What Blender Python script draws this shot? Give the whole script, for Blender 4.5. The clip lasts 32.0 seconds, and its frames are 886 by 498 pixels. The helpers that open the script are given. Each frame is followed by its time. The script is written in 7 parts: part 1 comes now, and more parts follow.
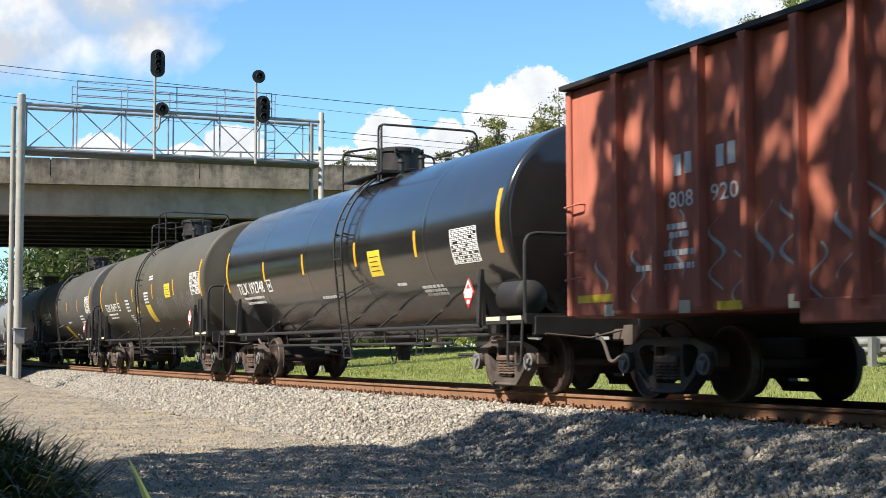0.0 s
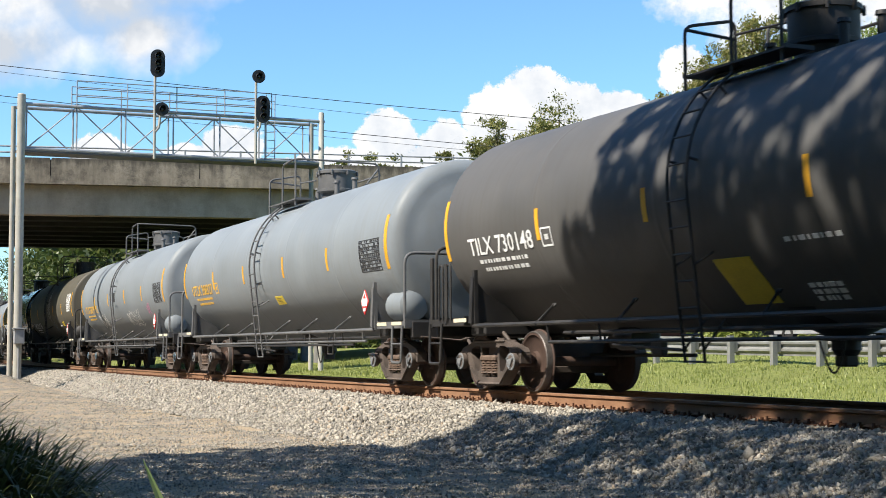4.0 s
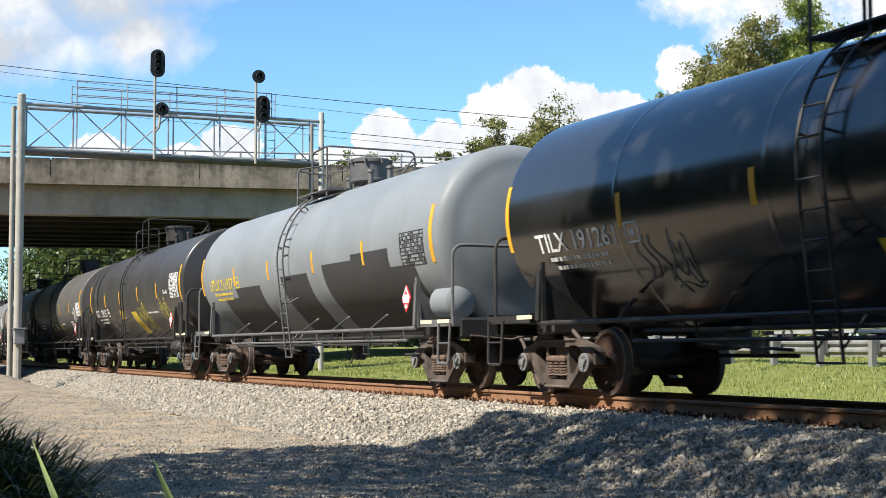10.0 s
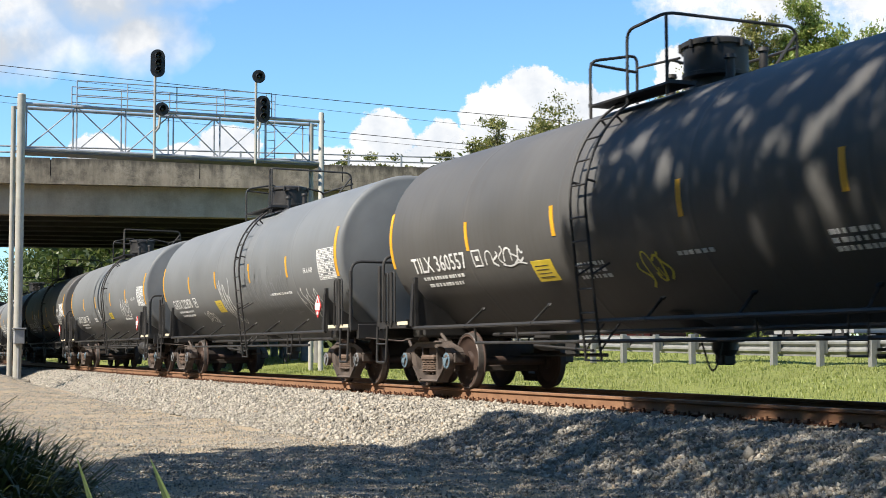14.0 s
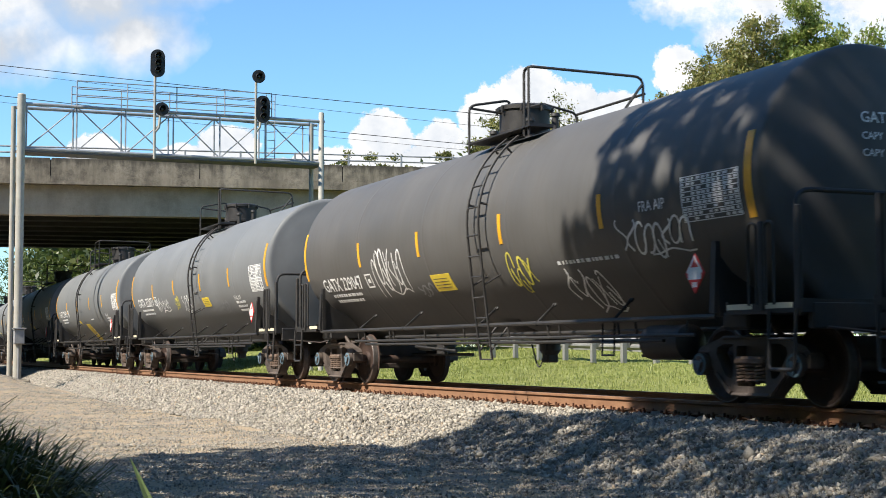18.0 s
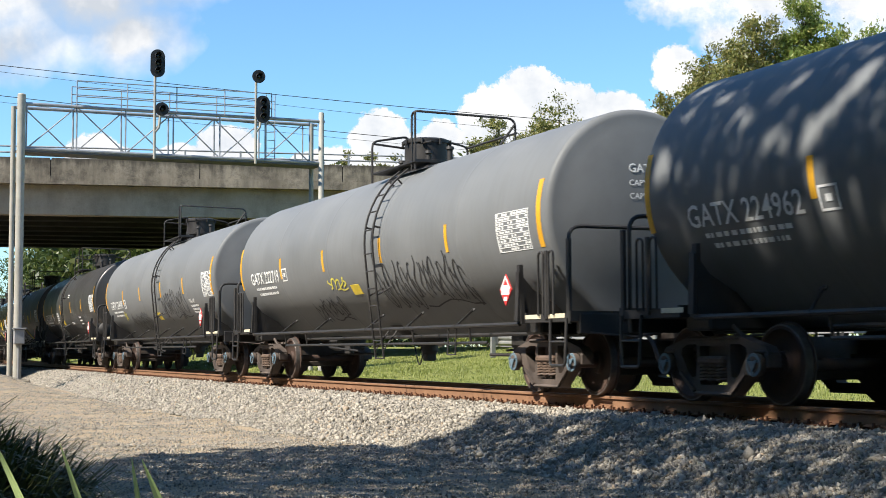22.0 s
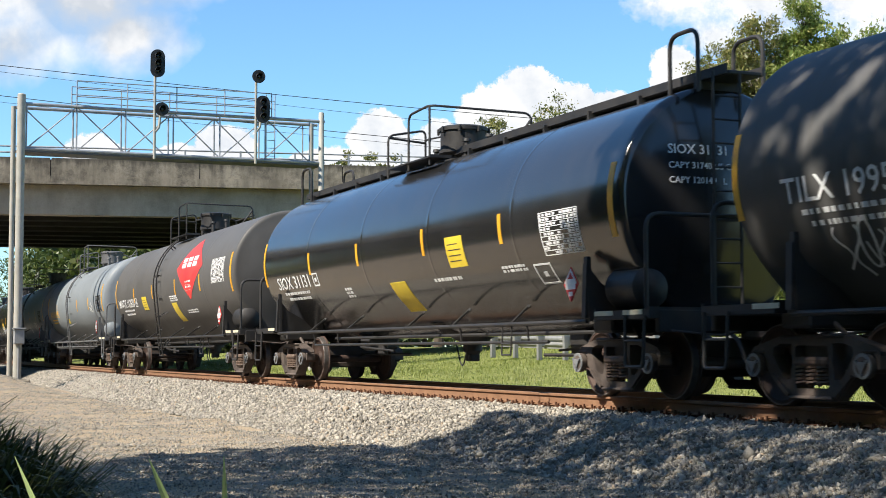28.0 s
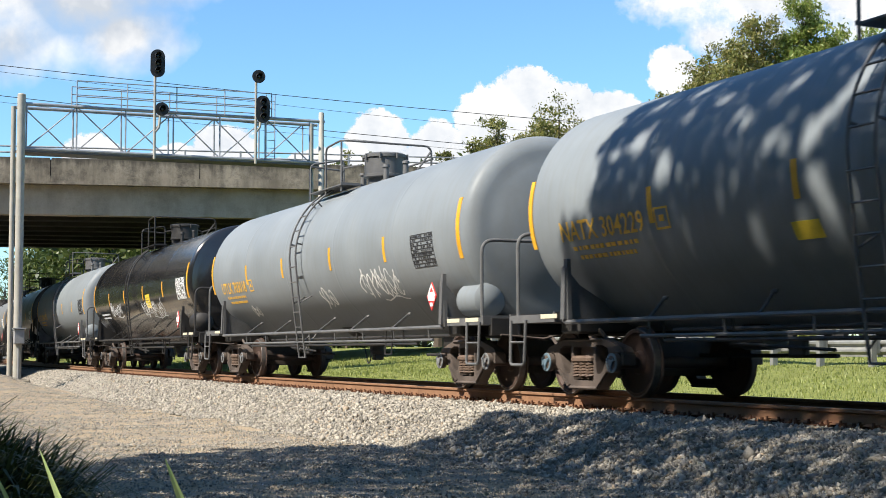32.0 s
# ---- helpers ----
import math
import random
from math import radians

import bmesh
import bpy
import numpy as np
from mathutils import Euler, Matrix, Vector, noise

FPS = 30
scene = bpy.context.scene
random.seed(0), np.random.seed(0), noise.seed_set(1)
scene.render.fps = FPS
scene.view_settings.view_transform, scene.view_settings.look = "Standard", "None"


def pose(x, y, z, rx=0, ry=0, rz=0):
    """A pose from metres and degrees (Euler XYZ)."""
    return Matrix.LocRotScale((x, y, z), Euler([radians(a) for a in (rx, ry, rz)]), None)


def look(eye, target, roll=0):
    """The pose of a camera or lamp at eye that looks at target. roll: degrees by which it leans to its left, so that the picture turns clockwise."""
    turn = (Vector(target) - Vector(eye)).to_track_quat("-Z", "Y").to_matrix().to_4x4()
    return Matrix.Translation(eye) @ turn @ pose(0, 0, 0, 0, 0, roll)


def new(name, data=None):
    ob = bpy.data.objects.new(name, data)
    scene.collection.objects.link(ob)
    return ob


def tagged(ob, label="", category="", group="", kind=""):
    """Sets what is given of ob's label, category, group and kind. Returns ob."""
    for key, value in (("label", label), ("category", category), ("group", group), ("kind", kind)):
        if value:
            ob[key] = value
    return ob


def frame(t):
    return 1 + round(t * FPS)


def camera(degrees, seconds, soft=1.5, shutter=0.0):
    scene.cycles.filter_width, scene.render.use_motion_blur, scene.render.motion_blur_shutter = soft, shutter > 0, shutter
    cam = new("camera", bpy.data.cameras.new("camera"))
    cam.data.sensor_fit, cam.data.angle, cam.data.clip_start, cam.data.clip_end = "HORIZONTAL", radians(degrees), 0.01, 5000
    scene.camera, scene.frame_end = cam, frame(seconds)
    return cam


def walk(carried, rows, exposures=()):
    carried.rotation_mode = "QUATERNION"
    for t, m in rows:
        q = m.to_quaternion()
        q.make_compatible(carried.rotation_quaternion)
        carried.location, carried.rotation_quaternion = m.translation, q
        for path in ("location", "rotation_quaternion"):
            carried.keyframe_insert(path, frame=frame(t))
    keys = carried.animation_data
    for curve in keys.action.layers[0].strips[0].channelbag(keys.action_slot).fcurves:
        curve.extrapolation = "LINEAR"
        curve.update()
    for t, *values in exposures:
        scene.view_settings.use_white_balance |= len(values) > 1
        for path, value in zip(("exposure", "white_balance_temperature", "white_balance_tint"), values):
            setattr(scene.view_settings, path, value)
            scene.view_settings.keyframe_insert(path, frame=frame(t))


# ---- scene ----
# The railway line is an arc of large radius; s runs along it, l towards the camera's side, z up from the rail top.
CURVE = 0.00075
SPEED = 12.24


def on_track(s, l=0.0, z=0.0):
    a = CURVE * s
    return Vector((math.sin(a) / CURVE + math.sin(a) * l, (1 - math.cos(a)) / CURVE - math.cos(a) * l, z))


# ---- camera ----
cam = camera(34.155, 32.0, soft=0.45, shutter=0.1)
EYE = Vector((0.0, -10.98, 0.635))
VIEW = look(EYE, EYE + Vector((-0.90575, 0.41803, 0.06977)), -0.1786)
walk(cam, [(0.0, VIEW), (32.0, VIEW)])

# ---- light ----
SUN = Vector((0.10, -0.68, 0.73)).normalized()
world = bpy.data.worlds.new("sky")
scene.world = world
world.use_nodes = True
wn = world.node_tree
sky = wn.nodes.new("ShaderNodeTexSky")
sky.sky_type = "NISHITA"
sky.sun_disc = False
sky.sun_elevation = math.asin(SUN.z)
sky.sun_rotation = math.atan2(SUN.x, SUN.y)
sky.air_density, sky.dust_density, sky.ozone_density = 1.0, 0.0, 3.5
wn.nodes["Background"].inputs["Strength"].default_value = 0.0965
clear = wn.nodes.new("ShaderNodeMix")
clear.data_type, clear.blend_type = "RGBA", "MULTIPLY"
clear.inputs[0].default_value = 1.0
clear.inputs[7].default_value = (0.74, 0.98, 1.09, 1)
wn.links.new(sky.outputs[0], clear.inputs[6])
wn.links.new(clear.outputs[2], wn.nodes["Background"].inputs["Color"])

sun_data = bpy.data.lights.new("sun", "SUN")
sun_data.energy, sun_data.angle, sun_data.color = 5.0, radians(0.53), (1.0, 0.93, 0.82)
sun = new("sun", sun_data)
sun.matrix_world = look(SUN * 50, (0, 0, 0))
scene.view_settings.exposure = 0.95


# ---- mesh building ----
from mathutils.geometry import tessellate_polygon


class Shape:
    """Collects the faces of one mesh."""

    def __init__(self):
        self.v, self.f = [], []

    def add(self, verts, faces):
        o = len(self.v)
        self.v.extend(tuple(p) for p in verts)
        self.f.extend(tuple(i + o for i in face) for face in faces)
        return self

    def box(self, c, size, bev=0.0, m=None):
        hx, hy, hz = size[0] / 2, size[1] / 2, size[2] / 2
        b = min(bev, hx * 0.9, hy * 0.9, hz * 0.9)
        vs, fs = [], []
        if b <= 0:
            vs = [(x, y, z) for x in (-hx, hx) for y in (-hy, hy) for z in (-hz, hz)]
            fs = [(0, 1, 3, 2), (4, 6, 7, 5), (0, 4, 5, 1), (2, 3, 7, 6), (0, 2, 6, 4), (1, 5, 7, 3)]
        else:
            idx = {}
            for sx in (-1, 1):
                for sy in (-1, 1):
                    for sz in (-1, 1):
                        for ax in range(3):
                            p = [sx * (hx - b), sy * (hy - b), sz * (hz - b)]
                            p[ax] = (sx * hx, sy * hy, sz * hz)[ax]
                            idx[(sx, sy, sz, ax)] = len(vs)
                            vs.append(tuple(p))
            for ax in range(3):
                u, w = [a for a in range(3) if a != ax]
                for sg in (-1, 1):
                    ring = []
                    for su, sw in ((-1, -1), (1, -1), (1, 1), (-1, 1)):
                        k = [0, 0, 0]
                        k[ax], k[u], k[w] = sg, su, sw
                        ring.append(idx[(*k, ax)])
                    fs.append(tuple(ring))
            for ax in range(3):
                u, w = [a for a in range(3) if a != ax]
                for su in (-1, 1):
                    for sw in (-1, 1):
                        k0, k1 = [0, 0, 0], [0, 0, 0]
                        k0[ax], k1[ax] = -1, 1
                        k0[u] = k1[u] = su
                        k0[w] = k1[w] = sw
                        fs.append((idx[(*k0, u)], idx[(*k1, u)], idx[(*k1, w)], idx[(*k0, w)]))
            for sx in (-1, 1):
                for sy in (-1, 1):
                    for sz in (-1, 1):
                        fs.append(tuple(idx[(sx, sy, sz, a)] for a in range(3)))
        if m is not None:
            vs = [m @ Vector(p) for p in vs]
        return self.add([(p[0] + c[0], p[1] + c[1], p[2] + c[2]) for p in vs], fs)

    def tube(self, pts, r, n=8, caps=True):
        pts = [Vector(p) for p in pts]
        rs = r if isinstance(r, (list, tuple)) else [r] * len(pts)
        ts = []
        for i in range(len(pts)):
            d = pts[min(i + 1, len(pts) - 1)] - pts[max(i - 1, 0)]
            ts.append(d.normalized())
        up = Vector((0, 0, 1)) if abs(ts[0].z) < 0.9 else Vector((1, 0, 0))
        a = ts[0].cross(up).normalized()
        vs, fs = [], []
        for i, p in enumerate(pts):
            a = (a - ts[i] * a.dot(ts[i])).normalized()
            b = ts[i].cross(a)
            for j in range(n):
                w = 2 * math.pi * j / n
                vs.append(p + (a * math.cos(w) + b * math.sin(w)) * rs[i])
        for i in range(len(pts) - 1):
            for j in range(n):
                k = (j + 1) % n
                fs.append((i * n + j, i * n + k, (i + 1) * n + k, (i + 1) * n + j))
        if caps:
            fs.append(tuple(range(n - 1, -1, -1)))
            fs.append(tuple((len(pts) - 1) * n + j for j in range(n)))
        return self.add(vs, fs)

    def lathe(self, prof, n=32, axis="x", c=(0, 0, 0), close=False):
        vs, fs = [], []
        for h, r in prof:
            for j in range(n):
                w = 2 * math.pi * j / n
                u, q = r * math.cos(w), r * math.sin(w)
                p = {"x": (h, u, q), "y": (q, h, u), "z": (u, q, h)}[axis]
                vs.append((p[0] + c[0], p[1] + c[1], p[2] + c[2]))
        m = len(prof)
        for i in range(m if close else m - 1):
            for j in range(n):
                k, i2 = (j + 1) % n, (i + 1) % m
                fs.append((i * n + j, i * n + k, i2 * n + k, i2 * n + j))
        if not close:
            fs.append(tuple(range(n - 1, -1, -1)))
            fs.append(tuple((m - 1) * n + j for j in range(n)))
        return self.add(vs, fs)

    def prism(self, outline, y0, y1, holes=()):
        """An outline in x and z, pulled from y0 to y1."""
        n = len(outline)
        if holes:
            rings = [list(outline)] + [list(h) for h in holes]
            flat = [p for r in rings for p in r]
            k = len(flat)
            tri = tessellate_polygon([[Vector((x, z, 0)) for x, z in r] for r in rings])
            fs = [tuple(t) for t in tri] + [tuple(i + k for i in reversed(t)) for t in tri]
            o = 0
            for r in rings:
                m = len(r)
                fs += [(o + i, o + i + k, o + (i + 1) % m + k, o + (i + 1) % m) for i in range(m)]
                o += m
            return self.add([(x, y0, z) for x, z in flat] + [(x, y1, z) for x, z in flat], fs)
        vs = [(x, y0, z) for x, z in outline] + [(x, y1, z) for x, z in outline]
        fs = [tuple(range(n)), tuple(range(2 * n - 1, n - 1, -1))]
        fs += [(i, i + n, (i + 1) % n + n, (i + 1) % n) for i in range(n)]
        return self.add(vs, fs)

    def sweep(self, outline, s0, s1, step):
        """A cross-section in l and z, pulled along the line from s0 to s1."""
        k = max(1, round((s1 - s0) / step))
        n = len(outline)
        vs = [on_track(s0 + (s1 - s0) * i / k, l, z) for i in range(k + 1) for l, z in outline]
        fs = [(i * n + j, i * n + (j + 1) % n, (i + 1) * n + (j + 1) % n, (i + 1) * n + j) for i in range(k) for j in range(n)]
        fs += [tuple(range(n)), tuple(k * n + j for j in range(n - 1, -1, -1))]
        return self.add(vs, fs)


def mesh_of(name, shape, mat, smooth=35.0):
    me = bpy.data.meshes.new(name)
    me.from_pydata(shape.v, [], shape.f)
    bm = bmesh.new()
    bm.from_mesh(me)
    bmesh.ops.recalc_face_normals(bm, faces=bm.faces)
    bm.to_mesh(me)
    bm.free()
    if smooth:
        me.shade_smooth()
        me.set_sharp_from_angle(angle=radians(smooth))
    me.materials.append(mat)
    return me


SHARED = {}


def shared(key, mat, make, smooth=35.0):
    """One mesh for all alike pieces."""
    k = (key, mat.name)
    if k not in SHARED:
        SHARED[k] = mesh_of(key, make(), mat, smooth)
    return SHARED[k]


def thing(name, label, category, group="", kind="", at=None, shape=None, mat=None, smooth=35.0):
    ob = new(name, mesh_of(name, shape, mat, smooth) if shape else None)
    if at is not None:
        ob.matrix_world = at
    return tagged(ob, label, category, group, kind)


def part(name, mesh, parent, label="", at=None):
    ob = new(name, mesh)
    ob.parent = parent
    if at is not None:
        ob.matrix_local = at
    if label:
        tagged(ob, label)
    return ob


# ---- materials ----
def material(name):
    m = bpy.data.materials.new(name)
    m.use_nodes = True
    return m, m.node_tree, m.node_tree.nodes["Principled BSDF"]


def mapped(nt, scale=(1, 1, 1), coord="Object"):
    tc, mp = nt.nodes.new("ShaderNodeTexCoord"), nt.nodes.new("ShaderNodeMapping")
    mp.inputs["Scale"].default_value = scale
    nt.links.new(tc.outputs[coord], mp.inputs["Vector"])
    return mp.outputs[0]


def noise_tex(nt, vec, scale, detail=5.0, rough=0.6, distort=0.0):
    n = nt.nodes.new("ShaderNodeTexNoise")
    n.inputs["Scale"].default_value, n.inputs["Detail"].default_value = scale, detail
    n.inputs["Roughness"].default_value, n.inputs["Distortion"].default_value = rough, distort
    nt.links.new(vec, n.inputs["Vector"])
    return n.outputs["Fac"]


def ramp(nt, fac, stops):
    r = nt.nodes.new("ShaderNodeValToRGB")
    els = r.color_ramp.elements
    while len(els) < len(stops):
        els.new(0.5)
    for e, (pos, c) in zip(els, stops):
        e.position, e.color = pos, (*c, 1) if len(c) == 3 else c
    nt.links.new(fac, r.inputs[0])
    return r.outputs[0]


def grey(a):
    return (a, a, a)


def mix(nt, fac, a, b, mode="MIX"):
    m = nt.nodes.new("ShaderNodeMix")
    m.data_type, m.blend_type = "RGBA", mode
    for sock, val in ((m.inputs[0], fac), (m.inputs[6], a), (m.inputs[7], b)):
        if isinstance(val, (int, float)):
            sock.default_value = val
        elif isinstance(val, tuple):
            sock.default_value = (*val, 1)
        else:
            nt.links.new(val, sock)
    return m.outputs[2]


def math_node(nt, op, a, b=0.0):
    m = nt.nodes.new("ShaderNodeMath")
    m.operation = op
    for sock, val in ((m.inputs[0], a), (m.inputs[1], b)):
        if isinstance(val, (int, float)):
            sock.default_value = val
        else:
            nt.links.new(val, sock)
    return m.outputs[0]


def bump(nt, bsdf, height, strength=0.3, dist=0.01):
    b = nt.nodes.new("ShaderNodeBump")
    b.inputs["Strength"].default_value, b.inputs["Distance"].default_value = strength, dist
    nt.links.new(height, b.inputs["Height"])
    nt.links.new(b.outputs[0], bsdf.inputs["Normal"])


def surface(name, a, b, scale=4.0, rough=0.6, rough2=None, metal=0.0, stretch=(1, 1, 1), bump_d=0.004, fine=40.0, spec=0.5):
    """Two colours mixed by a coarse noise, with fine grain and relief."""
    m, nt, p = material(name)
    vec = mapped(nt, stretch)
    n1 = noise_tex(nt, vec, scale, 6, 0.65)
    n2 = noise_tex(nt, vec, fine, 4, 0.7)
    base = ramp(nt, n1, [(0.32, a), (0.68, b)])
    col = mix(nt, 0.35, base, ramp(nt, n2, [(0.3, grey(0.55)), (0.7, grey(1.0))]), "MULTIPLY")
    nt.links.new(col, p.inputs["Base Color"])
    rr = ramp(nt, n1, [(0.3, grey(rough)), (0.7, grey(rough2 if rough2 is not None else min(1, rough + 0.15)))])
    nt.links.new(rr, p.inputs["Roughness"])
    p.inputs["Metallic"].default_value = metal
    p.inputs["Specular IOR Level"].default_value = spec
    if bump_d:
        bump(nt, p, n2, 0.5, bump_d)
    return m


def tank_paint(name, colour, rough=0.45, dirt=(0.16, 0.13, 0.10), amount=0.35, coat=0.0, rust=0.0):
    """Painted steel shell: faint runs down the side, road grime towards streaks, scuffs."""
    m, nt, p = material(name)
    vec = mapped(nt, (1, 1, 1))
    runs = noise_tex(nt, mapped(nt, (3.5, 0.35, 0.35)), 2.2, 6, 0.7)
    blot = noise_tex(nt, vec, 0.7, 7, 0.62)
    fine = noise_tex(nt, vec, 22.0, 4, 0.7)
    faded = mix(nt, ramp(nt, blot, [(0.3, grey(0.0)), (0.75, grey(1.0))]), tuple(c * 0.86 for c in colour), tuple(min(1, c * 1.12 + 0.004) for c in colour))
    grime = math_node(nt, "MULTIPLY", ramp(nt, runs, [(0.45, grey(0.0)), (0.8, grey(1.0))]), amount)
    col = mix(nt, grime, faded, dirt)
    if rust:
        spots = ramp(nt, noise_tex(nt, vec, 5.0, 8, 0.75), [(0.66 - 0.1 * rust, grey(0.0)), (0.72, grey(1.0))])
        col = mix(nt, math_node(nt, "MULTIPLY", spots, 0.8), col, (0.076, 0.0342, 0.0152))
    nt.links.new(col, p.inputs["Base Color"])
    nt.links.new(ramp(nt, blot, [(0.3, grey(max(0.02, rough - 0.06))), (0.7, grey(rough + 0.1))]), p.inputs["Roughness"])
    p.inputs["Specular IOR Level"].default_value = 0.5 if coat else 0.16
    p.inputs["Coat Weight"].default_value = coat
    p.inputs["Coat Roughness"].default_value = 0.14
    bump(nt, p, math_node(nt, "ADD", math_node(nt, "MULTIPLY", noise_tex(nt, vec, 0.9, 2, 0.4), 1.0), math_node(nt, "MULTIPLY", fine, 0.03)), 0.12, 0.02)
    return m


def stone_mat(name, stops, scale):
    """Crushed stone: each piece has its own grey or buff."""
    m, nt, p = material(name)
    g = nt.nodes.new("ShaderNodeNewGeometry")
    vec = mapped(nt)
    col = ramp(nt, g.outputs["Random Per Island"], stops)
    col = mix(nt, 0.5, col, ramp(nt, noise_tex(nt, vec, scale, 5, 0.7), [(0.25, grey(0.5)), (0.75, grey(1.0))]), "MULTIPLY")
    nt.links.new(col, p.inputs["Base Color"])
    p.inputs["Roughness"].default_value = 0.85
    return m


def leaf_mat(name, stops, trans=0.35):
    m, nt, p = material(name)
    g = nt.nodes.new("ShaderNodeNewGeometry")
    vec = mapped(nt)
    col = ramp(nt, g.outputs["Random Per Island"], stops)
    col = mix(nt, 0.6, col, ramp(nt, noise_tex(nt, vec, 0.45, 3), [(0.3, grey(0.62)), (0.7, grey(1.0))]), "MULTIPLY")
    nt.links.new(col, p.inputs["Base Color"])
    p.inputs["Roughness"].default_value = 0.5
    t = nt.nodes.new("ShaderNodeBsdfTranslucent")
    nt.links.new(col, t.inputs["Color"])
    mx = nt.nodes.new("ShaderNodeMixShader")
    mx.inputs[0].default_value = trans
    nt.links.new(p.outputs[0], mx.inputs[1])
    nt.links.new(t.outputs[0], mx.inputs[2])
    nt.links.new(mx.outputs[0], nt.nodes["Material Output"].inputs["Surface"])
    return m


M_RAIL = surface("rusty_rail", (0.19, 0.095, 0.0494), (0.274, 0.148, 0.0798), 3.0, 0.75, 0.85, 0.0, bump_d=0.003)
M_HEAD = surface("worn_rail_head", (0.167, 0.0988, 0.0684), (0.258, 0.167, 0.122), 6.0, 0.35, 0.5, 0.7, bump_d=0.001)
M_TIE = surface("creosoted_wood", (0.0266, 0.019, 0.0152), (0.0684, 0.0494, 0.038), 3.0, 0.85, stretch=(8, 1, 8))
M_SPIKE = surface("rusty_iron", (0.0684, 0.0266, 0.0137), (0.129, 0.0532, 0.0228), 8.0, 0.8)
M_BLACK = surface("sooty_black_steel", (0.0137, 0.0129, 0.0129), (0.0342, 0.0312, 0.0289), 2.5, 0.5, 0.7)
M_TRUCK = surface("oily_brown_cast_steel", (0.0494, 0.038, 0.0319), (0.114, 0.0874, 0.0722), 3.0, 0.6, 0.85, bump_d=0.006)
M_WHEEL = surface("brown_wheel_steel", (0.038, 0.0228, 0.0175), (0.0874, 0.0517, 0.038), 3.0, 0.6, 0.8, 0.2)
M_TREAD = surface("worn_wheel_rim", (0.122, 0.106, 0.0988), (0.228, 0.205, 0.19), 6.0, 0.45, 0.6, 0.7, bump_d=0.0)
M_BEARING = surface("blue_bearing_cap", (0.0684, 0.122, 0.167), (0.152, 0.22, 0.266), 9.0, 0.5, 0.7)
M_CAPGREY = surface("grey_bearing_cap", (0.122, 0.129, 0.137), (0.228, 0.236, 0.243), 9.0, 0.5, 0.7)
M_SPRING = surface("rusty_spring_steel", (0.076, 0.0456, 0.0304), (0.167, 0.114, 0.0836), 9.0, 0.6, 0.8)
M_GREYSTEEL = surface("grey_painted_steel", (0.213, 0.22, 0.228), (0.304, 0.312, 0.312), 2.0, 0.5, 0.7)
M_FRAME = surface("weathered_grey_frame_paint", (0.076, 0.0775, 0.0798), (0.144, 0.144, 0.144), 2.0, 0.5, 0.7)
M_YELLOW = surface("yellow_reflective_tape", (0.66, 0.317, 0.0132), (0.792, 0.422, 0.0264), 3.0, 0.4, 0.55, bump_d=0.0)
M_LABEL = surface("yellow_label", (0.66, 0.484, 0.0264), (0.792, 0.598, 0.0528), 3.0, 0.5, 0.65, bump_d=0.0)
M_WHITE = surface("white_stencil_paint", (0.66, 0.67, 0.67), (0.88, 0.88, 0.86), 3.0, 0.6, 0.7, bump_d=0.0)
M_CREAM = surface("cream_reflective_tape", (0.55, 0.5, 0.36), (0.75, 0.68, 0.5), 3.0, 0.5, 0.7, bump_d=0.0)
M_ORANGE = surface("orange_stencil_paint", (0.66, 0.36, 0.03), (0.82, 0.48, 0.06), 3.0, 0.6, 0.7, bump_d=0.0)
M_RED = surface("red_sign_paint", (0.55, 0.03, 0.035), (0.72, 0.06, 0.05), 3.0, 0.5, 0.6, bump_d=0.0)
M_PINK = surface("pink_spray_paint", (0.6, 0.2, 0.35), (0.75, 0.35, 0.5), 3.0, 0.6, bump_d=0.0)
M_SPRAYY = surface("yellow_spray_paint", (0.62, 0.55, 0.05), (0.8, 0.72, 0.12), 3.0, 0.6, bump_d=0.0)
M_SPRAYG = surface("grey_spray_paint", (0.167, 0.175, 0.182), (0.258, 0.266, 0.274), 3.0, 0.6, bump_d=0.0)
M_SPRAYP = surface("pale_spray_paint", (0.34, 0.37, 0.36), (0.52, 0.55, 0.54), 3.0, 0.6, bump_d=0.0)
M_SPRAYT = surface("teal_spray_paint", (0.0608, 0.19, 0.213), (0.122, 0.274, 0.289), 3.0, 0.6, bump_d=0.0)
M_SPRAYK = surface("black_spray_paint", (0.0152, 0.0152, 0.0167), (0.0342, 0.0342, 0.038), 3.0, 0.6, bump_d=0.0)
M_PATCH = surface("dark_grey_overpaint", (0.0243, 0.0251, 0.0266), (0.0418, 0.0426, 0.0441), 2.0, 0.6, bump_d=0.0)
M_GALV = surface("galvanised_steel", (0.274, 0.281, 0.289), (0.418, 0.426, 0.433), 3.0, 0.45, 0.6, 0.5, bump_d=0.001)
M_POLE = surface("pale_painted_pole", (0.319, 0.304, 0.258), (0.426, 0.41, 0.357), 2.0, 0.55, 0.7, bump_d=0.002)
M_SIGNAL = surface("matt_black_signal", (0.00912, 0.00988, 0.0106), (0.0213, 0.022, 0.0236), 3.0, 0.55, 0.7)
M_LENS = surface("dark_signal_lens", (0.0076, 0.00912, 0.0106), (0.0152, 0.0167, 0.019), 3.0, 0.08, 0.12, bump_d=0.0)
M_WIRE = surface("black_cable", (0.0152, 0.0152, 0.016), (0.0266, 0.0266, 0.0274), 3.0, 0.6, bump_d=0.0)
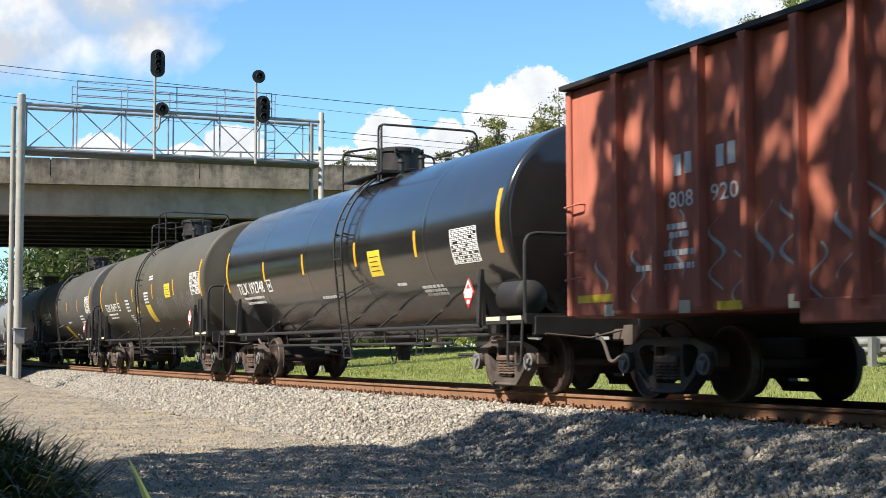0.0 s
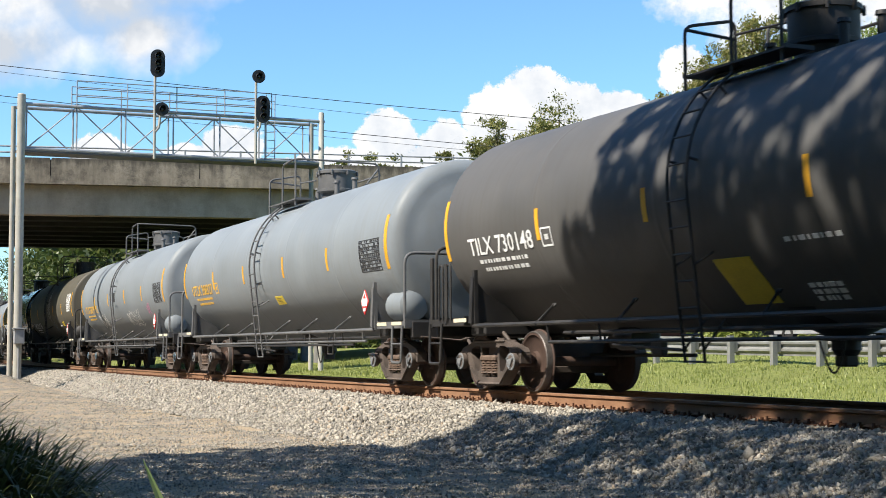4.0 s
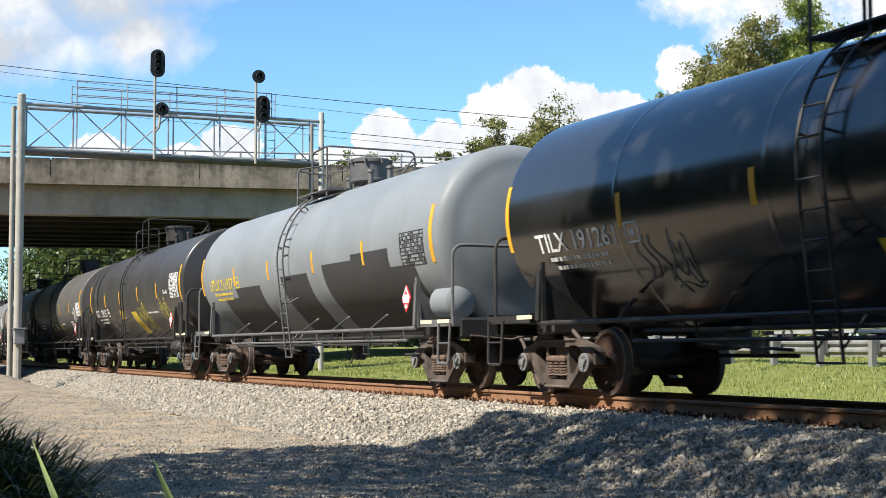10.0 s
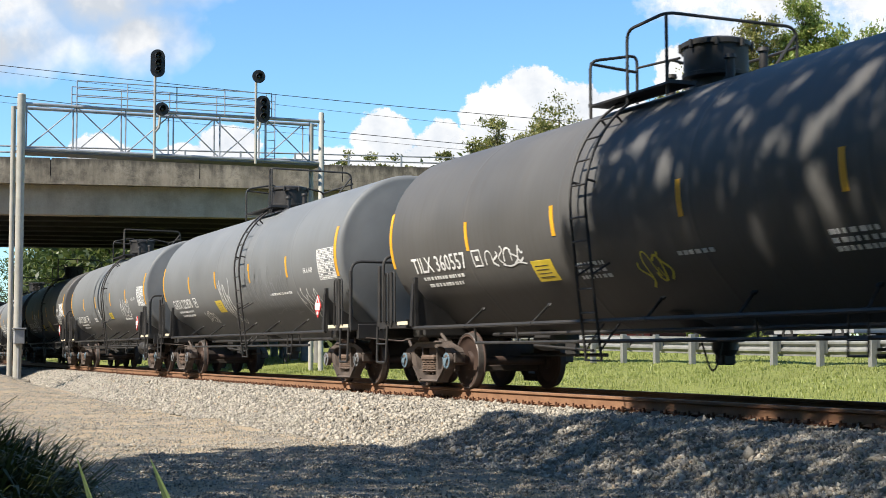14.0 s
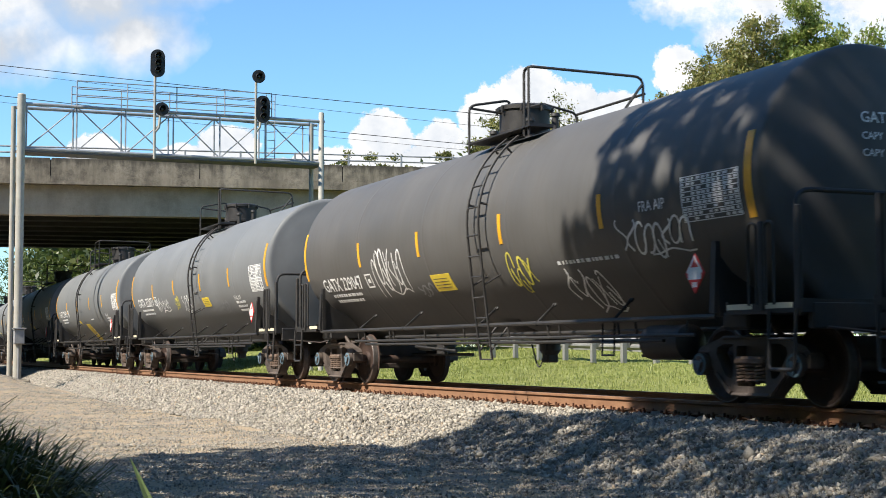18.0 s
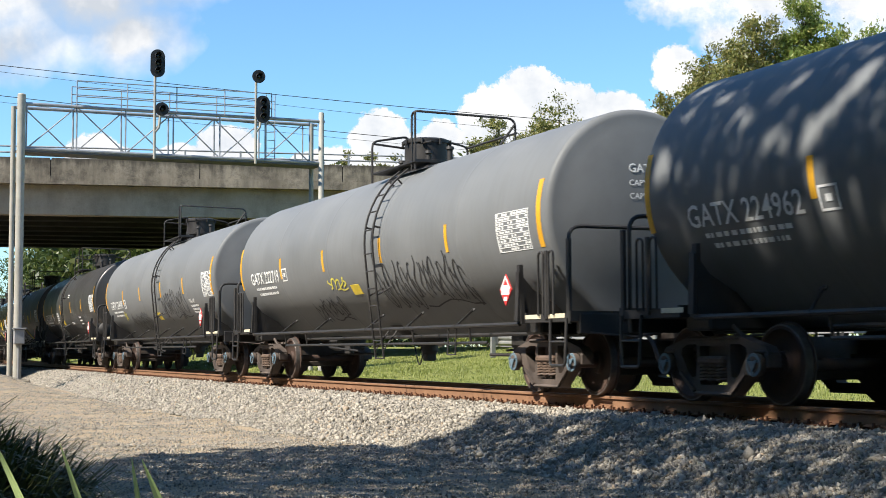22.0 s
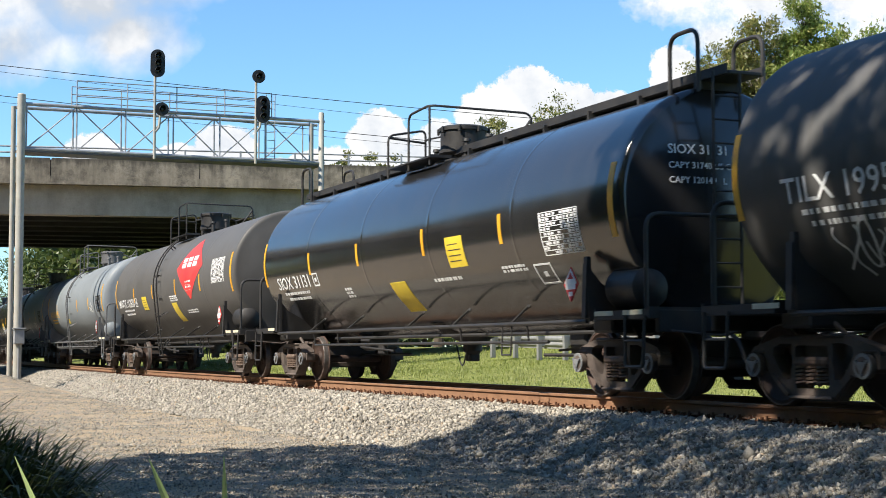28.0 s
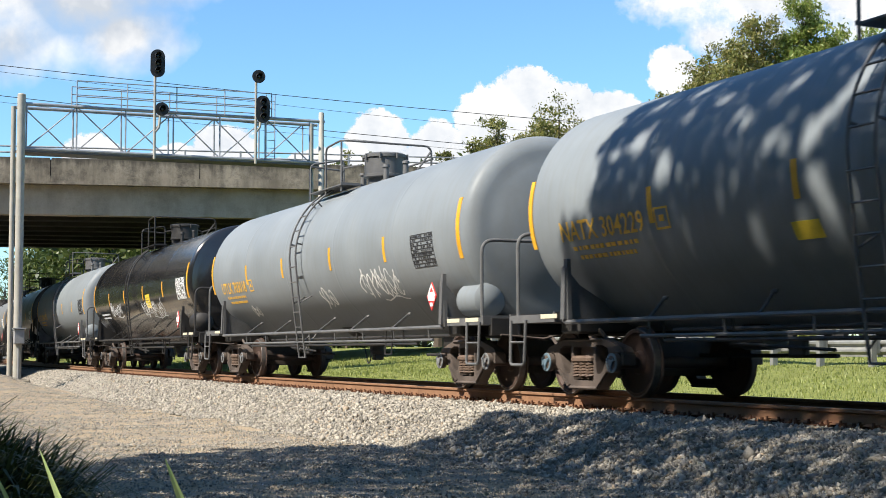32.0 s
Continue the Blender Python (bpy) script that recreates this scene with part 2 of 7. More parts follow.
M_BARK = surface("tree_bark", (0.0532, 0.038, 0.0274), (0.114, 0.0874, 0.0646), 2.0, 0.9, stretch=(3, 3, 0.6), bump_d=0.02, fine=12)
M_LEAF = leaf_mat("green_leaves", [(0.0, (0.129, 0.19, 0.0342)), (0.5, (0.22, 0.289, 0.0532)), (0.85, (0.304, 0.334, 0.076)), (1.0, (0.38, 0.357, 0.122))], 0.42)
M_LEAFB = leaf_mat("olive_leaves", [(0.0, (0.122, 0.144, 0.0342)), (0.5, (0.213, 0.22, 0.0532)), (0.85, (0.289, 0.266, 0.076)), (1.0, (0.334, 0.258, 0.106))], 0.42)
M_WOODS = leaf_mat("dark_woodland_leaves", [(0.0, (0.0342, 0.0608, 0.0137)), (0.6, (0.0836, 0.118, 0.0266)), (1.0, (0.144, 0.16, 0.0456))])
M_GRASS = leaf_mat("grass_blades", [(0.0, (0.19, 0.228, 0.0456)), (0.6, (0.274, 0.319, 0.0722)), (1.0, (0.38, 0.395, 0.137))], 0.4)
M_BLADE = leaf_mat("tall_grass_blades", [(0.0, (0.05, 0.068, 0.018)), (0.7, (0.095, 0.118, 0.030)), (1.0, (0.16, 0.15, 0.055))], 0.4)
# Sunlight on the near blades is put into this colour, paler than the clump's.
M_BLADELIT = leaf_mat("pale_grass_blade", [(0.0, (0.38, 0.50, 0.18)), (1.0, (0.45, 0.55, 0.22))], 0.45)
M_STONE = stone_mat("crushed_limestone", [(0.0, (0.129, 0.114, 0.0912)), (0.3, (0.266, 0.243, 0.205)), (0.7, (0.388, 0.353, 0.293)), (0.93, (0.486, 0.445, 0.372)), (1.0, (0.35, 0.258, 0.167))], 30.0)
M_COLUMN = surface("grey_column_concrete", (0.152, 0.144, 0.133), (0.228, 0.217, 0.198), 1.5, 0.8)
M_RAILGUARD = surface("weathered_guard_rail", (0.198, 0.198, 0.186), (0.304, 0.304, 0.285), 2.0, 0.45, 0.6, 0.3)


def ground_mat():
    """Grass beyond the line, sandy gravel on the service strip on the near side."""
    m, nt, p = material("ground_cover")
    tc = nt.nodes.new("ShaderNodeTexCoord")
    pos = tc.outputs["Object"]
    big, mid, fine = noise_tex(nt, pos, 0.12, 6), noise_tex(nt, pos, 1.6, 6, 0.7), noise_tex(nt, pos, 26.0, 5, 0.75)
    grass = mix(nt, ramp(nt, mid, [(0.3, grey(0.0)), (0.7, grey(1.0))]), (0.182, 0.205, 0.0532), (0.274, 0.296, 0.0836))
    grass = mix(nt, ramp(nt, big, [(0.5, grey(0.0)), (0.75, grey(0.6))]), grass, (0.213, 0.205, 0.076))
    cells = nt.nodes.new("ShaderNodeTexVoronoi")
    cells.inputs["Scale"].default_value = 36.0
    nt.links.new(pos, cells.inputs["Vector"])
    stone = ramp(nt, cells.outputs["Color"], [(0.1, (0.182, 0.167, 0.152)), (0.9, (0.35, 0.334, 0.304))])
    sand = mix(nt, fine, (0.40, 0.305, 0.195), (0.54, 0.43, 0.30))
    gravel = mix(nt, ramp(nt, mid, [(0.36, grey(0.25)), (0.54, grey(0.95))]), stone, sand)
    sep = nt.nodes.new("ShaderNodeSeparateXYZ")
    nt.links.new(pos, sep.inputs[0])
    near = math_node(nt, "ADD", sep.outputs[1], math_node(nt, "MULTIPLY", math_node(nt, "POWER", sep.outputs[0], 2.0), -CURVE / 2))
    side = math_node(nt, "GREATER_THAN", near, 1.0)
    back = math_node(nt, "LESS_THAN", math_node(nt, "ADD", near, math_node(nt, "MULTIPLY", mid, 3.0)), -13.0)
    col = mix(nt, math_node(nt, "MAXIMUM", side, back), gravel, grass)
    nt.links.new(col, p.inputs["Base Color"])
    p.inputs["Roughness"].default_value = 0.95
    p.inputs["Specular IOR Level"].default_value = 0.2
    bump(nt, p, math_node(nt, "ADD", cells.outputs["Distance"], math_node(nt, "MULTIPLY", fine, 0.6)), 1.0, 0.04)
    return m


def ballast_mat():
    m, nt, p = material("ballast_bed")
    tc = nt.nodes.new("ShaderNodeTexCoord")
    pos = tc.outputs["Object"]
    cells = nt.nodes.new("ShaderNodeTexVoronoi")
    cells.inputs["Scale"].default_value = 24.0
    nt.links.new(pos, cells.inputs["Vector"])
    bw = nt.nodes.new("ShaderNodeRGBToBW")
    nt.links.new(cells.outputs["Color"], bw.inputs[0])
    stone = ramp(nt, bw.outputs[0], [(0.15, (0.152, 0.137, 0.114)), (0.5, (0.289, 0.27, 0.236)), (0.9, (0.41, 0.388, 0.342))])
    # Darker towards cell edges: shade in the gaps between stones is put into the colour.
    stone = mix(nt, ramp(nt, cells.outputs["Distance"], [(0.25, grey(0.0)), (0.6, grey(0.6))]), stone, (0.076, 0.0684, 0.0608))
    nt.links.new(stone, p.inputs["Base Color"])
    p.inputs["Roughness"].default_value = 0.9
    bump(nt, p, cells.outputs["Distance"], 0.9, -0.04)
    return m


def concrete_mat(name, a, b, stain):
    """Weathered concrete with mould blotches and dark runs down its face."""
    m, nt, p = material(name)
    vec = mapped(nt)
    n1 = noise_tex(nt, vec, 0.6, 8, 0.7)
    runs = noise_tex(nt, mapped(nt, (1.3, 1.3, 0.30)), 1.0, 8, 0.7)
    blot = noise_tex(nt, mapped(nt, (1.1, 1.1, 1.3)), 1.1, 9, 0.78)
    fine = noise_tex(nt, vec, 14.0, 5, 0.7)
    col = mix(nt, ramp(nt, n1, [(0.35, grey(0.0)), (0.65, grey(1.0))]), a, b)
    col = mix(nt, math_node(nt, "MULTIPLY", ramp(nt, runs, [(0.42, grey(0.0)), (0.60, grey(1.0))]), stain * 0.7), col, (0.0532, 0.0441, 0.0319))
    col = mix(nt, math_node(nt, "MULTIPLY", ramp(nt, blot, [(0.47, grey(0.0)), (0.62, grey(1.0))]), stain * 0.85), col, (0.0456, 0.038, 0.0289))
    if stain > 0.5:
        rise = nt.nodes.new("ShaderNodeSeparateXYZ")
        nt.links.new(nt.nodes.new("ShaderNodeTexCoord").outputs["Object"], rise.inputs[0])
        drips = noise_tex(nt, mapped(nt, (3.4, 3.4, 0.5)), 1.0, 7, 0.72)
        mould = math_node(nt, "ADD", math_node(nt, "MULTIPLY", math_node(nt, "SUBTRACT", rise.outputs[2], 8.52), 0.9), drips)
        col = mix(nt, math_node(nt, "MULTIPLY", ramp(nt, mould, [(0.50, grey(0.0)), (0.78, grey(1.0))]), 0.8), col, (0.036, 0.031, 0.024))
    col = mix(nt, 0.3, col, ramp(nt, fine, [(0.3, grey(0.6)), (0.7, grey(1.0))]), "MULTIPLY")
    nt.links.new(col, p.inputs["Base Color"])
    p.inputs["Roughness"].default_value = 0.88
    bump(nt, p, fine, 0.4, 0.01)
    return m


M_GROUND, M_BALLAST = ground_mat(), ballast_mat()
M_PARAPET = concrete_mat("weathered_parapet_concrete", (0.235, 0.198, 0.146), (0.335, 0.29, 0.222), 0.75)
# Deep shade under the deck is put into this near-black colour; also serves the dark joints.
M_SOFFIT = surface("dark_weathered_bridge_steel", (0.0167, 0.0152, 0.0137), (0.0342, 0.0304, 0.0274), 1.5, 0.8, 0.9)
M_GIRDER = concrete_mat("grey_girder_concrete", (0.42, 0.335, 0.245), (0.50, 0.405, 0.305), 0.25)

# ---- ground, ballast and track ----
def lateral(x, y):
    xs = max(-600.0, min(600.0, x))
    return -(y - CURVE / 2 * xs * xs)


def ground_z(l):
    pts = [(-4000, 1.0), (-60, 1.0), (-24, 0.78), (-19.5, 0.70), (-13.2, 0.34), (-12.0, 0.22), (-7, -0.15), (-2.9, -0.62), (-2.4, -0.80), (2.6, -0.80), (3.2, -0.74), (6, -0.72), (9, -0.62), (11, -0.70), (14, -0.6), (4000, -0.3)]
    for (a, za), (b, zb) in zip(pts, pts[1:]):
        if l <= b:
            return za + (zb - za) * (l - a) / (b - a)
    return zb


def mound(x, y):
    """The low heap of sandy soil round the gantry's foot."""
    return 0.62 * math.exp(-((x + 53.0) ** 2 / 40 + (y + 4.6) ** 2 / 3.0))


def ground():
    xs = [-3000, -2000, -1400, -1000, -700, -500, -400, -320, -260, -210, -170] + [-150 + 4 * i for i in range(22)] + [-63 + 0.5 * i for i in range(119)] + [0, 4, 8, 12, 16, 20, 24, 30, 50, 80, 120, 170, 240, 320, 420, 560, 800, 1200, 2000, 3000]
    ys = [-3000, -1500, -700, -300, -150, -80, -50, -35, -25, -20] + [-18 + 1.0 * i for i in range(6)] + [-12 + 0.25 * i for i in range(40)] + [-2 + 1.0 * i for i in range(47)] + [48, 56, 66, 80, 100, 130, 170, 230, 320, 450, 700, 1200, 2000, 3000]
    me = bpy.data.meshes.new("ground")
    vs = []
    for x in xs:
        for y in ys:
            l = lateral(x, y)
            z = ground_z(l)
            if l > 3.5 or l < -3.5:
                z += 0.10 * (noise.noise((x * 0.35, y * 0.35, 0.0))) + 0.04 * noise.noise((x * 1.3, y * 1.3, 4.0))
            vs.append((x, y, z + mound(x, y)))
    n = len(ys)
    me.from_pydata(vs, [], [(i * n + j, (i + 1) * n + j, (i + 1) * n + j + 1, i * n + j + 1) for i in range(len(xs) - 1) for j in range(n - 1)])
    me.shade_smooth()
    me.materials.append(M_GROUND)
    tagged(new("ground", me), "grassy field and sandy gravel strip beside the railway", "ground", kind="structure")


ground()
BED = [(-3.0, -0.80), (-2.0, -0.26), (-1.5, -0.215), (1.5, -0.215), (2.05, -0.27), (3.3, -0.80)]
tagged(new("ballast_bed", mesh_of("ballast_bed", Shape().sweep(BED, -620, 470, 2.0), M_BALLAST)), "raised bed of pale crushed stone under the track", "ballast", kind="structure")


def rail_outline(c):
    o = [(-0.07, -0.172), (0.07, -0.172), (0.07, -0.160), (0.012, -0.145), (0.009, -0.045), (0.036, -0.036), (0.036, -0.008), (0.028, 0.0), (-0.028, 0.0), (-0.036, -0.008), (-0.036, -0.036), (-0.009, -0.045), (-0.012, -0.145), (-0.07, -0.160)]
    return [(x + c, z) for x, z in o]


for side, words in ((0.7535, "rust-brown steel rail on spiked tie plates"), (-0.7535, "rust-brown steel rail on the grass side")):
    ob = new("rail", mesh_of("rail", Shape().sweep(rail_outline(side), -620, 470, 2.0), M_RAIL, 30))
    tagged(ob, words, "rail", "rails of the track", "structure")
    part("rail_head", mesh_of("rail_head", Shape().sweep([(side - 0.026, 0.001), (side + 0.026, 0.001), (side + 0.024, 0.004), (side - 0.024, 0.004)], -620, 470, 2.0), M_HEAD, 0), ob, "worn running surface")


def ties():
    rnd = random.Random(5)
    top = thing("track_ties", "dark creosoted wooden ties sunk in ballast", "ties", kind="structure", shape=Shape().box((0, 0, -0.4), (0.2, 2.4, 0.1), 0.01), mat=M_TIE, at=Matrix.Translation(on_track(-110)))
    tie = mesh_of("tie", Shape().box((0, 0, -0.275), (0.23, 2.6, 0.17), 0.012), M_TIE)
    plate = Shape()
    for y in (-0.7535, 0.7535):
        plate.box((0, y, -0.182), (0.2, 0.34, 0.02))
        for dx in (-0.07, 0.07):
            for dy in (-0.1, 0.1):
                plate.box((dx, y + dy, -0.165), (0.025, 0.03, 0.05))
        for dx in (-0.15, 0.15):
            plate.box((dx, y, -0.172), (0.03, 0.20, 0.05))
            plate.box((dx, y - 0.09, -0.150), (0.022, 0.022, 0.055))
    plates = mesh_of("tie_plate", plate, M_SPIKE)
    for i in range(190):
        s = -104 + 0.52 * i
        at = Matrix.Translation(on_track(s)) @ Matrix.Rotation(CURVE * s + rnd.uniform(-0.01, 0.01), 4, "Z")
        inv = top.matrix_world.inverted()
        part("tie", tie, top, at=inv @ at)
        part("tie_plate", plates, top, at=inv @ at)


ties()


def scatter(name, count, s0, s1, l0, l1, size, mat, seed, label, keep=None):
    """Angular stones lying on the bed and the strip beside it, as one object."""
    r = np.random.RandomState(seed)
    base = np.array([(1, 0, 0), (-0.5, 0.87, 0), (-0.5, -0.87, 0), (0, 0, 0.85), (0, 0, -0.85)], float) * 0.78
    tris = np.array([(0, 1, 3), (1, 2, 3), (2, 0, 3), (1, 0, 4), (2, 1, 4), (0, 2, 4)])
    s = s1 - (s1 - s0) * r.uniform(0, 1, count) ** 1.5
    l = l0 + (l1 - l0) * r.uniform(0, 1, count) ** 1.0
    if keep:
        ok = np.array([keep(a, b, c) for a, b, c in zip(s, l, r.uniform(0, 1, count))])
        s, l = s[ok], l[ok]
    n = len(s)
    bl, bz = np.array([p[0] for p in BED]), np.array([p[1] for p in BED])
    z = np.where(l < 3.3, np.interp(l, bl, bz), np.array([ground_z(v) for v in l]))
    a = CURVE * s
    c = np.stack([np.sin(a) / CURVE + np.sin(a) * l, (1 - np.cos(a)) / CURVE - np.cos(a) * l, z], 1)
    for i in np.nonzero(l > 3.5)[0]:
        x, y = c[i, 0], c[i, 1]
        c[i, 2] += mound(x, y) + 0.10 * noise.noise((x * 0.35, y * 0.35, 0.0)) + 0.04 * noise.noise((x * 1.3, y * 1.3, 4.0))
    dims = size * np.exp(r.normal(0, 0.33, (n, 1))) * r.uniform(0.55, 1.25, (n, 3))
    v = (base[None] + r.uniform(-0.26, 0.26, (n, 5, 3))) * dims[:, None, :]
    q = r.normal(0, 1, (n, 4))
    q /= np.linalg.norm(q, axis=1, keepdims=True)
    w, x, y, zz = q.T
    R = np.stack([1 - 2 * (y * y + zz * zz), 2 * (x * y - zz * w), 2 * (x * zz + y * w), 2 * (x * y + zz * w), 1 - 2 * (x * x + zz * zz), 2 * (y * zz - x * w), 2 * (x * zz - y * w), 2 * (y * zz + x * w), 1 - 2 * (x * x + y * y)], 1).reshape(n, 3, 3)
    v = np.einsum("nij,nkj->nki", R, v) + c[:, None, :]
    v[:, :, 2] += (dims.mean(1) * 0.22)[:, None]
    faces = (tris[None] + 5 * np.arange(n)[:, None, None]).reshape(-1, 3)
    me = bpy.data.meshes.new(name)
    me.vertices.add(n * 5)
    me.vertices.foreach_set("co", v.reshape(-1))
    me.loops.add(n * 18)
    me.loops.foreach_set("vertex_index", faces.reshape(-1).astype(np.int32))
    me.polygons.add(n * 6)
    me.polygons.foreach_set("loop_start", np.arange(0, n * 18, 3, dtype=np.int32))
    me.update(calc_edges=True)
    me.validate()
    me.materials.append(mat)
    return tagged(new(name, me), label, "stones", kind="stuff")


scatter("ballast_stones", 125000, -74, -8.5, 0.92, 3.5, 0.032, M_STONE, 3, "loose angular crushed limestone on the ballast shoulder")


def bare(s, l, u):
    n = noise.noise((s * 0.25, l * 0.35, 2.0)) - 0.25 + 0.6 * math.exp(-((l - 5.7) / 1.3) ** 2 - ((s + 30) / 11) ** 2)
    return u > 0.10 + 0.72 * max(0.0, min(1.0, n * 1.9 + 0.45)) * min(1.0, max(0.0, (l - 3.9) / 1.2)) * min(1.0, max(0.1, (-19.0 - s) / 6))


scatter("gravel_stones", 125000, -60, -6.5, 3.2, 10.3, 0.017, M_STONE, 4, "scattered gravel on the sandy service strip", bare)

scatter("sandy_stones", 16000, -62, -15, 3.2, 8.5, 0.020, M_STONE, 9, "small loose stones on pale sandy soil")

# ---- road bridge ----
B0, BE, BN = Vector((-62.7, -1.89, 0)), Vector((0.2096, 0.9777, 0)).normalized(), Vector((-0.9777, 0.2096, 0)).normalized()
BRIDGE = Matrix(((BE.x, BN.x, 0, B0.x), (BE.y, BN.y, 0, B0.y), (0, 0, 1, 0), (0, 0, 0, 1)))


def bridge():
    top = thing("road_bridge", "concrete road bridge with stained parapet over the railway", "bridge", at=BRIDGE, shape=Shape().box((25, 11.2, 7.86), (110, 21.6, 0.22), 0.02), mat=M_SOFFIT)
    joints = [1.35 + 6.28 * (i - 5) for i in range(18)]
    for a, b in zip(joints, joints[1:]):
        seg = Shape().prism([(a + 0.02, 8.10), (b - 0.02, 8.10), (b - 0.02, 8.82), (b - 0.06, 8.86), (a + 0.06, 8.86), (a + 0.02, 8.82)], 0.06, 0.32)
        part("parapet_panel", mesh_of("parapet_panel", seg, M_PARAPET, 30), top, "pale concrete with dark runs")
        seg = Shape().prism([(a + 0.003, 7.74), (b - 0.003, 7.74), (b - 0.003, 8.08), (b - 0.04, 8.11), (a + 0.04, 8.11), (a + 0.003, 8.08)], 0.0, 0.36)
        part("fascia_panel", mesh_of("fascia_panel", seg, M_PARAPET, 30), top)
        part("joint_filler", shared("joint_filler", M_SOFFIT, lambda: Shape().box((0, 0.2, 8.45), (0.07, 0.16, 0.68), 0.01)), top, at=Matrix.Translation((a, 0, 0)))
        part("parapet_panel", mesh_of("parapet_panel", Shape().box(((a + b) / 2, 22.1, 8.4), (b - a - 0.04, 0.3, 0.9), 0.03), M_PARAPET, 30), top)
    for i in range(8):
        y = 0.85 + i * 2.85
        prof = [(-0.42, 6.47), (0.42, 6.47), (0.42, 6.7), (0.16, 6.85), (0.16, 7.5), (0.34, 7.6), (0.34, 7.76), (-0.34, 7.76), (-0.34, 7.6), (-0.16, 7.5), (-0.16, 6.85), (-0.42, 6.7)]
        if i == 0:
            prof = [(-0.34, 6.47), (0.42, 6.47), (0.42, 7.76), (-0.34, 7.76)]
        vs = [(x, y + p, z) for x in (-30, 80) for p, z in prof]
        k = len(prof)
        g = Shape().add(vs, [(j, (j + 1) % k, (j + 1) % k + k, j + k) for j in range(k)] + [tuple(range(k)), tuple(range(2 * k - 1, k - 1, -1))])
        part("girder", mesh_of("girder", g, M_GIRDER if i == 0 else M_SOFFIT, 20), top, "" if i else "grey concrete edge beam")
    for x in (-12.5, 13.0, 40):
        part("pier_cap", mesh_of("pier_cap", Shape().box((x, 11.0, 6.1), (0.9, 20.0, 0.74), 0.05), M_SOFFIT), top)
        for j in range(5):
            part("column", shared("bridge_column", M_COLUMN, lambda: Shape().lathe([(-1.2, 0.22), (5.8, 0.22)], 20, "z")), top, "grey round concrete column", at=Matrix.Translation((x, 1.2 + 4.7 * j, 0)))
    for x0, x1 in ((-30, 25), (25, 80)):
        for z in (9.08, 9.34):
            part("bridge_rail", mesh_of("bridge_rail", Shape().tube([(x0, 0.19, z), (x1, 0.19, z)], 0.035, 8), M_GALV), top, "thin galvanised pipe rail")
    post = mesh_of("rail_post", Shape().box((0, 0.19, 9.1), (0.08, 0.08, 0.56), 0.01), M_GALV)
    for i in range(45):
        part("rail_post", post, top, at=Matrix.Translation((-29 + 2.4 * i, 0, 0)))


bridge()

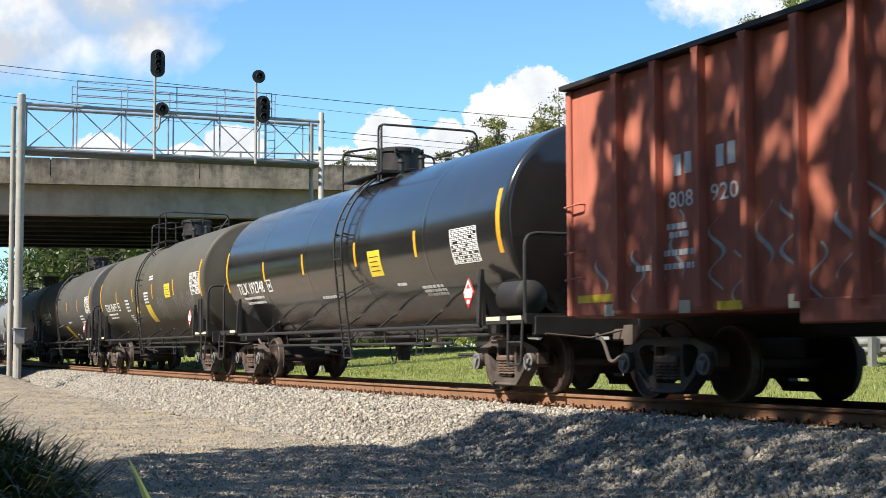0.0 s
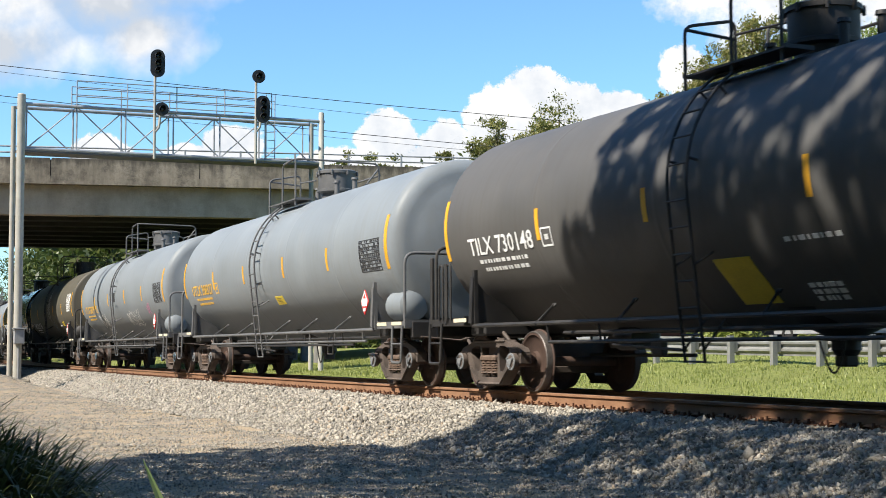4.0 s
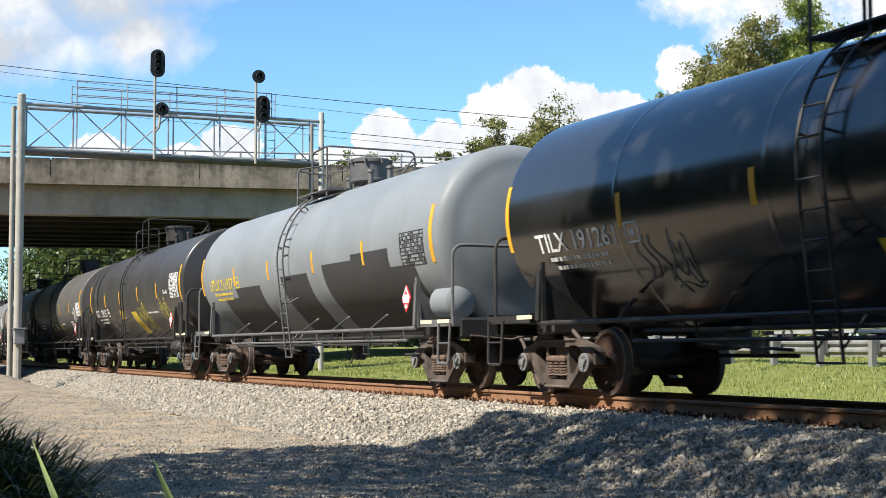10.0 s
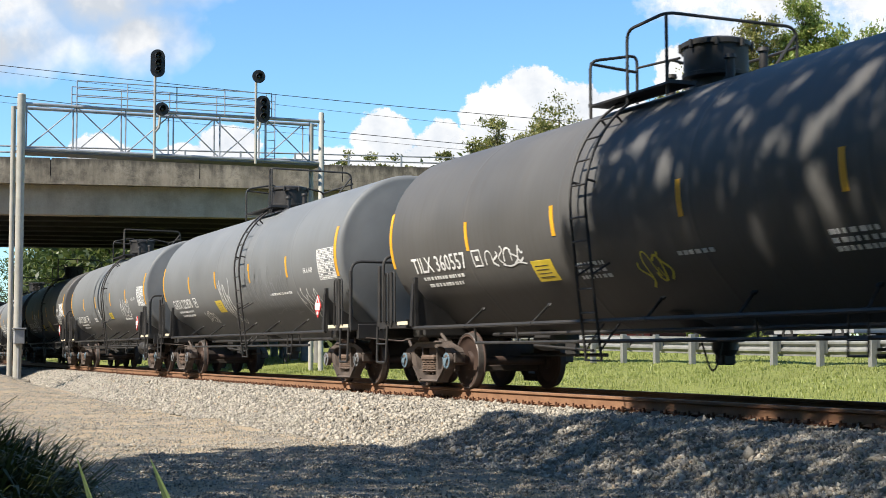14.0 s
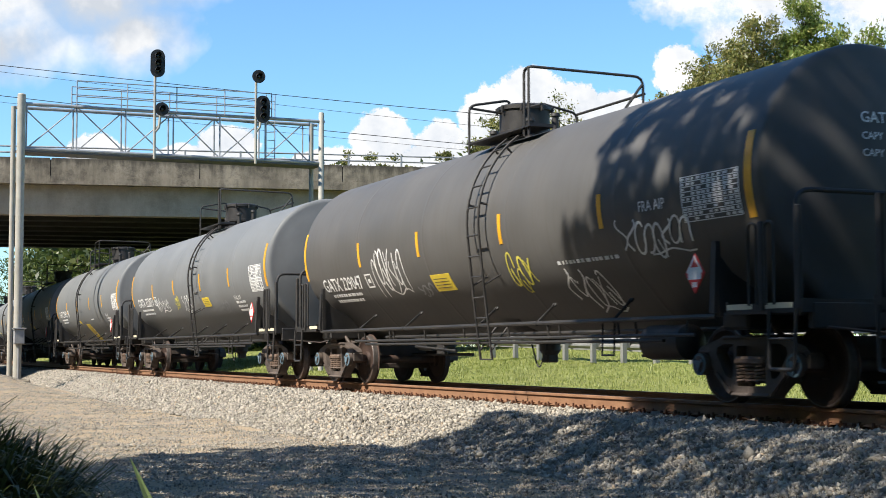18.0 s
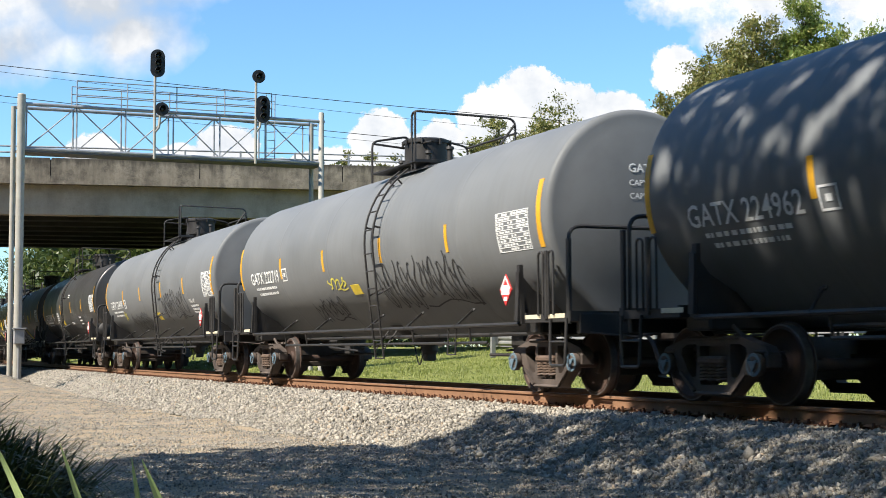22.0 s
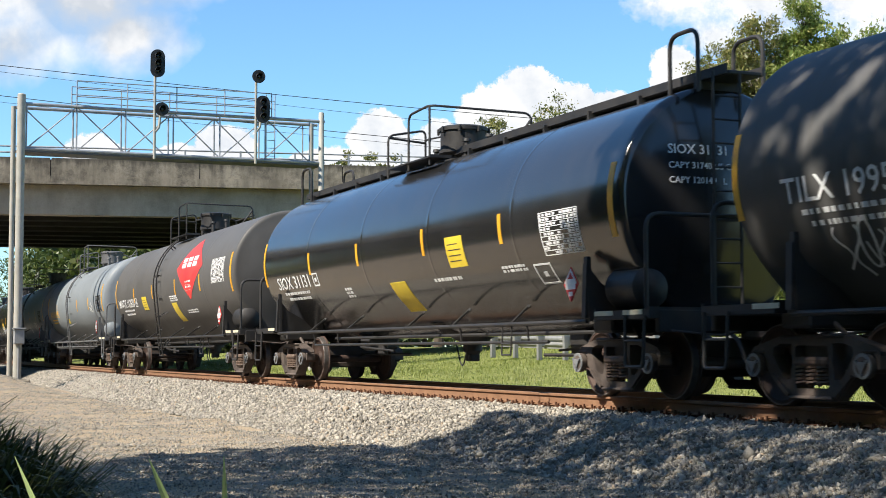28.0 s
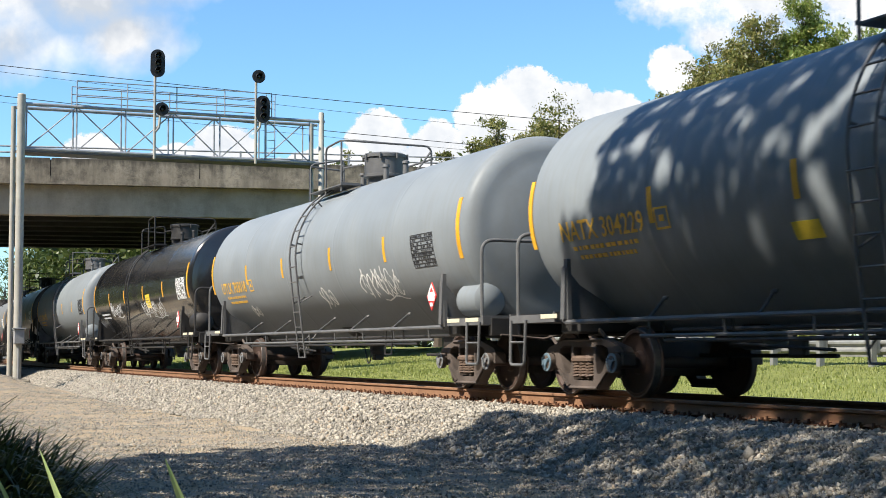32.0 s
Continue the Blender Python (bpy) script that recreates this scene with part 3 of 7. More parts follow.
# ---- signal gantry ----
def gantry():
    s0, L = -52.0, 11.1
    at = Matrix.Translation(on_track(s0, 4.34, 0.12)) @ Matrix.Rotation(CURVE * s0, 4, "Z")
    top = thing("signal_gantry", "galvanised lattice signal bridge over the track", "signal gantry", at=at)
    for y, z, r in ((0.0, 9.58, 0.145), (L, 9.58, 0.105)):
        part("post", mesh_of("post", Shape().lathe([(-0.9, r), (z, r), (z + 0.03, r * 0.8)], 20, "z", (0, y, 0)), M_POLE), top, "pale tubular mast")
        part("rear_post", mesh_of("rear_post", Shape().lathe([(-0.9, 0.09), (9.3, 0.09)], 14, "z", (-0.9, y + (-0.17 if y == 0 else -0.12), 0)), M_POLE), top)
    part("control_box", mesh_of("control_box", Shape().box((0.26, 0.02, 1.02), (0.26, 0.36, 0.52), 0.03).box((0.27, 0.02, 1.30), (0.34, 0.46, 0.05), 0.01).tube([(0.2, 0.02, 0.8), (0.2, 0.02, -0.6)], 0.035), M_GREYSTEEL), top, "grey equipment cabinet on the mast")
    n = 6
    yy = [0.18 + 10.45 * i / n for i in range(n + 1)]
    zt, zb = 9.26, 7.66
    for x in (0.0, -0.9):
        for z in (zt, zb):
            part("chord", mesh_of("chord", Shape().tube([(x, -0.12, z), (x, L + 0.12, z)], 0.062, 10), M_GALV), top)
        for y in yy:
            part("upright", shared("gantry_upright", M_GALV, lambda: Shape().tube([(0, 0, zb), (0, 0, zt)], 0.030, 8)), top, at=Matrix.Translation((x, y, 0)))
        for i, a in enumerate(yy[:-1]):
            up = (i % 2 == 0) == (x == 0.0)
            part("diagonal", shared("gantry_diagonal" if up else "gantry_diagonal_back", M_GALV, (lambda: Shape().tube([(0, 0, zb), (0, 10.45 / n, zt)], 0.024, 8)) if up else (lambda: Shape().tube([(0, 0, zt), (0, 10.45 / n, zb)], 0.024, 8))), top, at=Matrix.Translation((x, a, 0)))
    deck = Shape().box((-0.45, L / 2, zb - 0.06), (0.96, L, 0.13), 0.02)
    # The shadow on the walkway is put into its dark colour.
    part("walkway", mesh_of("walkway", deck, M_FRAME), top, "dark grey steel walkway between the chords")
    for x in (0.12, -1.15):
        for z in (9.62, 9.9, 10.19):
            part("hand_rail", mesh_of("hand_rail", Shape().tube([(x, 1.9, z), (x, 9.1, z)], 0.019, 8), M_GALV), top)
        for y in (1.9, 3.7, 5.5, 7.3, 9.1):
            part("hand_rail_post", shared("hand_rail_post", M_GALV, lambda: Shape().tube([(0, 0, zt), (0, 0, 10.19)], 0.021, 8)), top, at=Matrix.Translation((x, y, 0)))
    lad = Shape()
    for dy in (-0.17, 0.17):
        lad.tube([(-0.2, 9.15 + dy, zb), (-0.2, 9.15 + dy, 10.2)], 0.02, 6)
    for i in range(8):
        lad.tube([(-0.2, 8.98, zb + 0.2 + 0.3 * i), (-0.2, 9.32, zb + 0.2 + 0.3 * i)], 0.012, 6)
    part("ladder", mesh_of("ladder", lad, M_GALV), top)
    part("base_block", mesh_of("base_block", Shape().box((-0.4, 0, -0.72), (1.8, 0.8, 0.5), 0.04), M_PARAPET), top, "concrete footing")
    return at


def signal_head(z, lamps, at, y):
    """A black target plate with hooded lamps, facing the camera's end of the line."""
    if lamps > 1:
        pts = [(0.265 * math.cos(a), (0.25 if math.sin(a) > 0 else -0.25) + 0.265 * math.sin(a)) for a in [2 * math.pi * i / 36 + 0.01 for i in range(36)]]
    else:
        pts = [(0.25 * math.cos(a), 0.25 * math.sin(a)) for a in [2 * math.pi * i / 32 for i in range(32)]]
    plate = Shape()
    n = len(pts)
    plate.add([(0.30, y + p, z + q) for p, q in pts] + [(0.26, y + p, z + q) for p, q in pts], [tuple(range(n)), tuple(range(2 * n - 1, n - 1, -1))] + [(i, i + n, (i + 1) % n + n, (i + 1) % n) for i in range(n)])
    plate.box((0.14, y, z), (0.26, 0.26, 0.26 if lamps == 1 else 0.8), 0.03)
    head = thing("railway_signal", "black unlit %s railway signal on the gantry" % ("three-lamp" if lamps > 1 else "single-lamp round"), "signal", "signals on the gantry", at=at, shape=plate, mat=M_SIGNAL)
    for k in range(lamps):
        zz = z + (0.27 * (1 - k) if lamps > 1 else 0)
        vs, fs, m = [], [], 14
        for x, r in ((0.30, 0.115), (0.62, 0.11)):
            for i in range(m + 1):
                a = math.radians(-50 + 280 * i / m)
                vs.append((0.40 + 0.18 * max(0.0, math.sin(a)) if x > 0.5 else x, y + r * math.cos(a), zz + r * math.sin(a)))
        for i in range(m):
            fs.append((i, i + 1, m + 2 + i, m + 1 + i))
        part("hood", mesh_of("hood", Shape().add(vs, fs), M_SIGNAL), head)
        part("lens", mesh_of("lens", Shape().lathe([(0.305, 0.085), (0.33, 0.08), (0.345, 0.05), (0.35, 0.01)], 20, "x", (0, y, zz)), M_LENS), head, "dark glass lens")
    return head


GANTRY = gantry()
for y, heads in ((4.72, ((11.0, 3), (9.32, 1))), (8.52, ((10.78, 1), (9.55, 3)))):
    mast = thing("signal_mast", "slim pale signal mast clamped to the gantry", "mast", "signal masts", at=GANTRY, shape=Shape().tube([(0.12, y - 0.03, 7.5), (0.12, y - 0.03, heads[0][0] + 0.1)], 0.052, 12), mat=M_POLE)
    part("bracket", mesh_of("bracket", Shape().tube([(0.12, y - 0.03, heads[1][0] - 0.85), (0.14, y + 0.12, heads[1][0] - 0.66), (0.14, y + 0.17, heads[1][0] - 0.2)], 0.05), M_POLE), mast)
    for k, (z, lamps) in enumerate(heads):
        signal_head(z, lamps, GANTRY, y + (0.03 if k == 0 else 0.2))

# ---- overhead cables ----
def cable(a, b, sag, r, words):
    pts = []
    for i in range(41):
        t = i / 40
        p = Vector(a).lerp(Vector(b), t)
        p.z -= sag * 4 * t * (1 - t)
        pts.append(p)
    thing("overhead_cable", words, "cable", "overhead cables", shape=Shape().tube(pts, r, 6), mat=M_WIRE)


def away(px, py, depth):
    """A far point in the direction given by tangents to the right and up of the camera's axis."""
    return VIEW @ Vector((px * depth, py * depth, -depth))


for a, b, r in (((-0.330, 0.1300), (0.040, 0.0960), 0.022), ((-0.330, 0.1258), (0.040, 0.0872), 0.012), ((-0.330, 0.1090), (0.040, 0.0740), 0.022), ((-0.330, 0.1046), (0.040, 0.0700), 0.012)):
    far = Vector(b) - Vector(a)
    cable(away(*a, 88), away(*(Vector(a) + far * 1.6), 105), 0.35, r, "thin black overhead power cable")

# ---- guard rail and road beyond the field ----
def guard_rail():
    z0 = 0.42
    for k in range(16):
        s = -48 + 3.81 * k
        rise = 0.018 * max(0.0, -31 - s)
        fall = 0.018 * max(0.0, -31 - s - 3.81) - rise
        top = thing("guard_rail", "weathered corrugated steel guard rail beside the road", "guard rail", "guard rail sections", at=Matrix.Translation(on_track(s, -12.2, z0 + rise)) @ Matrix.Rotation(CURVE * s, 4, "Z"))
        prof = [(0.0, 0.02), (0.0, 0.07), (0.07, 0.14), (0.07, 0.19), (0.0, 0.24), (0.0, 0.28), (0.07, 0.33), (0.07, 0.38), (0.0, 0.45), (0.0, 0.50)]
        bm = Shape()
        n = len(prof)
        bm.add([(x, -p, z + fall * x / 3.81) for x in (0, 3.80) for p, z in prof] + [(x, -p + 0.012, z + fall * x / 3.81) for x in (0, 3.80) for p, z in prof], [(i, i + 1, i + 1 + n, i + n) for i in range(n - 1)] + [(2 * n + i, 3 * n + i, 3 * n + i + 1, 2 * n + i + 1) for i in range(n - 1)])
        part("beam", mesh_of("beam", bm, M_RAILGUARD), top)
        for x in (0.4, 2.305):
            part("post", shared("guard_rail_post", M_RAILGUARD, lambda: Shape().box((0, -0.26, 0.08), (0.14, 0.16, 0.92), 0.01).box((0, -0.13, 0.27), (0.12, 0.13, 0.36), 0.01)), top, "weathered grey post and block", at=Matrix.Translation((x, 0, 0)))


guard_rail()
tagged(new("road", mesh_of("road", Shape().sweep([(-25.0, 0.86), (-20.0, 0.79), (-20.0, 0.4), (-25.0, 0.4)], -52, 60, 2.0), surface("asphalt", (0.045, 0.045, 0.047), (0.075, 0.074, 0.072), 1.5, 0.85))), "grey asphalt road behind the guard rail", "road", kind="structure")


# ---- foliage ----
def leaf_cloud(name, centres, per, spread, size, mat, seed):
    """Many small folded leaves round the ends of the twigs."""
    r = np.random.RandomState(seed)
    c = np.repeat(np.array(centres, float), per, axis=0)
    n = len(c)
    off = r.normal(0, 1, (n, 3)) * np.array(spread)
    p = c + off
    u = r.normal(0, 1, (n, 3))
    u /= np.linalg.norm(u, axis=1, keepdims=True)
    w = np.cross(u, r.normal(0, 1, (n, 3)))
    w /= np.linalg.norm(w, axis=1, keepdims=True)
    k = (size * np.exp(r.normal(0, 0.3, n)))[:, None]
    bend = np.cross(u, w) * k * 0.18
    v = np.stack([p - u * k, p + w * k * 0.42 + bend, p + u * k, p - w * k * 0.42 + bend], 1)
    me = bpy.data.meshes.new(name)
    me.vertices.add(n * 4)
    me.vertices.foreach_set("co", v.reshape(-1))
    me.loops.add(n * 4)
    me.loops.foreach_set("vertex_index", np.arange(n * 4, dtype=np.int32))
    me.polygons.add(n)
    me.polygons.foreach_set("loop_start", np.arange(0, n * 4, 4, dtype=np.int32))
    me.update(calc_edges=True)
    me.materials.append(mat)
    return me


def tree(at, height, radius, mat, seed, label, clusters=150, per=45, leaf=0.13, base=0.4, group="trees"):
    """Trunk, limbs and twigs with leaf clusters at their ends; base: the share of the height that is bare."""
    r = random.Random(seed)
    x, y, z = at
    wood = Shape()
    lean = (r.uniform(-0.5, 0.5), r.uniform(-0.5, 0.5))
    spine = [(lean[0] * t + r.uniform(-0.1, 0.1), lean[1] * t + r.uniform(-0.1, 0.1), height * 0.86 * t - 0.3 * (t == 0)) for t in (0, 0.2, 0.4, 0.6, 0.8, 1.0)]
    r0 = 0.018 * height + 0.05
    wood.tube(spine, [r0 * 1.25, r0, r0 * 0.8, r0 * 0.6, r0 * 0.38, r0 * 0.12], 9)
    centres = []
    limbs = 13
    for i in range(limbs):
        t = base + (0.95 - base) * (i + r.random() * 0.6) / limbs
        k = t * 5
        j = min(4, int(k))
        o = Vector(spine[j]).lerp(Vector(spine[j + 1]), k - j)
        a = i * 2.4 + r.uniform(-0.4, 0.4)
        f = math.sin(math.pi * min(1.0, (t - base) / (1.05 - base) * 0.75 + 0.25)) ** 0.7
        reach = radius * f * r.uniform(0.7, 1.15)
        tip = o + Vector((math.cos(a) * reach, math.sin(a) * reach, reach * r.uniform(0.15, 0.6)))
        mid = o.lerp(tip, 0.5) + Vector((0, 0, reach * 0.12))
        wood.tube([o, mid, tip], [r0 * 0.42 * (1.1 - t), r0 * 0.28 * (1.1 - t), r0 * 0.06], 6)
        for q in range(clusters // limbs):
            u = r.uniform(0.35, 1.08)
            b = o.lerp(mid, u * 2) if u < 0.5 else mid.lerp(tip, u * 2 - 1)
            e = b + Vector((r.gauss(0, 1), r.gauss(0, 1), r.gauss(0, 0.8))) * radius * 0.17
            centres.append(e)
            if q % 3 == 0:
                wood.tube([b, e], [r0 * 0.05, r0 * 0.02], 4)
    for q in range(clusters // 10):
        e = Vector(spine[-1]) + Vector((r.gauss(0, 0.22), r.gauss(0, 0.22), r.uniform(-0.7, 0.45))) * radius
        centres.append(e)
        if q % 3 == 0:
            wood.tube([Vector(spine[-1]) - Vector((0, 0, 0.5)), e], [r0 * 0.08, r0 * 0.02], 4)
    top = thing("tree", label, "tree", group, at=Matrix.Translation((x, y, z)), shape=wood, mat=M_BARK)
    top.name = "tree"
    part("crown", leaf_cloud("crown", centres, per, (radius * 0.085, radius * 0.085, radius * 0.065), leaf, mat, seed), top)
    return top


tree((-49.0, 28.8, 0.8), 16.1, 2.2, M_LEAF, 11, "broad leafy green tree behind the road", 420, 110, 0.075, 0.3)
tree((-50.0, 26.7, 0.8), 15.2, 2.2, M_LEAFB, 12, "olive-green tree with browning leaves", 400, 100, 0.07, 0.3)
tree((-54.0, 27.4, 0.8), 14.2, 2.2, M_LEAFB, 13, "lower olive-green tree beside the road", 380, 90, 0.07, 0.3)
tree((-55.9, 26.4, 0.8), 12.8, 2.0, M_LEAFB, 18, "lower olive-green tree beside the road", 260, 90, 0.07, 0.3)
tree((-48.0, 31.4, 0.8), 14.4, 2.6, M_LEAF, 14, "leafy green tree behind the road", 380, 80, 0.08, 0.3)
for x, y, h, r, seed in ((-88.4, 34.2, 17.4, 2.7, 15), (-86.6, 38.0, 18.8, 3.6, 16), (-87.5, 36.4, 17.4, 2.8, 17), (-94.8, 32.4, 16.2, 1.6, 23)):
    tree((x, y, 0.3), h, r, M_LEAFB, seed, "tall olive-green tree in the distance", 220, 70, 0.10, 0.4)
for x, y, h, r, seed in ((-112.0, 30.8, 18.1, 2.4, 24), (-111.0, 33.4, 18.1, 2.3, 25), (-110.2, 36.2, 17.9, 2.4, 26), (-117.0, 24.0, 17.3, 2.2, 27)):
    tree((x, y, 0.3), h, r, M_LEAFB, seed, "far olive-green tree beyond the bridge", 130, 50, 0.14, 0.5)

# Unseen trees on the near side of the line, added to shade the gravel and the train.
# Their crowns' outline, and gaps cut where sun patches should land, on a plane square to the sun: u along the line, v
# across it.
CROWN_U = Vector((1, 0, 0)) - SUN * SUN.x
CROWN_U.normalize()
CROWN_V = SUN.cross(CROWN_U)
SHADE_EDGE = [(-10, -12.5), (-7.4, -14.5), (-6.2, -16.7), (-5.4, -18.7), (-4.4, -19.5), (-3.0, -19.6), (-2.65, -18.7), (-2.2, -18.0), (-1.4, -18.2), (-1.15, -16.4), (-0.5, -16.4), (0.0, -17.0), (0.3, -17.4), (0.5, -17.0), (0.65, -16.35), (1.2, -16.3), (1.7, -16.35), (2.2, -16.1), (3.2, -15.4)]
SUN_PATCH_GAPS = [(-15.45, 1.25, 0.18, 0.28, 70), (-14.65, 0.87, 0.20, 0.19, 20), (-13.95, 1.6, 0.10, 0.26, 90), (-12.65, 1.50, 0.42, 0.10, 35), (-12.55, 0.90, 0.15, 0.32, 80), (-11.6, 1.20, 0.74, 0.16, 42), (-11.75, 0.45, 0.26, 0.10, -35), (-10.5, 1.75, 0.45, 0.18, 40), (-9.6, 0.9, 0.5, 0.22, 60), (-8.4, 1.5, 0.6, 0.22, 30), (-16.9, -1.32, 0.9, 0.15, -4), (-15.35, -1.75, 0.40, 0.10, 10), (-12.95, -2.48, 0.36, 0.08, 0), (-11.5, -2.0, 0.22, 0.09, 30), (-10.5, -1.95, 0.22, 0.11, 50), (-13.4, -0.65, 0.22, 0.10, 0), (-12.35, -0.68, 0.18, 0.10, 0), (-14.6, 2.0, 0.35, 0.08, 30), (-15.9, 1.15, 0.08, 0.22, 80), (-13.3, 1.25, 0.09, 0.25, 65), (-15.6, 1.85, 0.3, 0.08, 35), (-10.6, 0.75, 0.3, 0.14, 60), (-13.0, 0.35, 0.09, 0.22, 60)]


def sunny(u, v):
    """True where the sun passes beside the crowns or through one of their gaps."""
    vs, us = np.array(SHADE_EDGE).T
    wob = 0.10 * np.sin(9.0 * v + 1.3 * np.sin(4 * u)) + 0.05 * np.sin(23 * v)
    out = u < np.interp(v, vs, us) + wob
    for a, b, ra, rb, turn in SUN_PATCH_GAPS:
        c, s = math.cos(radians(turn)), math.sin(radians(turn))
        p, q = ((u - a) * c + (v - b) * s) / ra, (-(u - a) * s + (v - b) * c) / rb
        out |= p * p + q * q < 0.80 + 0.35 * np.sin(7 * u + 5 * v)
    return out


def shade_trees():
    """Three tall trees out of view on the near side of the line; leaves are left out so shade and sun patches fall as
    set on the gravel and the train.
    """
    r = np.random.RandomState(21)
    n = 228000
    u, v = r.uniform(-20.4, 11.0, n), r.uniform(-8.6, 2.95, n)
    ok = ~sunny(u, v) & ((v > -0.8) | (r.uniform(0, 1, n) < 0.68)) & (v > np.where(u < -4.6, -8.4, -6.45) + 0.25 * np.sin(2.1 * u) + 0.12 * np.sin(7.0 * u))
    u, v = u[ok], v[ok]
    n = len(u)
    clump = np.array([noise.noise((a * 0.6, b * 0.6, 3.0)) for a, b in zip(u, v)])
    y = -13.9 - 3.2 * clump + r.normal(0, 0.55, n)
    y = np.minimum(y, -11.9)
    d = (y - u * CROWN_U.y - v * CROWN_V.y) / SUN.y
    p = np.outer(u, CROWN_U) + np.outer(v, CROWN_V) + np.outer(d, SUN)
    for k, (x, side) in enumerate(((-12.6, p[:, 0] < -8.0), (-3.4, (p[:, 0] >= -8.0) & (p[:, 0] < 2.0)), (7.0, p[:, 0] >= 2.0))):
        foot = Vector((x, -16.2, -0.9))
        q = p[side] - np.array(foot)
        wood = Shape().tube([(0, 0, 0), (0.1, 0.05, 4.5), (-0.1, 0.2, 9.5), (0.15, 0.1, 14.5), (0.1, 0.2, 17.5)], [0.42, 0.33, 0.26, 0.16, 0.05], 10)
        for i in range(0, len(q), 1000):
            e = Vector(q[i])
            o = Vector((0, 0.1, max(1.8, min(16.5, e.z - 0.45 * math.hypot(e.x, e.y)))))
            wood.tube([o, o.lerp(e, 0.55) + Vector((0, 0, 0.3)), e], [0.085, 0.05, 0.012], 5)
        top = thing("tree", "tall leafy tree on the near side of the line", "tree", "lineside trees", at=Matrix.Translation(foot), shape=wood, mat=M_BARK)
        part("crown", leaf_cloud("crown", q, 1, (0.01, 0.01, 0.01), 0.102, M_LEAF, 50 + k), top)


shade_trees()


def woods():
    r = random.Random(8)
    centres, wood = [], Shape()
    for i in range(190):
        s = r.uniform(-230, -100)
        l = r.choice((r.uniform(8, 32), r.uniform(-32, -8), r.uniform(-32, -8), r.uniform(-110, -24)))
        p = on_track(s, l, 0.2)
        h = r.uniform(10, 14) if l > -50 else r.uniform(12, 16)
        wood.tube([p, p + Vector((r.uniform(-0.5, 0.5), r.uniform(-0.5, 0.5), h * 0.9))], [0.22, 0.05], 6)
        for k in range(60):
            t = r.uniform(0.05, 1.0)
            a, q = r.uniform(0, 2 * math.pi), (1.0 - 0.6 * t) * r.uniform(0.3, 1.0) * 3.6
            centres.append((p.x + math.cos(a) * q, p.y + math.sin(a) * q, p.z + h * t))
    for i in range(34):
        p, h = on_track(r.uniform(-250, -105), r.uniform(-9.5, -5.0) if i % 3 else r.uniform(5.0, 9.0), 0.2), r.uniform(11, 16)
        wood.tube([p, p + Vector((0, 0, h * 0.9))], [0.2, 0.05], 6)
        for k in range(90):
            t = r.uniform(0.05, 1.0)
            a, q = r.uniform(0, 2 * math.pi), (1.0 - 0.5 * t) * r.uniform(0.3, 1.0) * 5.2
            e = Vector((p.x + math.cos(a) * q, p.y + math.sin(a) * q, p.z + h * t))
            if abs(lateral(e.x, e.y)) > 4.2 or e.z > 7.6:
                centres.append(e)
    for i in range(80):
        s, l = r.uniform(-480, -270), r.choice((r.uniform(8, 60), r.uniform(-60, -8)))
        p, h = on_track(s, l, 0.2), r.uniform(20, 27)
        wood.tube([p, p + Vector((0, 0, h * 0.9))], [0.35, 0.08], 6)
        for k in range(60):
            t = r.uniform(0.05, 1.0)
            a, q = r.uniform(0, 2 * math.pi), (1.0 - 0.6 * t) * r.uniform(0.3, 1.0) * 6.5
            centres.append((p.x + math.cos(a) * q, p.y + math.sin(a) * q, p.z + h * t))
    top = thing("far_woods", "dark green woodland beyond the bridge", "woods", kind="stuff", shape=wood, mat=M_BARK)
    part("foliage", leaf_cloud("foliage", centres, 15, (0.85, 0.85, 0.75), 0.34, M_WOODS, 6), top)


woods()


def near_sky_block():
    """An unseen wood along the near side of the line, behind the camera, added to block skylight."""
    r = random.Random(19)
    centres, wood = [], Shape()
    for i in range(120):
        x = -95 + 1.45 * i + r.uniform(-1, 1)
        deep = i % 3
        if x < -15:
            y, h = -25.0 - 5.0 * deep + r.uniform(-1.5, 1.5), r.uniform(11.5, 13.5) + 4.5 * deep
        else:
            y, h = -23.5 - 5.0 * deep + r.uniform(-1.2, 1.2), r.uniform(10.5, 12.5) + 3.8 * deep
        wood.tube([(x, y, -0.8), (x, y, h * 0.9)], [0.22, 0.05], 6)
        for k in range(48):
            t = r.uniform(0.04, 1.0)
            a, q = r.uniform(0, 2 * math.pi), (1.0 - 0.6 * t) * r.uniform(0.2, 1.0) * 3.6
            centres.append((x + math.cos(a) * q, y + math.sin(a) * q, h * t - 0.5))
    top = thing("lineside_woods", "dark green woodland along the near side of the line", "woods", kind="stuff", shape=wood, mat=M_BARK)
    part("foliage", leaf_cloud("foliage", centres, 12, (0.7, 0.7, 0.6), 0.62, M_WOODS, 16), top)


near_sky_block()


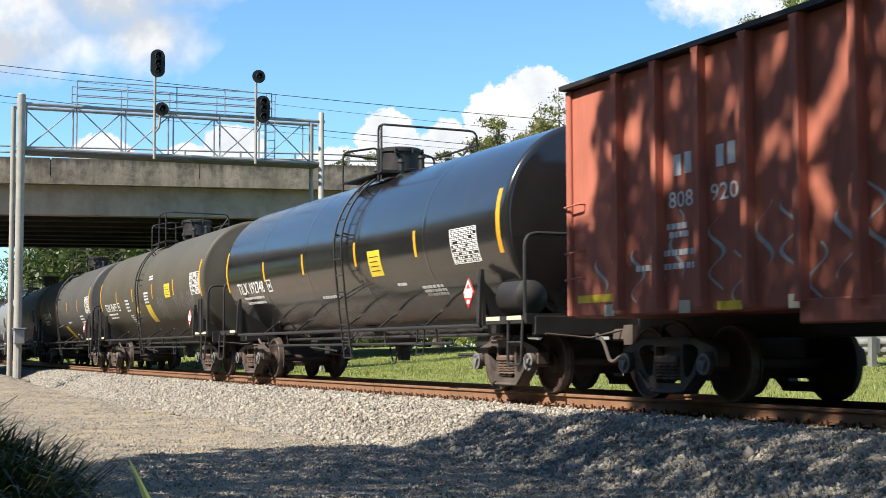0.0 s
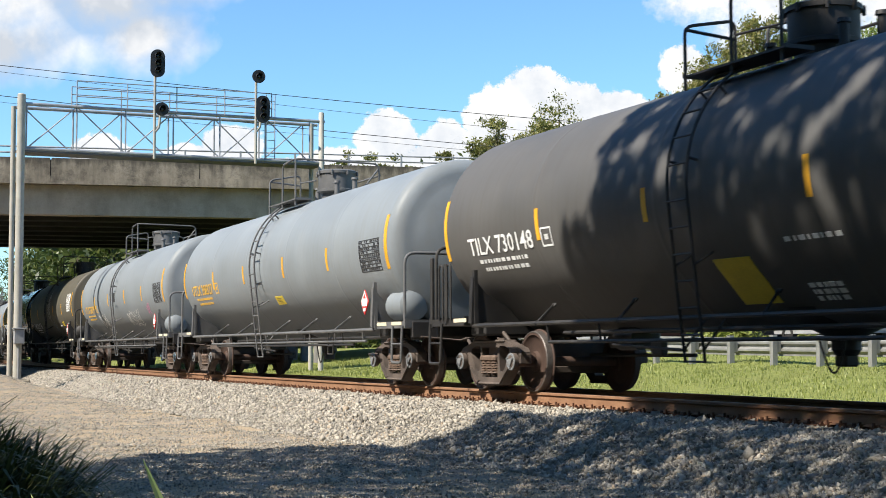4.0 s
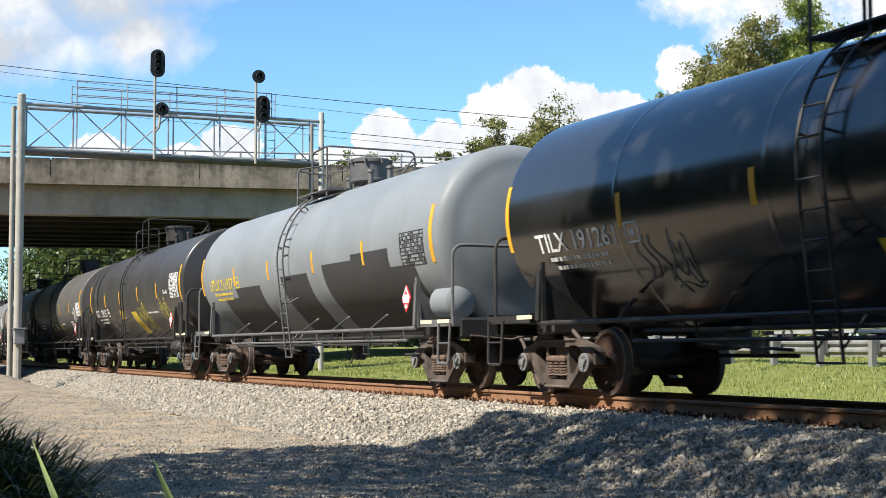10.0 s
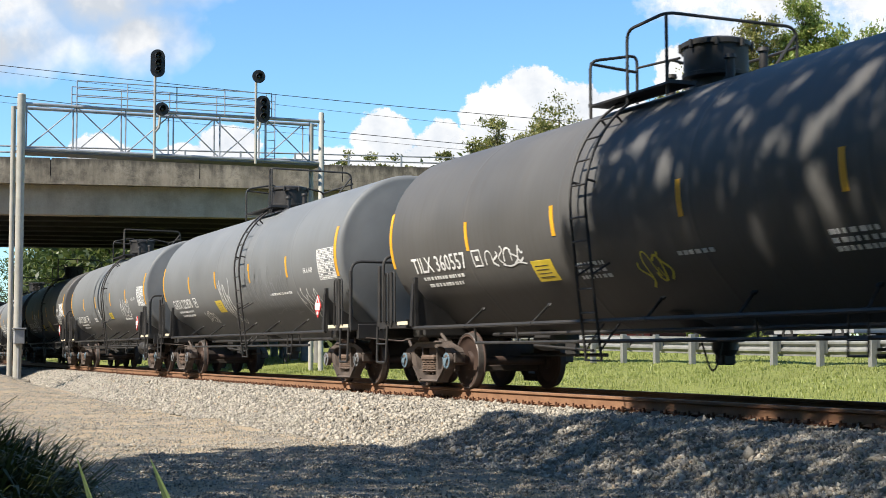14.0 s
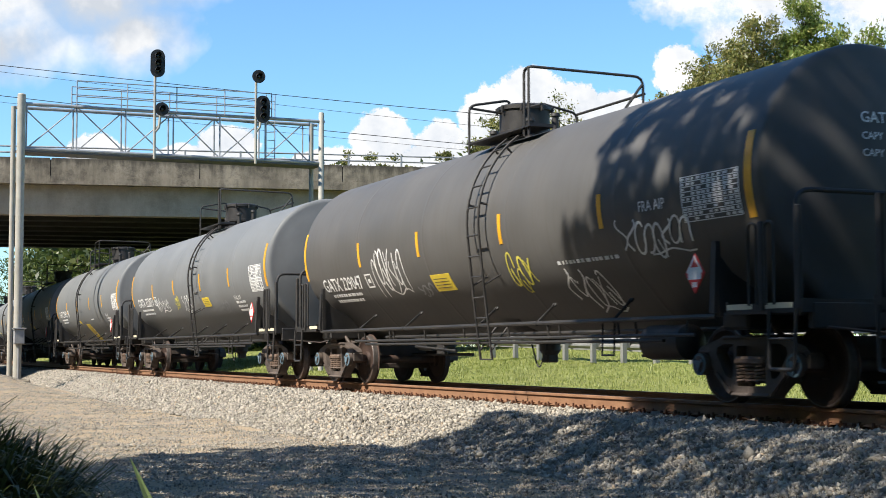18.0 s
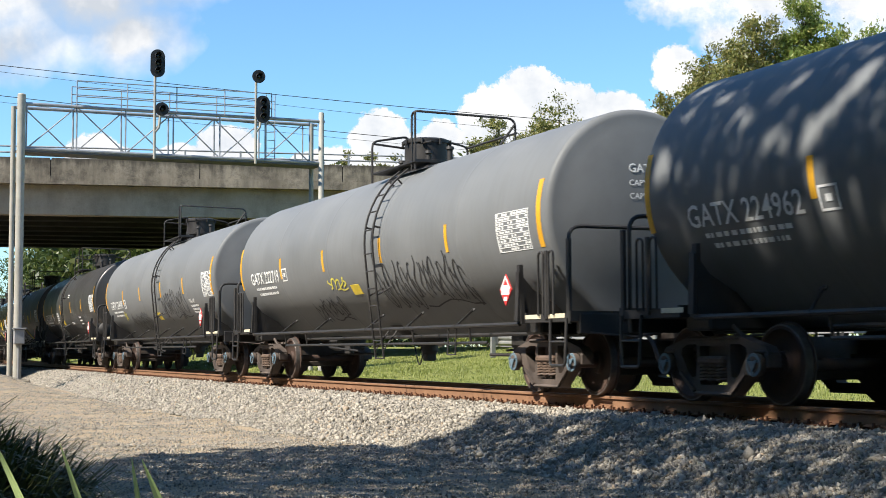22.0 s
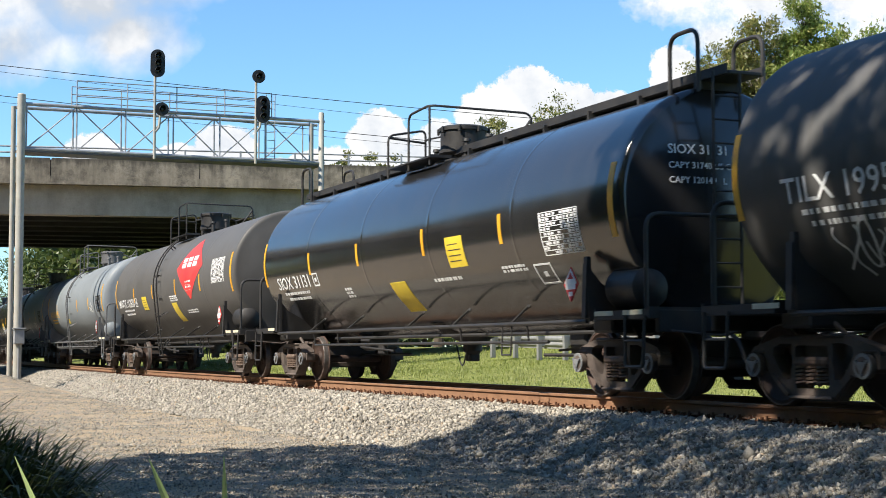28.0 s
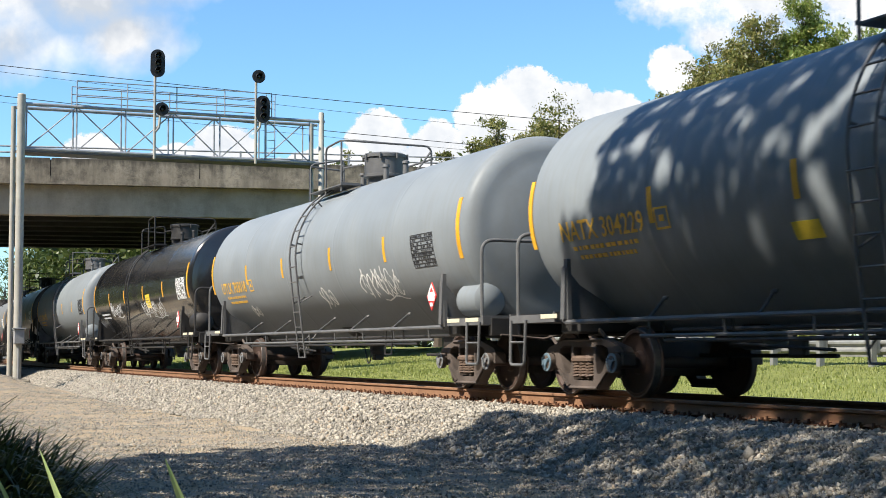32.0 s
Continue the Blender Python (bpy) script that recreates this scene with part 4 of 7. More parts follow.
def east_sky_block():
    """An unseen wood along the grass side of the line, behind the camera's right shoulder, added to cut skylight on the
    car ends.
    """
    r = random.Random(23)
    centres, wood = [], Shape()
    for i in range(60):
        x, deep = 13 + 1.3 * i + r.uniform(-1, 1), i % 3
        y, h = 8.0 + 5.0 * deep + 0.0004 * x * x + r.uniform(-1.2, 1.2), r.uniform(11.0, 14.0) + 3.0 * deep
        wood.tube([(x, y, -0.4), (x, y, h * 0.9)], [0.22, 0.05], 6)
        for k in range(44):
            t = r.uniform(0.04, 1.0)
            a, q = r.uniform(0, 2 * math.pi), (1.0 - 0.6 * t) * r.uniform(0.2, 1.0) * 3.4
            centres.append((x + math.cos(a) * q, y + math.sin(a) * q, h * t))
    top = thing("woods", "dark green woodland along the grass side of the line", "woods", kind="stuff", shape=wood, mat=M_BARK)
    part("foliage", leaf_cloud("foliage", centres, 12, (0.7, 0.7, 0.6), 0.62, M_WOODS, 17), top)


east_sky_block()


def grass_field(name, rows, mat, label, seed):
    """Upright blades, as one object; rows: (count, s0, s1, l0, l1, height)."""
    r = np.random.RandomState(seed)
    vs, n = [], 0
    for count, s0, s1, l0, l1, h in rows:
        s, l = r.uniform(s0, s1, count), r.uniform(l0, l1, count)
        a = CURVE * s
        x, y = np.sin(a) / CURVE + np.sin(a) * l, (1 - np.cos(a)) / CURVE - np.cos(a) * l
        z = np.array([ground_z(v) + 0.10 * noise.noise((p * 0.35, q * 0.35, 0.0)) + 0.04 * noise.noise((p * 1.3, q * 1.3, 4.0)) for v, p, q in zip(l, x, y)]) - 0.03
        hh = h * r.uniform(0.5, 1.3, count)
        w, b = r.uniform(0, 2 * np.pi, count), hh * r.uniform(0.1, 0.55, count)
        d = np.stack([np.cos(w), np.sin(w)], 1)
        t = 0.009 + 0.014 * h
        c = np.stack([x, y, z], 1)
        side = np.stack([-d[:, 1], d[:, 0], 0 * w], 1) * t
        lean = np.stack([d[:, 0] * b, d[:, 1] * b, hh], 1)
        vs.append(np.stack([c - side, c + side, c + side * 0.7 + lean * 0.55, c + lean, c - side * 0.7 + lean * 0.55], 1))
        n += count
    v = np.concatenate(vs)
    me = bpy.data.meshes.new(name)
    me.vertices.add(n * 5)
    me.vertices.foreach_set("co", v.reshape(-1))
    me.loops.add(n * 5)
    me.loops.foreach_set("vertex_index", np.arange(n * 5, dtype=np.int32))
    me.polygons.add(n)
    me.polygons.foreach_set("loop_start", np.arange(0, n * 5, 5, dtype=np.int32))
    me.update(calc_edges=True)
    me.materials.append(mat)
    return tagged(new(name, me), label, "grass", kind="stuff")


grass_field("field_grass", [(56000, -60, -8, -12.9, -3.2, 0.085), (9000, -95, -40, -12.5, -3.2, 0.15), (3000, -60, -8, -12.0, -3.2, 0.13), (9000, -60, -8, -19.5, -12.9, 0.16)], M_GRASS, "bright green mown field grass in sunlight", 31)


def bush(at, w, h, mat, seed):
    """A round-topped shrub: short stems and a crown of leaf clusters."""
    r = random.Random(seed)
    wood, centres = Shape(), []
    for i in range(70):
        a, q = r.uniform(0, 2 * math.pi), r.random() ** 0.5
        e = Vector((math.cos(a) * q * w, math.sin(a) * q * w * 0.8, h * (0.15 + 0.8 * r.random() * (1 - 0.6 * q * q))))
        centres.append(e)
        if i % 5 == 0:
            wood.tube([(e.x * 0.2, e.y * 0.2, -0.2), e], [0.03, 0.01], 5)
    top = thing("bush", "rounded sunlit green bush behind the road", "bush", "roadside bushes", at=Matrix.Translation(at), shape=wood, mat=M_BARK)
    part("crown", leaf_cloud("crown", centres, 26, (0.2, 0.2, 0.17), 0.11, mat, seed), top)


for i, s in enumerate((-84, -79.5, -75.5, -72, -68, -63.5, -60.5, -57, -54, -50.5, -47.5, -45.0, -41.5, -38.5)):
    bush(on_track(s, -27.0 - 1.2 * (i % 3), 0.8), 2.3 + 0.4 * (i % 2), 2.2 + 0.7 * ((i * 7) % 3), M_LEAF if i % 3 else M_GRASS, 60 + i)
bush(on_track(-43.6, -19.6, 0.7), 1.1, 1.5, M_GRASS, 90)

# ---- the train ----
R_TANK, Z_TANK, HALF, BOLSTER = 1.5, 2.55, 7.75, 6.9


def belly(dz):
    """The jacket hangs a little below a true circle along the bottom."""
    f = max(0.0, min(1.0, (-dz / R_TANK - 0.72) / 0.28))
    return dz * (1.0 + 0.13 * f * f * (3 - 2 * f))


def wrap(x, a, lift=0.0):
    """A place on the shell's side: metres along it, degrees up from its middle line."""
    r = R_TANK + lift
    return (x, -r * math.cos(radians(a)), Z_TANK + belly(r * math.sin(radians(a))))


def decal(sh, x0, x1, a0, a1, lift=0.006, slant=0.0):
    """A thin curved plate on the shell; slant shifts its top along the car."""
    n = max(1, int(abs(a1 - a0) / 5) + 1)
    vs = []
    for i in range(n + 1):
        a = a0 + (a1 - a0) * i / n
        d = slant * i / n
        vs += [wrap(x0 + d, a, lift), wrap(x1 + d, a, lift), wrap(x0 + d, a, -0.004), wrap(x1 + d, a, -0.004)]
    fs = []
    for i in range(n):
        o = 4 * i
        fs += [(o, o + 1, o + 5, o + 4), (o, o + 4, o + 6, o + 2), (o + 1, o + 3, o + 7, o + 5)]
    fs += [(0, 2, 3, 1), (4 * n, 4 * n + 1, 4 * n + 3, 4 * n + 2)]
    return sh.add(vs, fs)


def lettering(sh, text, x0, a0, height, flat=None, width=None):
    """Letters of the built-in font laid round the shell, or on an upright face (flat: a matrix)."""
    cu = bpy.data.curves.new("letters", "FONT")
    cu.body, cu.size, cu.extrude = text, height * 1.38, 0.0
    cu.resolution_u = 2
    cu.offset = 0.005 * height / 0.35
    ob = bpy.data.objects.new("letters", cu)
    scene.collection.objects.link(ob)
    bpy.context.view_layer.update()
    me = bpy.data.meshes.new_from_object(ob.evaluated_get(bpy.context.evaluated_depsgraph_get()))
    scene.collection.objects.unlink(ob)
    bpy.data.objects.remove(ob)
    w = max(v.co.x for v in me.vertices)
    k = (width / w) if width else 1.0
    if flat is None:
        vs = [wrap(x0 + v.co.x * k, a0 + math.degrees(v.co.y / R_TANK), 0.010) for v in me.vertices]
    else:
        vs = [flat @ Vector((v.co.x * k, v.co.y, 0)) for v in me.vertices]
    sh.add(vs, [tuple(p.vertices) for p in me.polygons if p.normal.z > 0.5])
    bpy.data.meshes.remove(me)
    return sh


def bars(sh, x0, x1, a0, a1, rows, rnd):
    """Small stencilled lines that cannot be read, as plain bars."""
    da = min(2.2, (a1 - a0) / (rows * 1.6 - 0.6))
    for i in range(rows):
        a = a0 + (a1 - a0 - da) * i / max(1, rows - 1)
        x = x0
        while x < x1 - 0.05:
            w = min(rnd.uniform(0.03, 0.11), x1 - x)
            decal(sh, x, x + w, a, a + da, 0.005)
            x += w + rnd.uniform(0.02, 0.07)
    return sh


def grid_panel(sh, x0, x1, a0, a1, rnd, rows=9, cols=11):
    """The ruled inspection table: a frame, ruled rows and filled cells."""
    t, ta = 0.014, 0.45
    for i in range(rows + 1):
        a = a0 + (a1 - a0) * i / rows
        decal(sh, x0, x1, a - ta / 2, a + ta / 2, 0.005)
    for x in (x0, x1 - t):
        decal(sh, x, x + t, a0, a1, 0.005)
    for i in range(rows):
        for j in range(cols):
            if rnd.random() < 0.78:
                xa = x0 + (x1 - x0) * (j + 0.12) / cols
                xb = xa + (x1 - x0) / cols * rnd.uniform(0.45, 0.85)
                b0 = a0 + (a1 - a0) * (i + 0.25) / rows
                decal(sh, xa, xb, b0, b0 + (a1 - a0) / rows * 0.5, 0.005)
    return sh


def scribble(sh, x0, x1, a0, a1, seed, width=0.035, strokes=7):
    """Sprayed rounded strokes, loops and hooks in a row, with no readable letters."""
    rnd = random.Random(seed)
    w = (x1 - x0) / strokes
    for k in range(strokes):
        cx, h = x0 + w * (k + 0.5), (a1 - a0) / 2 * rnd.uniform(0.62, 0.95)
        ca = (a0 + a1) / 2 + rnd.uniform(-0.18, 0.18) * (a1 - a0)
        lean = rnd.uniform(-0.15, 0.35) * w
        kind = rnd.choice(("loop", "ess", "hook", "arch", "cross", "loop", "ess"))
        if kind == "loop":
            ph, turn = rnd.uniform(0, 6.3), rnd.uniform(5.0, 6.6)
            lines = [[(0.52 * math.cos(ph + turn * i / 18), math.sin(ph + turn * i / 18)) for i in range(19)]]
            if rnd.random() < 0.6:
                lines.append([(-0.1 + 0.5 * i / 6, 0.1 - 1.1 * i / 6) for i in range(7)])
        elif kind == "ess":
            g = rnd.choice((-1, 1))
            lines = [[(g * 0.5 * math.sin(2 * math.pi * (i / 16) + 0.6) * (1 - 0.2 * i / 16), 1 - 2 * i / 16) for i in range(17)]]
        elif kind == "hook":
            lines = [[(-0.35, 1 - 1.6 * i / 6) for i in range(7)] + [(-0.35 + 0.8 * i / 8, -0.6 - 0.4 * math.sin(math.pi * i / 8)) for i in range(1, 9)], [(-0.4 + 0.75 * i / 6, 0.25 + 0.25 * math.sin(i)) for i in range(7)]]
        elif kind == "arch":
            lines = [[(0.5 * math.cos(math.pi * (1 - i / 12)), 0.1 + 0.9 * math.sin(math.pi * i / 12)) for i in range(13)], [(-0.5, 0.1 - 1.0 * i / 4) for i in range(5)], [(0.5 + 0.12 * i / 4, 0.1 - 1.0 * i / 4) for i in range(5)]]
        else:
            lines = [[(-0.5 + i / 6, 0.8 - 1.6 * i / 6 + 0.15 * math.sin(i)) for i in range(7)], [(0.5 - i / 6, 0.9 - 1.5 * i / 6) for i in range(7)]]
        for line in lines:
            ribbon(sh, [(cx + p * w * 1.05 + lean * q, ca + q * h) for p, q in line], width * rnd.uniform(0.65, 1.15))
    if (x1 - x0) > 0.8:
        ribbon(sh, [(x0 + (x1 - x0) * i / 10, a0 + (a1 - a0) * (0.05 + 0.07 * math.sin(i * 1.3 + seed))) for i in range(4, 11)], width * 0.7)
    return sh


def ribbon(sh, pts, width):
    vs, fs = [], []
    q = [Vector((x, math.radians(a) * R_TANK)) for x, a in pts]
    for i, p in enumerate(q):
        d = q[min(i + 1, len(q) - 1)] - q[max(i - 1, 0)]
        n = Vector((-d.y, d.x)).normalized() * width / 2 if d.length > 1e-6 else Vector((0, width / 2))
        for e in (p + n, p - n):
            vs.append(wrap(e.x, math.degrees(e.y / R_TANK), 0.007))
    for i in range(len(q) - 1):
        fs.append((2 * i, 2 * i + 1, 2 * i + 3, 2 * i + 2))
    return sh.add(vs, fs)


def shell(kind="dished"):
    """The barrel with its welded rings; heads are shallow dishes with a tight or a broad knuckle."""
    if kind == "dished":
        end, k, kx = HALF - 0.12, 0.12, 0.095
    else:
        end, k, kx = HALF - 0.22, 0.34, 0.26
    prof = [(-end - kx - 0.17 * (1 - (i / 9) ** 2), max(0.004, (R_TANK - k) * i / 9)) for i in range(10)]
    prof += [(-end - kx * math.cos(t), R_TANK - k + k * math.sin(t)) for t in (0.22, 0.45, 0.67, 0.9, 1.12, 1.35, math.pi / 2)]
    body = [(-end + 0.06, R_TANK)]
    for x in (-4.65, -1.55, 1.55, 4.65):
        body += [(x - 0.08, R_TANK), (x - 0.03, R_TANK), (x - 0.012, R_TANK + 0.003), (x + 0.012, R_TANK + 0.003), (x + 0.03, R_TANK), (x + 0.08, R_TANK)]
    body.append((end - 0.06, R_TANK))
    prof = prof + body + [(-x, r) for x, r in reversed(prof)]
    sh = Shape().lathe(prof, 72, "x", (0, 0, Z_TANK))
    sh.v = [(x, y, Z_TANK + belly(z - Z_TANK)) for x, y, z in sh.v]
    return sh


def wheelset():
    sh = Shape().lathe([(-1.06, 0.075), (1.06, 0.075)], 14, "y")
    for g in (-1, 1):
        prof = [(0.62, 0.06), (0.62, 0.13), (0.69, 0.15), (0.705, 0.36), (0.68, 0.40), (0.68, 0.484), (0.70, 0.487), (0.713, 0.462), (0.80, 0.452), (0.805, 0.40), (0.775, 0.375), (0.745, 0.30), (0.75, 0.16), (0.80, 0.14), (0.80, 0.06)]
        sh.lathe([(y * g, r) for y, r in prof], 36, "y", close=True)
    return sh


def rim():
    sh = Shape()
    for g in (-1, 1):
        if g > 0:
            continue
        sh.lathe([(0.716 * g, 0.4645), (0.802 * g, 0.4545), (0.808 * g, 0.448), (0.808 * g, 0.436), (0.72 * g, 0.44)], 36, "y", close=True)
    return sh


def side_frame():
    """Cast side frame: jaws over the bearings, two windows and the spring opening."""
    y0, y1 = -1.09, -0.93
    half = [(0.0, 0.775), (0.52, 0.775), (0.74, 0.72), (0.98, 0.66), (1.045, 0.60), (1.05, 0.44), (1.015, 0.42), (0.995, 0.53), (0.95, 0.585), (0.83, 0.585), (0.785, 0.53), (0.765, 0.42), (0.66, 0.315), (0.43, 0.135), (0.36, 0.10), (0.0, 0.10)]
    outline = half + [(-x, z) for x, z in reversed(half[1:-1])]
    window = [(0.335, 0.69), (0.52, 0.69), (0.64, 0.65), (0.665, 0.58), (0.50, 0.345), (0.43, 0.30), (0.36, 0.31), (0.325, 0.50)]
    opening = [(-0.255, 0.215), (0.255, 0.215), (0.27, 0.24), (0.27, 0.65), (0.25, 0.67), (-0.25, 0.67), (-0.27, 0.65), (-0.27, 0.24)]
    sh = Shape().prism(outline, y0, y1, [opening, window, [(-x, z) for x, z in reversed(window)]])
    sh.box((0, -1.0, 0.765), (1.04, 0.24, 0.045), 0.02)
    sh.box((0, -1.0, 0.115), (0.72, 0.26, 0.05), 0.02)
    for g in (-1, 1):
        sh.box((0.889 * g, -1.0, 0.605), (0.22, 0.20, 0.05), 0.02)
        sh.box((1.035 * g, -1.01, 0.50), (0.04, 0.20, 0.16), 0.015)
        sh.prism([(0.66 * g, 0.345), (0.63 * g, 0.37), (0.35 * g, 0.155), (0.39 * g, 0.125)], y0 - 0.035, y1)
    return sh


def spring_nest():
    sh = Shape()
    for cx in (-0.17, 0.0, 0.17):
        pts = []
        for i in range(49):
            t = i / 48
            a = t * 2 * math.pi * 5
            pts.append((cx + 0.075 * math.cos(a), -1.06 + 0.07 * math.sin(a), 0.25 + 0.20 * t))
        sh.tube(pts, 0.017, 5)
    sh.box((0, -1.02, 0.50), (0.52, 0.26, 0.10), 0.03)
    return sh


def cap():
    sh = Shape().lathe([(-1.10, 0.06), (-1.10, 0.125), (-1.17, 0.13), (-1.185, 0.10), (-1.185, 0.055), (-1.20, 0.05), (-1.20, 0.004)], 20, "y")
    return sh


def cap_plate():
    """The painted locking plate and ring on the bearing's end, with its three bolts."""
    sh = Shape().lathe([(-1.187, 0.098), (-1.187, 0.128), (-1.178, 0.132), (-1.178, 0.094)], 22, "y", close=True)
    tri = [(0.088 * math.cos(i * 2.094 + 0.5), 0.088 * math.sin(i * 2.094 + 0.5)) for i in range(3)]
    sh.prism(tri, -1.206, -1.199)
    for x, z in tri:
        sh.lathe([(-1.18, 0.018), (-1.212, 0.018)], 6, "y", (x, 0, z))
    return sh


def bolster():
    sh = Shape().prism([(-0.2, 0.42), (0.2, 0.42), (0.22, 0.62), (0.16, 0.78), (-0.16, 0.78), (-0.22, 0.62)], -1.0, 1.0)
    sh.lathe([(0.78, 0.20), (0.86, 0.20)], 20, "z")
    for g in (-1, 1):
        sh.box((0.50 * g, 0, 0.33), (0.10, 1.7, 0.12), 0.02)
        for y in (-0.75, 0.75):
            sh.box((0.41 * g, y, 0.42), (0.06, 0.12, 0.34), 0.02)
    sh.tube([(-0.42, -0.86, 0.76), (-0.36, -0.95, 0.88), (-0.2, -0.98, 0.96), (0.0, -0.98, 0.98), (0.2, -0.98, 0.93), (0.36, -0.95, 0.80), (0.48, -0.9, 0.66)], 0.03, 7)
    return sh


def truck(car, x, caps, near=True):
    tr = part("truck", shared("truck_bolster", M_TRUCK, bolster), car, at=Matrix.Translation((x, 0, 0)))
    part("side_frame", shared("side_frame", M_TRUCK, side_frame), tr, "oily brown cast-steel side frame")
    part("side_frame", shared("side_frame", M_TRUCK, side_frame), tr, at=Matrix.Rotation(math.pi, 4, "Z"))
    part("spring_nest", shared("spring_nest", M_SPRING, spring_nest), tr, "stacked coil springs")
    sets = []
    for g in (-0.889, 0.889):
        part("bearing_cap", shared("bearing_cap", M_TRUCK, cap), tr, at=Matrix.Translation((g, 0, 0.457)))
        part("bearing_plate", shared("bearing_plate", caps, cap_plate), tr, "blue locking plate" if caps is M_BEARING else "", at=Matrix.Translation((g, 0, 0.457)))
        w = part("wheelset", shared("wheelset", M_WHEEL, wheelset), tr, "rusty axle with two solid wheels", at=Matrix.Translation((g, 0, 0.457)))
        rm = shared("wheel_rim", M_TREAD, rim)
        sets.append(w)
        part("wheel_rim", rm, tr, "bright worn rims", at=Matrix.Translation((g, 0, 0.457)))
    return sets


def bent(pts, r=0.12, n=4):
    """Rounds the corners of a pipe's line."""
    pts = [Vector(p) for p in pts]
    out = [pts[0]]
    for a, b, c in zip(pts, pts[1:], pts[2:]):
        k = min(r, (b - a).length / 2, (c - b).length / 2)
        p, q = b + (a - b).normalized() * k, b + (c - b).normalized() * k
        for i in range(n + 1):
            t = i / n
            out.append(p.lerp(b, t).lerp(b.lerp(q, t), t))
    return out + [pts[-1]]


def ladder():
    """Follows the shell down to its middle line, then runs straight, leaning in towards its foot."""
    sh = Shape()
    out = R_TANK + 0.13

    def lean(z):
        return -out + 0.22 * (2.3 - z) / 1.8

    for dx in (-0.2, 0.2):
        sh.tube([(dx, lean(0.48), 0.48), (dx, lean(1.4), 1.4)] + [wrap(dx, a, 0.13) for a in range(-6, 72, 6)], 0.021, 6)
        sh.tube([(dx, lean(0.62), 0.62), (dx + 0.12, -1.2, 0.98)], 0.015, 5)
        sh.tube([(dx, lean(1.6), 1.6), wrap(dx, -32, 0)], 0.015, 5)
        for a in (10, 45):
            sh.tube([wrap(dx, a, 0.13), wrap(dx, a, 0)], 0.018, 5)
    for i in range(7):
        z = 0.49 + 0.31 * i
        sh.tube([(-0.2, lean(z), z), (0.2, lean(z), z)], 0.014, 6)
    for a in range(8, 70, 12):
        sh.tube([wrap(-0.2, a, 0.13), wrap(0.2, a, 0.13)], 0.014, 6)
    return sh


def top_platform(x0, x1):
    return Shape().prism([(x0, 3.96), (x1, 3.96), (x1, 4.01), (x1 - 0.02, 4.01), (x1 - 0.02, 3.985), (x0 + 0.02, 3.985), (x0 + 0.02, 4.01), (x0, 4.01)], -1.01, -0.60)


def top_rails(x0, xr, x1):
    """A low hoop across the rear end of the platform, then a taller rail that turns across the car at x1."""
    sh = Shape()
    r = 0.022
    for g in (-1, 1):
        sh.tube(bent([(x0, 1.0 * g, 3.8), (x0, 1.0 * g, 4.60), (x0, 0.25 * g, 4.74), (x0, 0.25 * g, 4.05)]), r, 7)
    sh.tube([(x0, -1.0, 4.56), (x0, -0.25, 4.50)], r, 7)
    sh.tube([(x0, -0.25, 4.56), (x0 + 1.0, -0.2, 4.52)], r * 0.8, 6)
    sh.tube(bent([(xr, -0.97, 3.84), (xr, -0.97, 4.84), (x1, -0.97, 4.88), (x1 + 0.1, 0.97, 4.84), (x1 + 0.1, 0.97, 3.86)], 0.16), r, 7)
    sh.tube([(x1 - 0.02, -0.96, 3.84), (x1 - 0.02, -0.96, 4.86)], r, 7)
    sh.tube([(x1 + 0.1, 0.55, 4.2), (x1 + 0.1, 0.95, 4.72)], r, 6)
    sh.tube([(x0, 1.0, 4.58), (x1 + 0.1, 1.0, 4.58)], r, 7)
    return sh


def manway(r=0.42, h=4.62):
    """A bolted drum on a narrower neck, with its lid's hinge and eye bolts."""
    sh = Shape().lathe([(3.85, r * 0.82), (4.14, r * 0.82), (4.16, r * 1.06), (4.21, r * 1.06), (4.22, r), (h - 0.06, r), (h - 0.06, r + 0.03), (h, r + 0.03), (h + 0.03, r * 0.92), (h + 0.05, 0.02)], 32, "z")
    for i in range(8):
        a = i * math.pi / 4 + 0.2
        sh.box(((r + 0.04) * math.cos(a), (r + 0.04) * math.sin(a), h - 0.05), (0.045, 0.045, 0.12), 0.01)
    sh.box((-r - 0.10, -0.05, h - 0.03), (0.20, 0.16, 0.07), 0.015)
    sh.tube([(-r - 0.18, -0.1, h - 0.06), (-r - 0.26, -0.12, h + 0.02), (-r - 0.20, -0.13, h + 0.05)], 0.014, 5)
    return sh


def valve():
    return Shape().lathe([(3.95, 0.09), (4.05, 0.09), (4.05, 0.06), (4.3, 0.055), (4.3, 0.08), (4.35, 0.07), (4.36, 0.01)], 12, "z")


def side_pipe():
    sh = Shape().tube([(-6.75, -1.44, 1.0), (6.75, -1.44, 1.0)], 0.032, 8)
    return sh


def strut():
    return Shape().tube([(0, -1.44, 1.0), (-0.34, -0.98, 1.27)], 0.020, 6).box((-0.35, -0.965, 1.275), (0.10, 0.03, 0.06), 0.008, Matrix.Rotation(-0.6, 4, 'X')).tube([(-0.03, -1.44, 1.0), (0.03, -1.44, 1.0)], 0.038, 8)


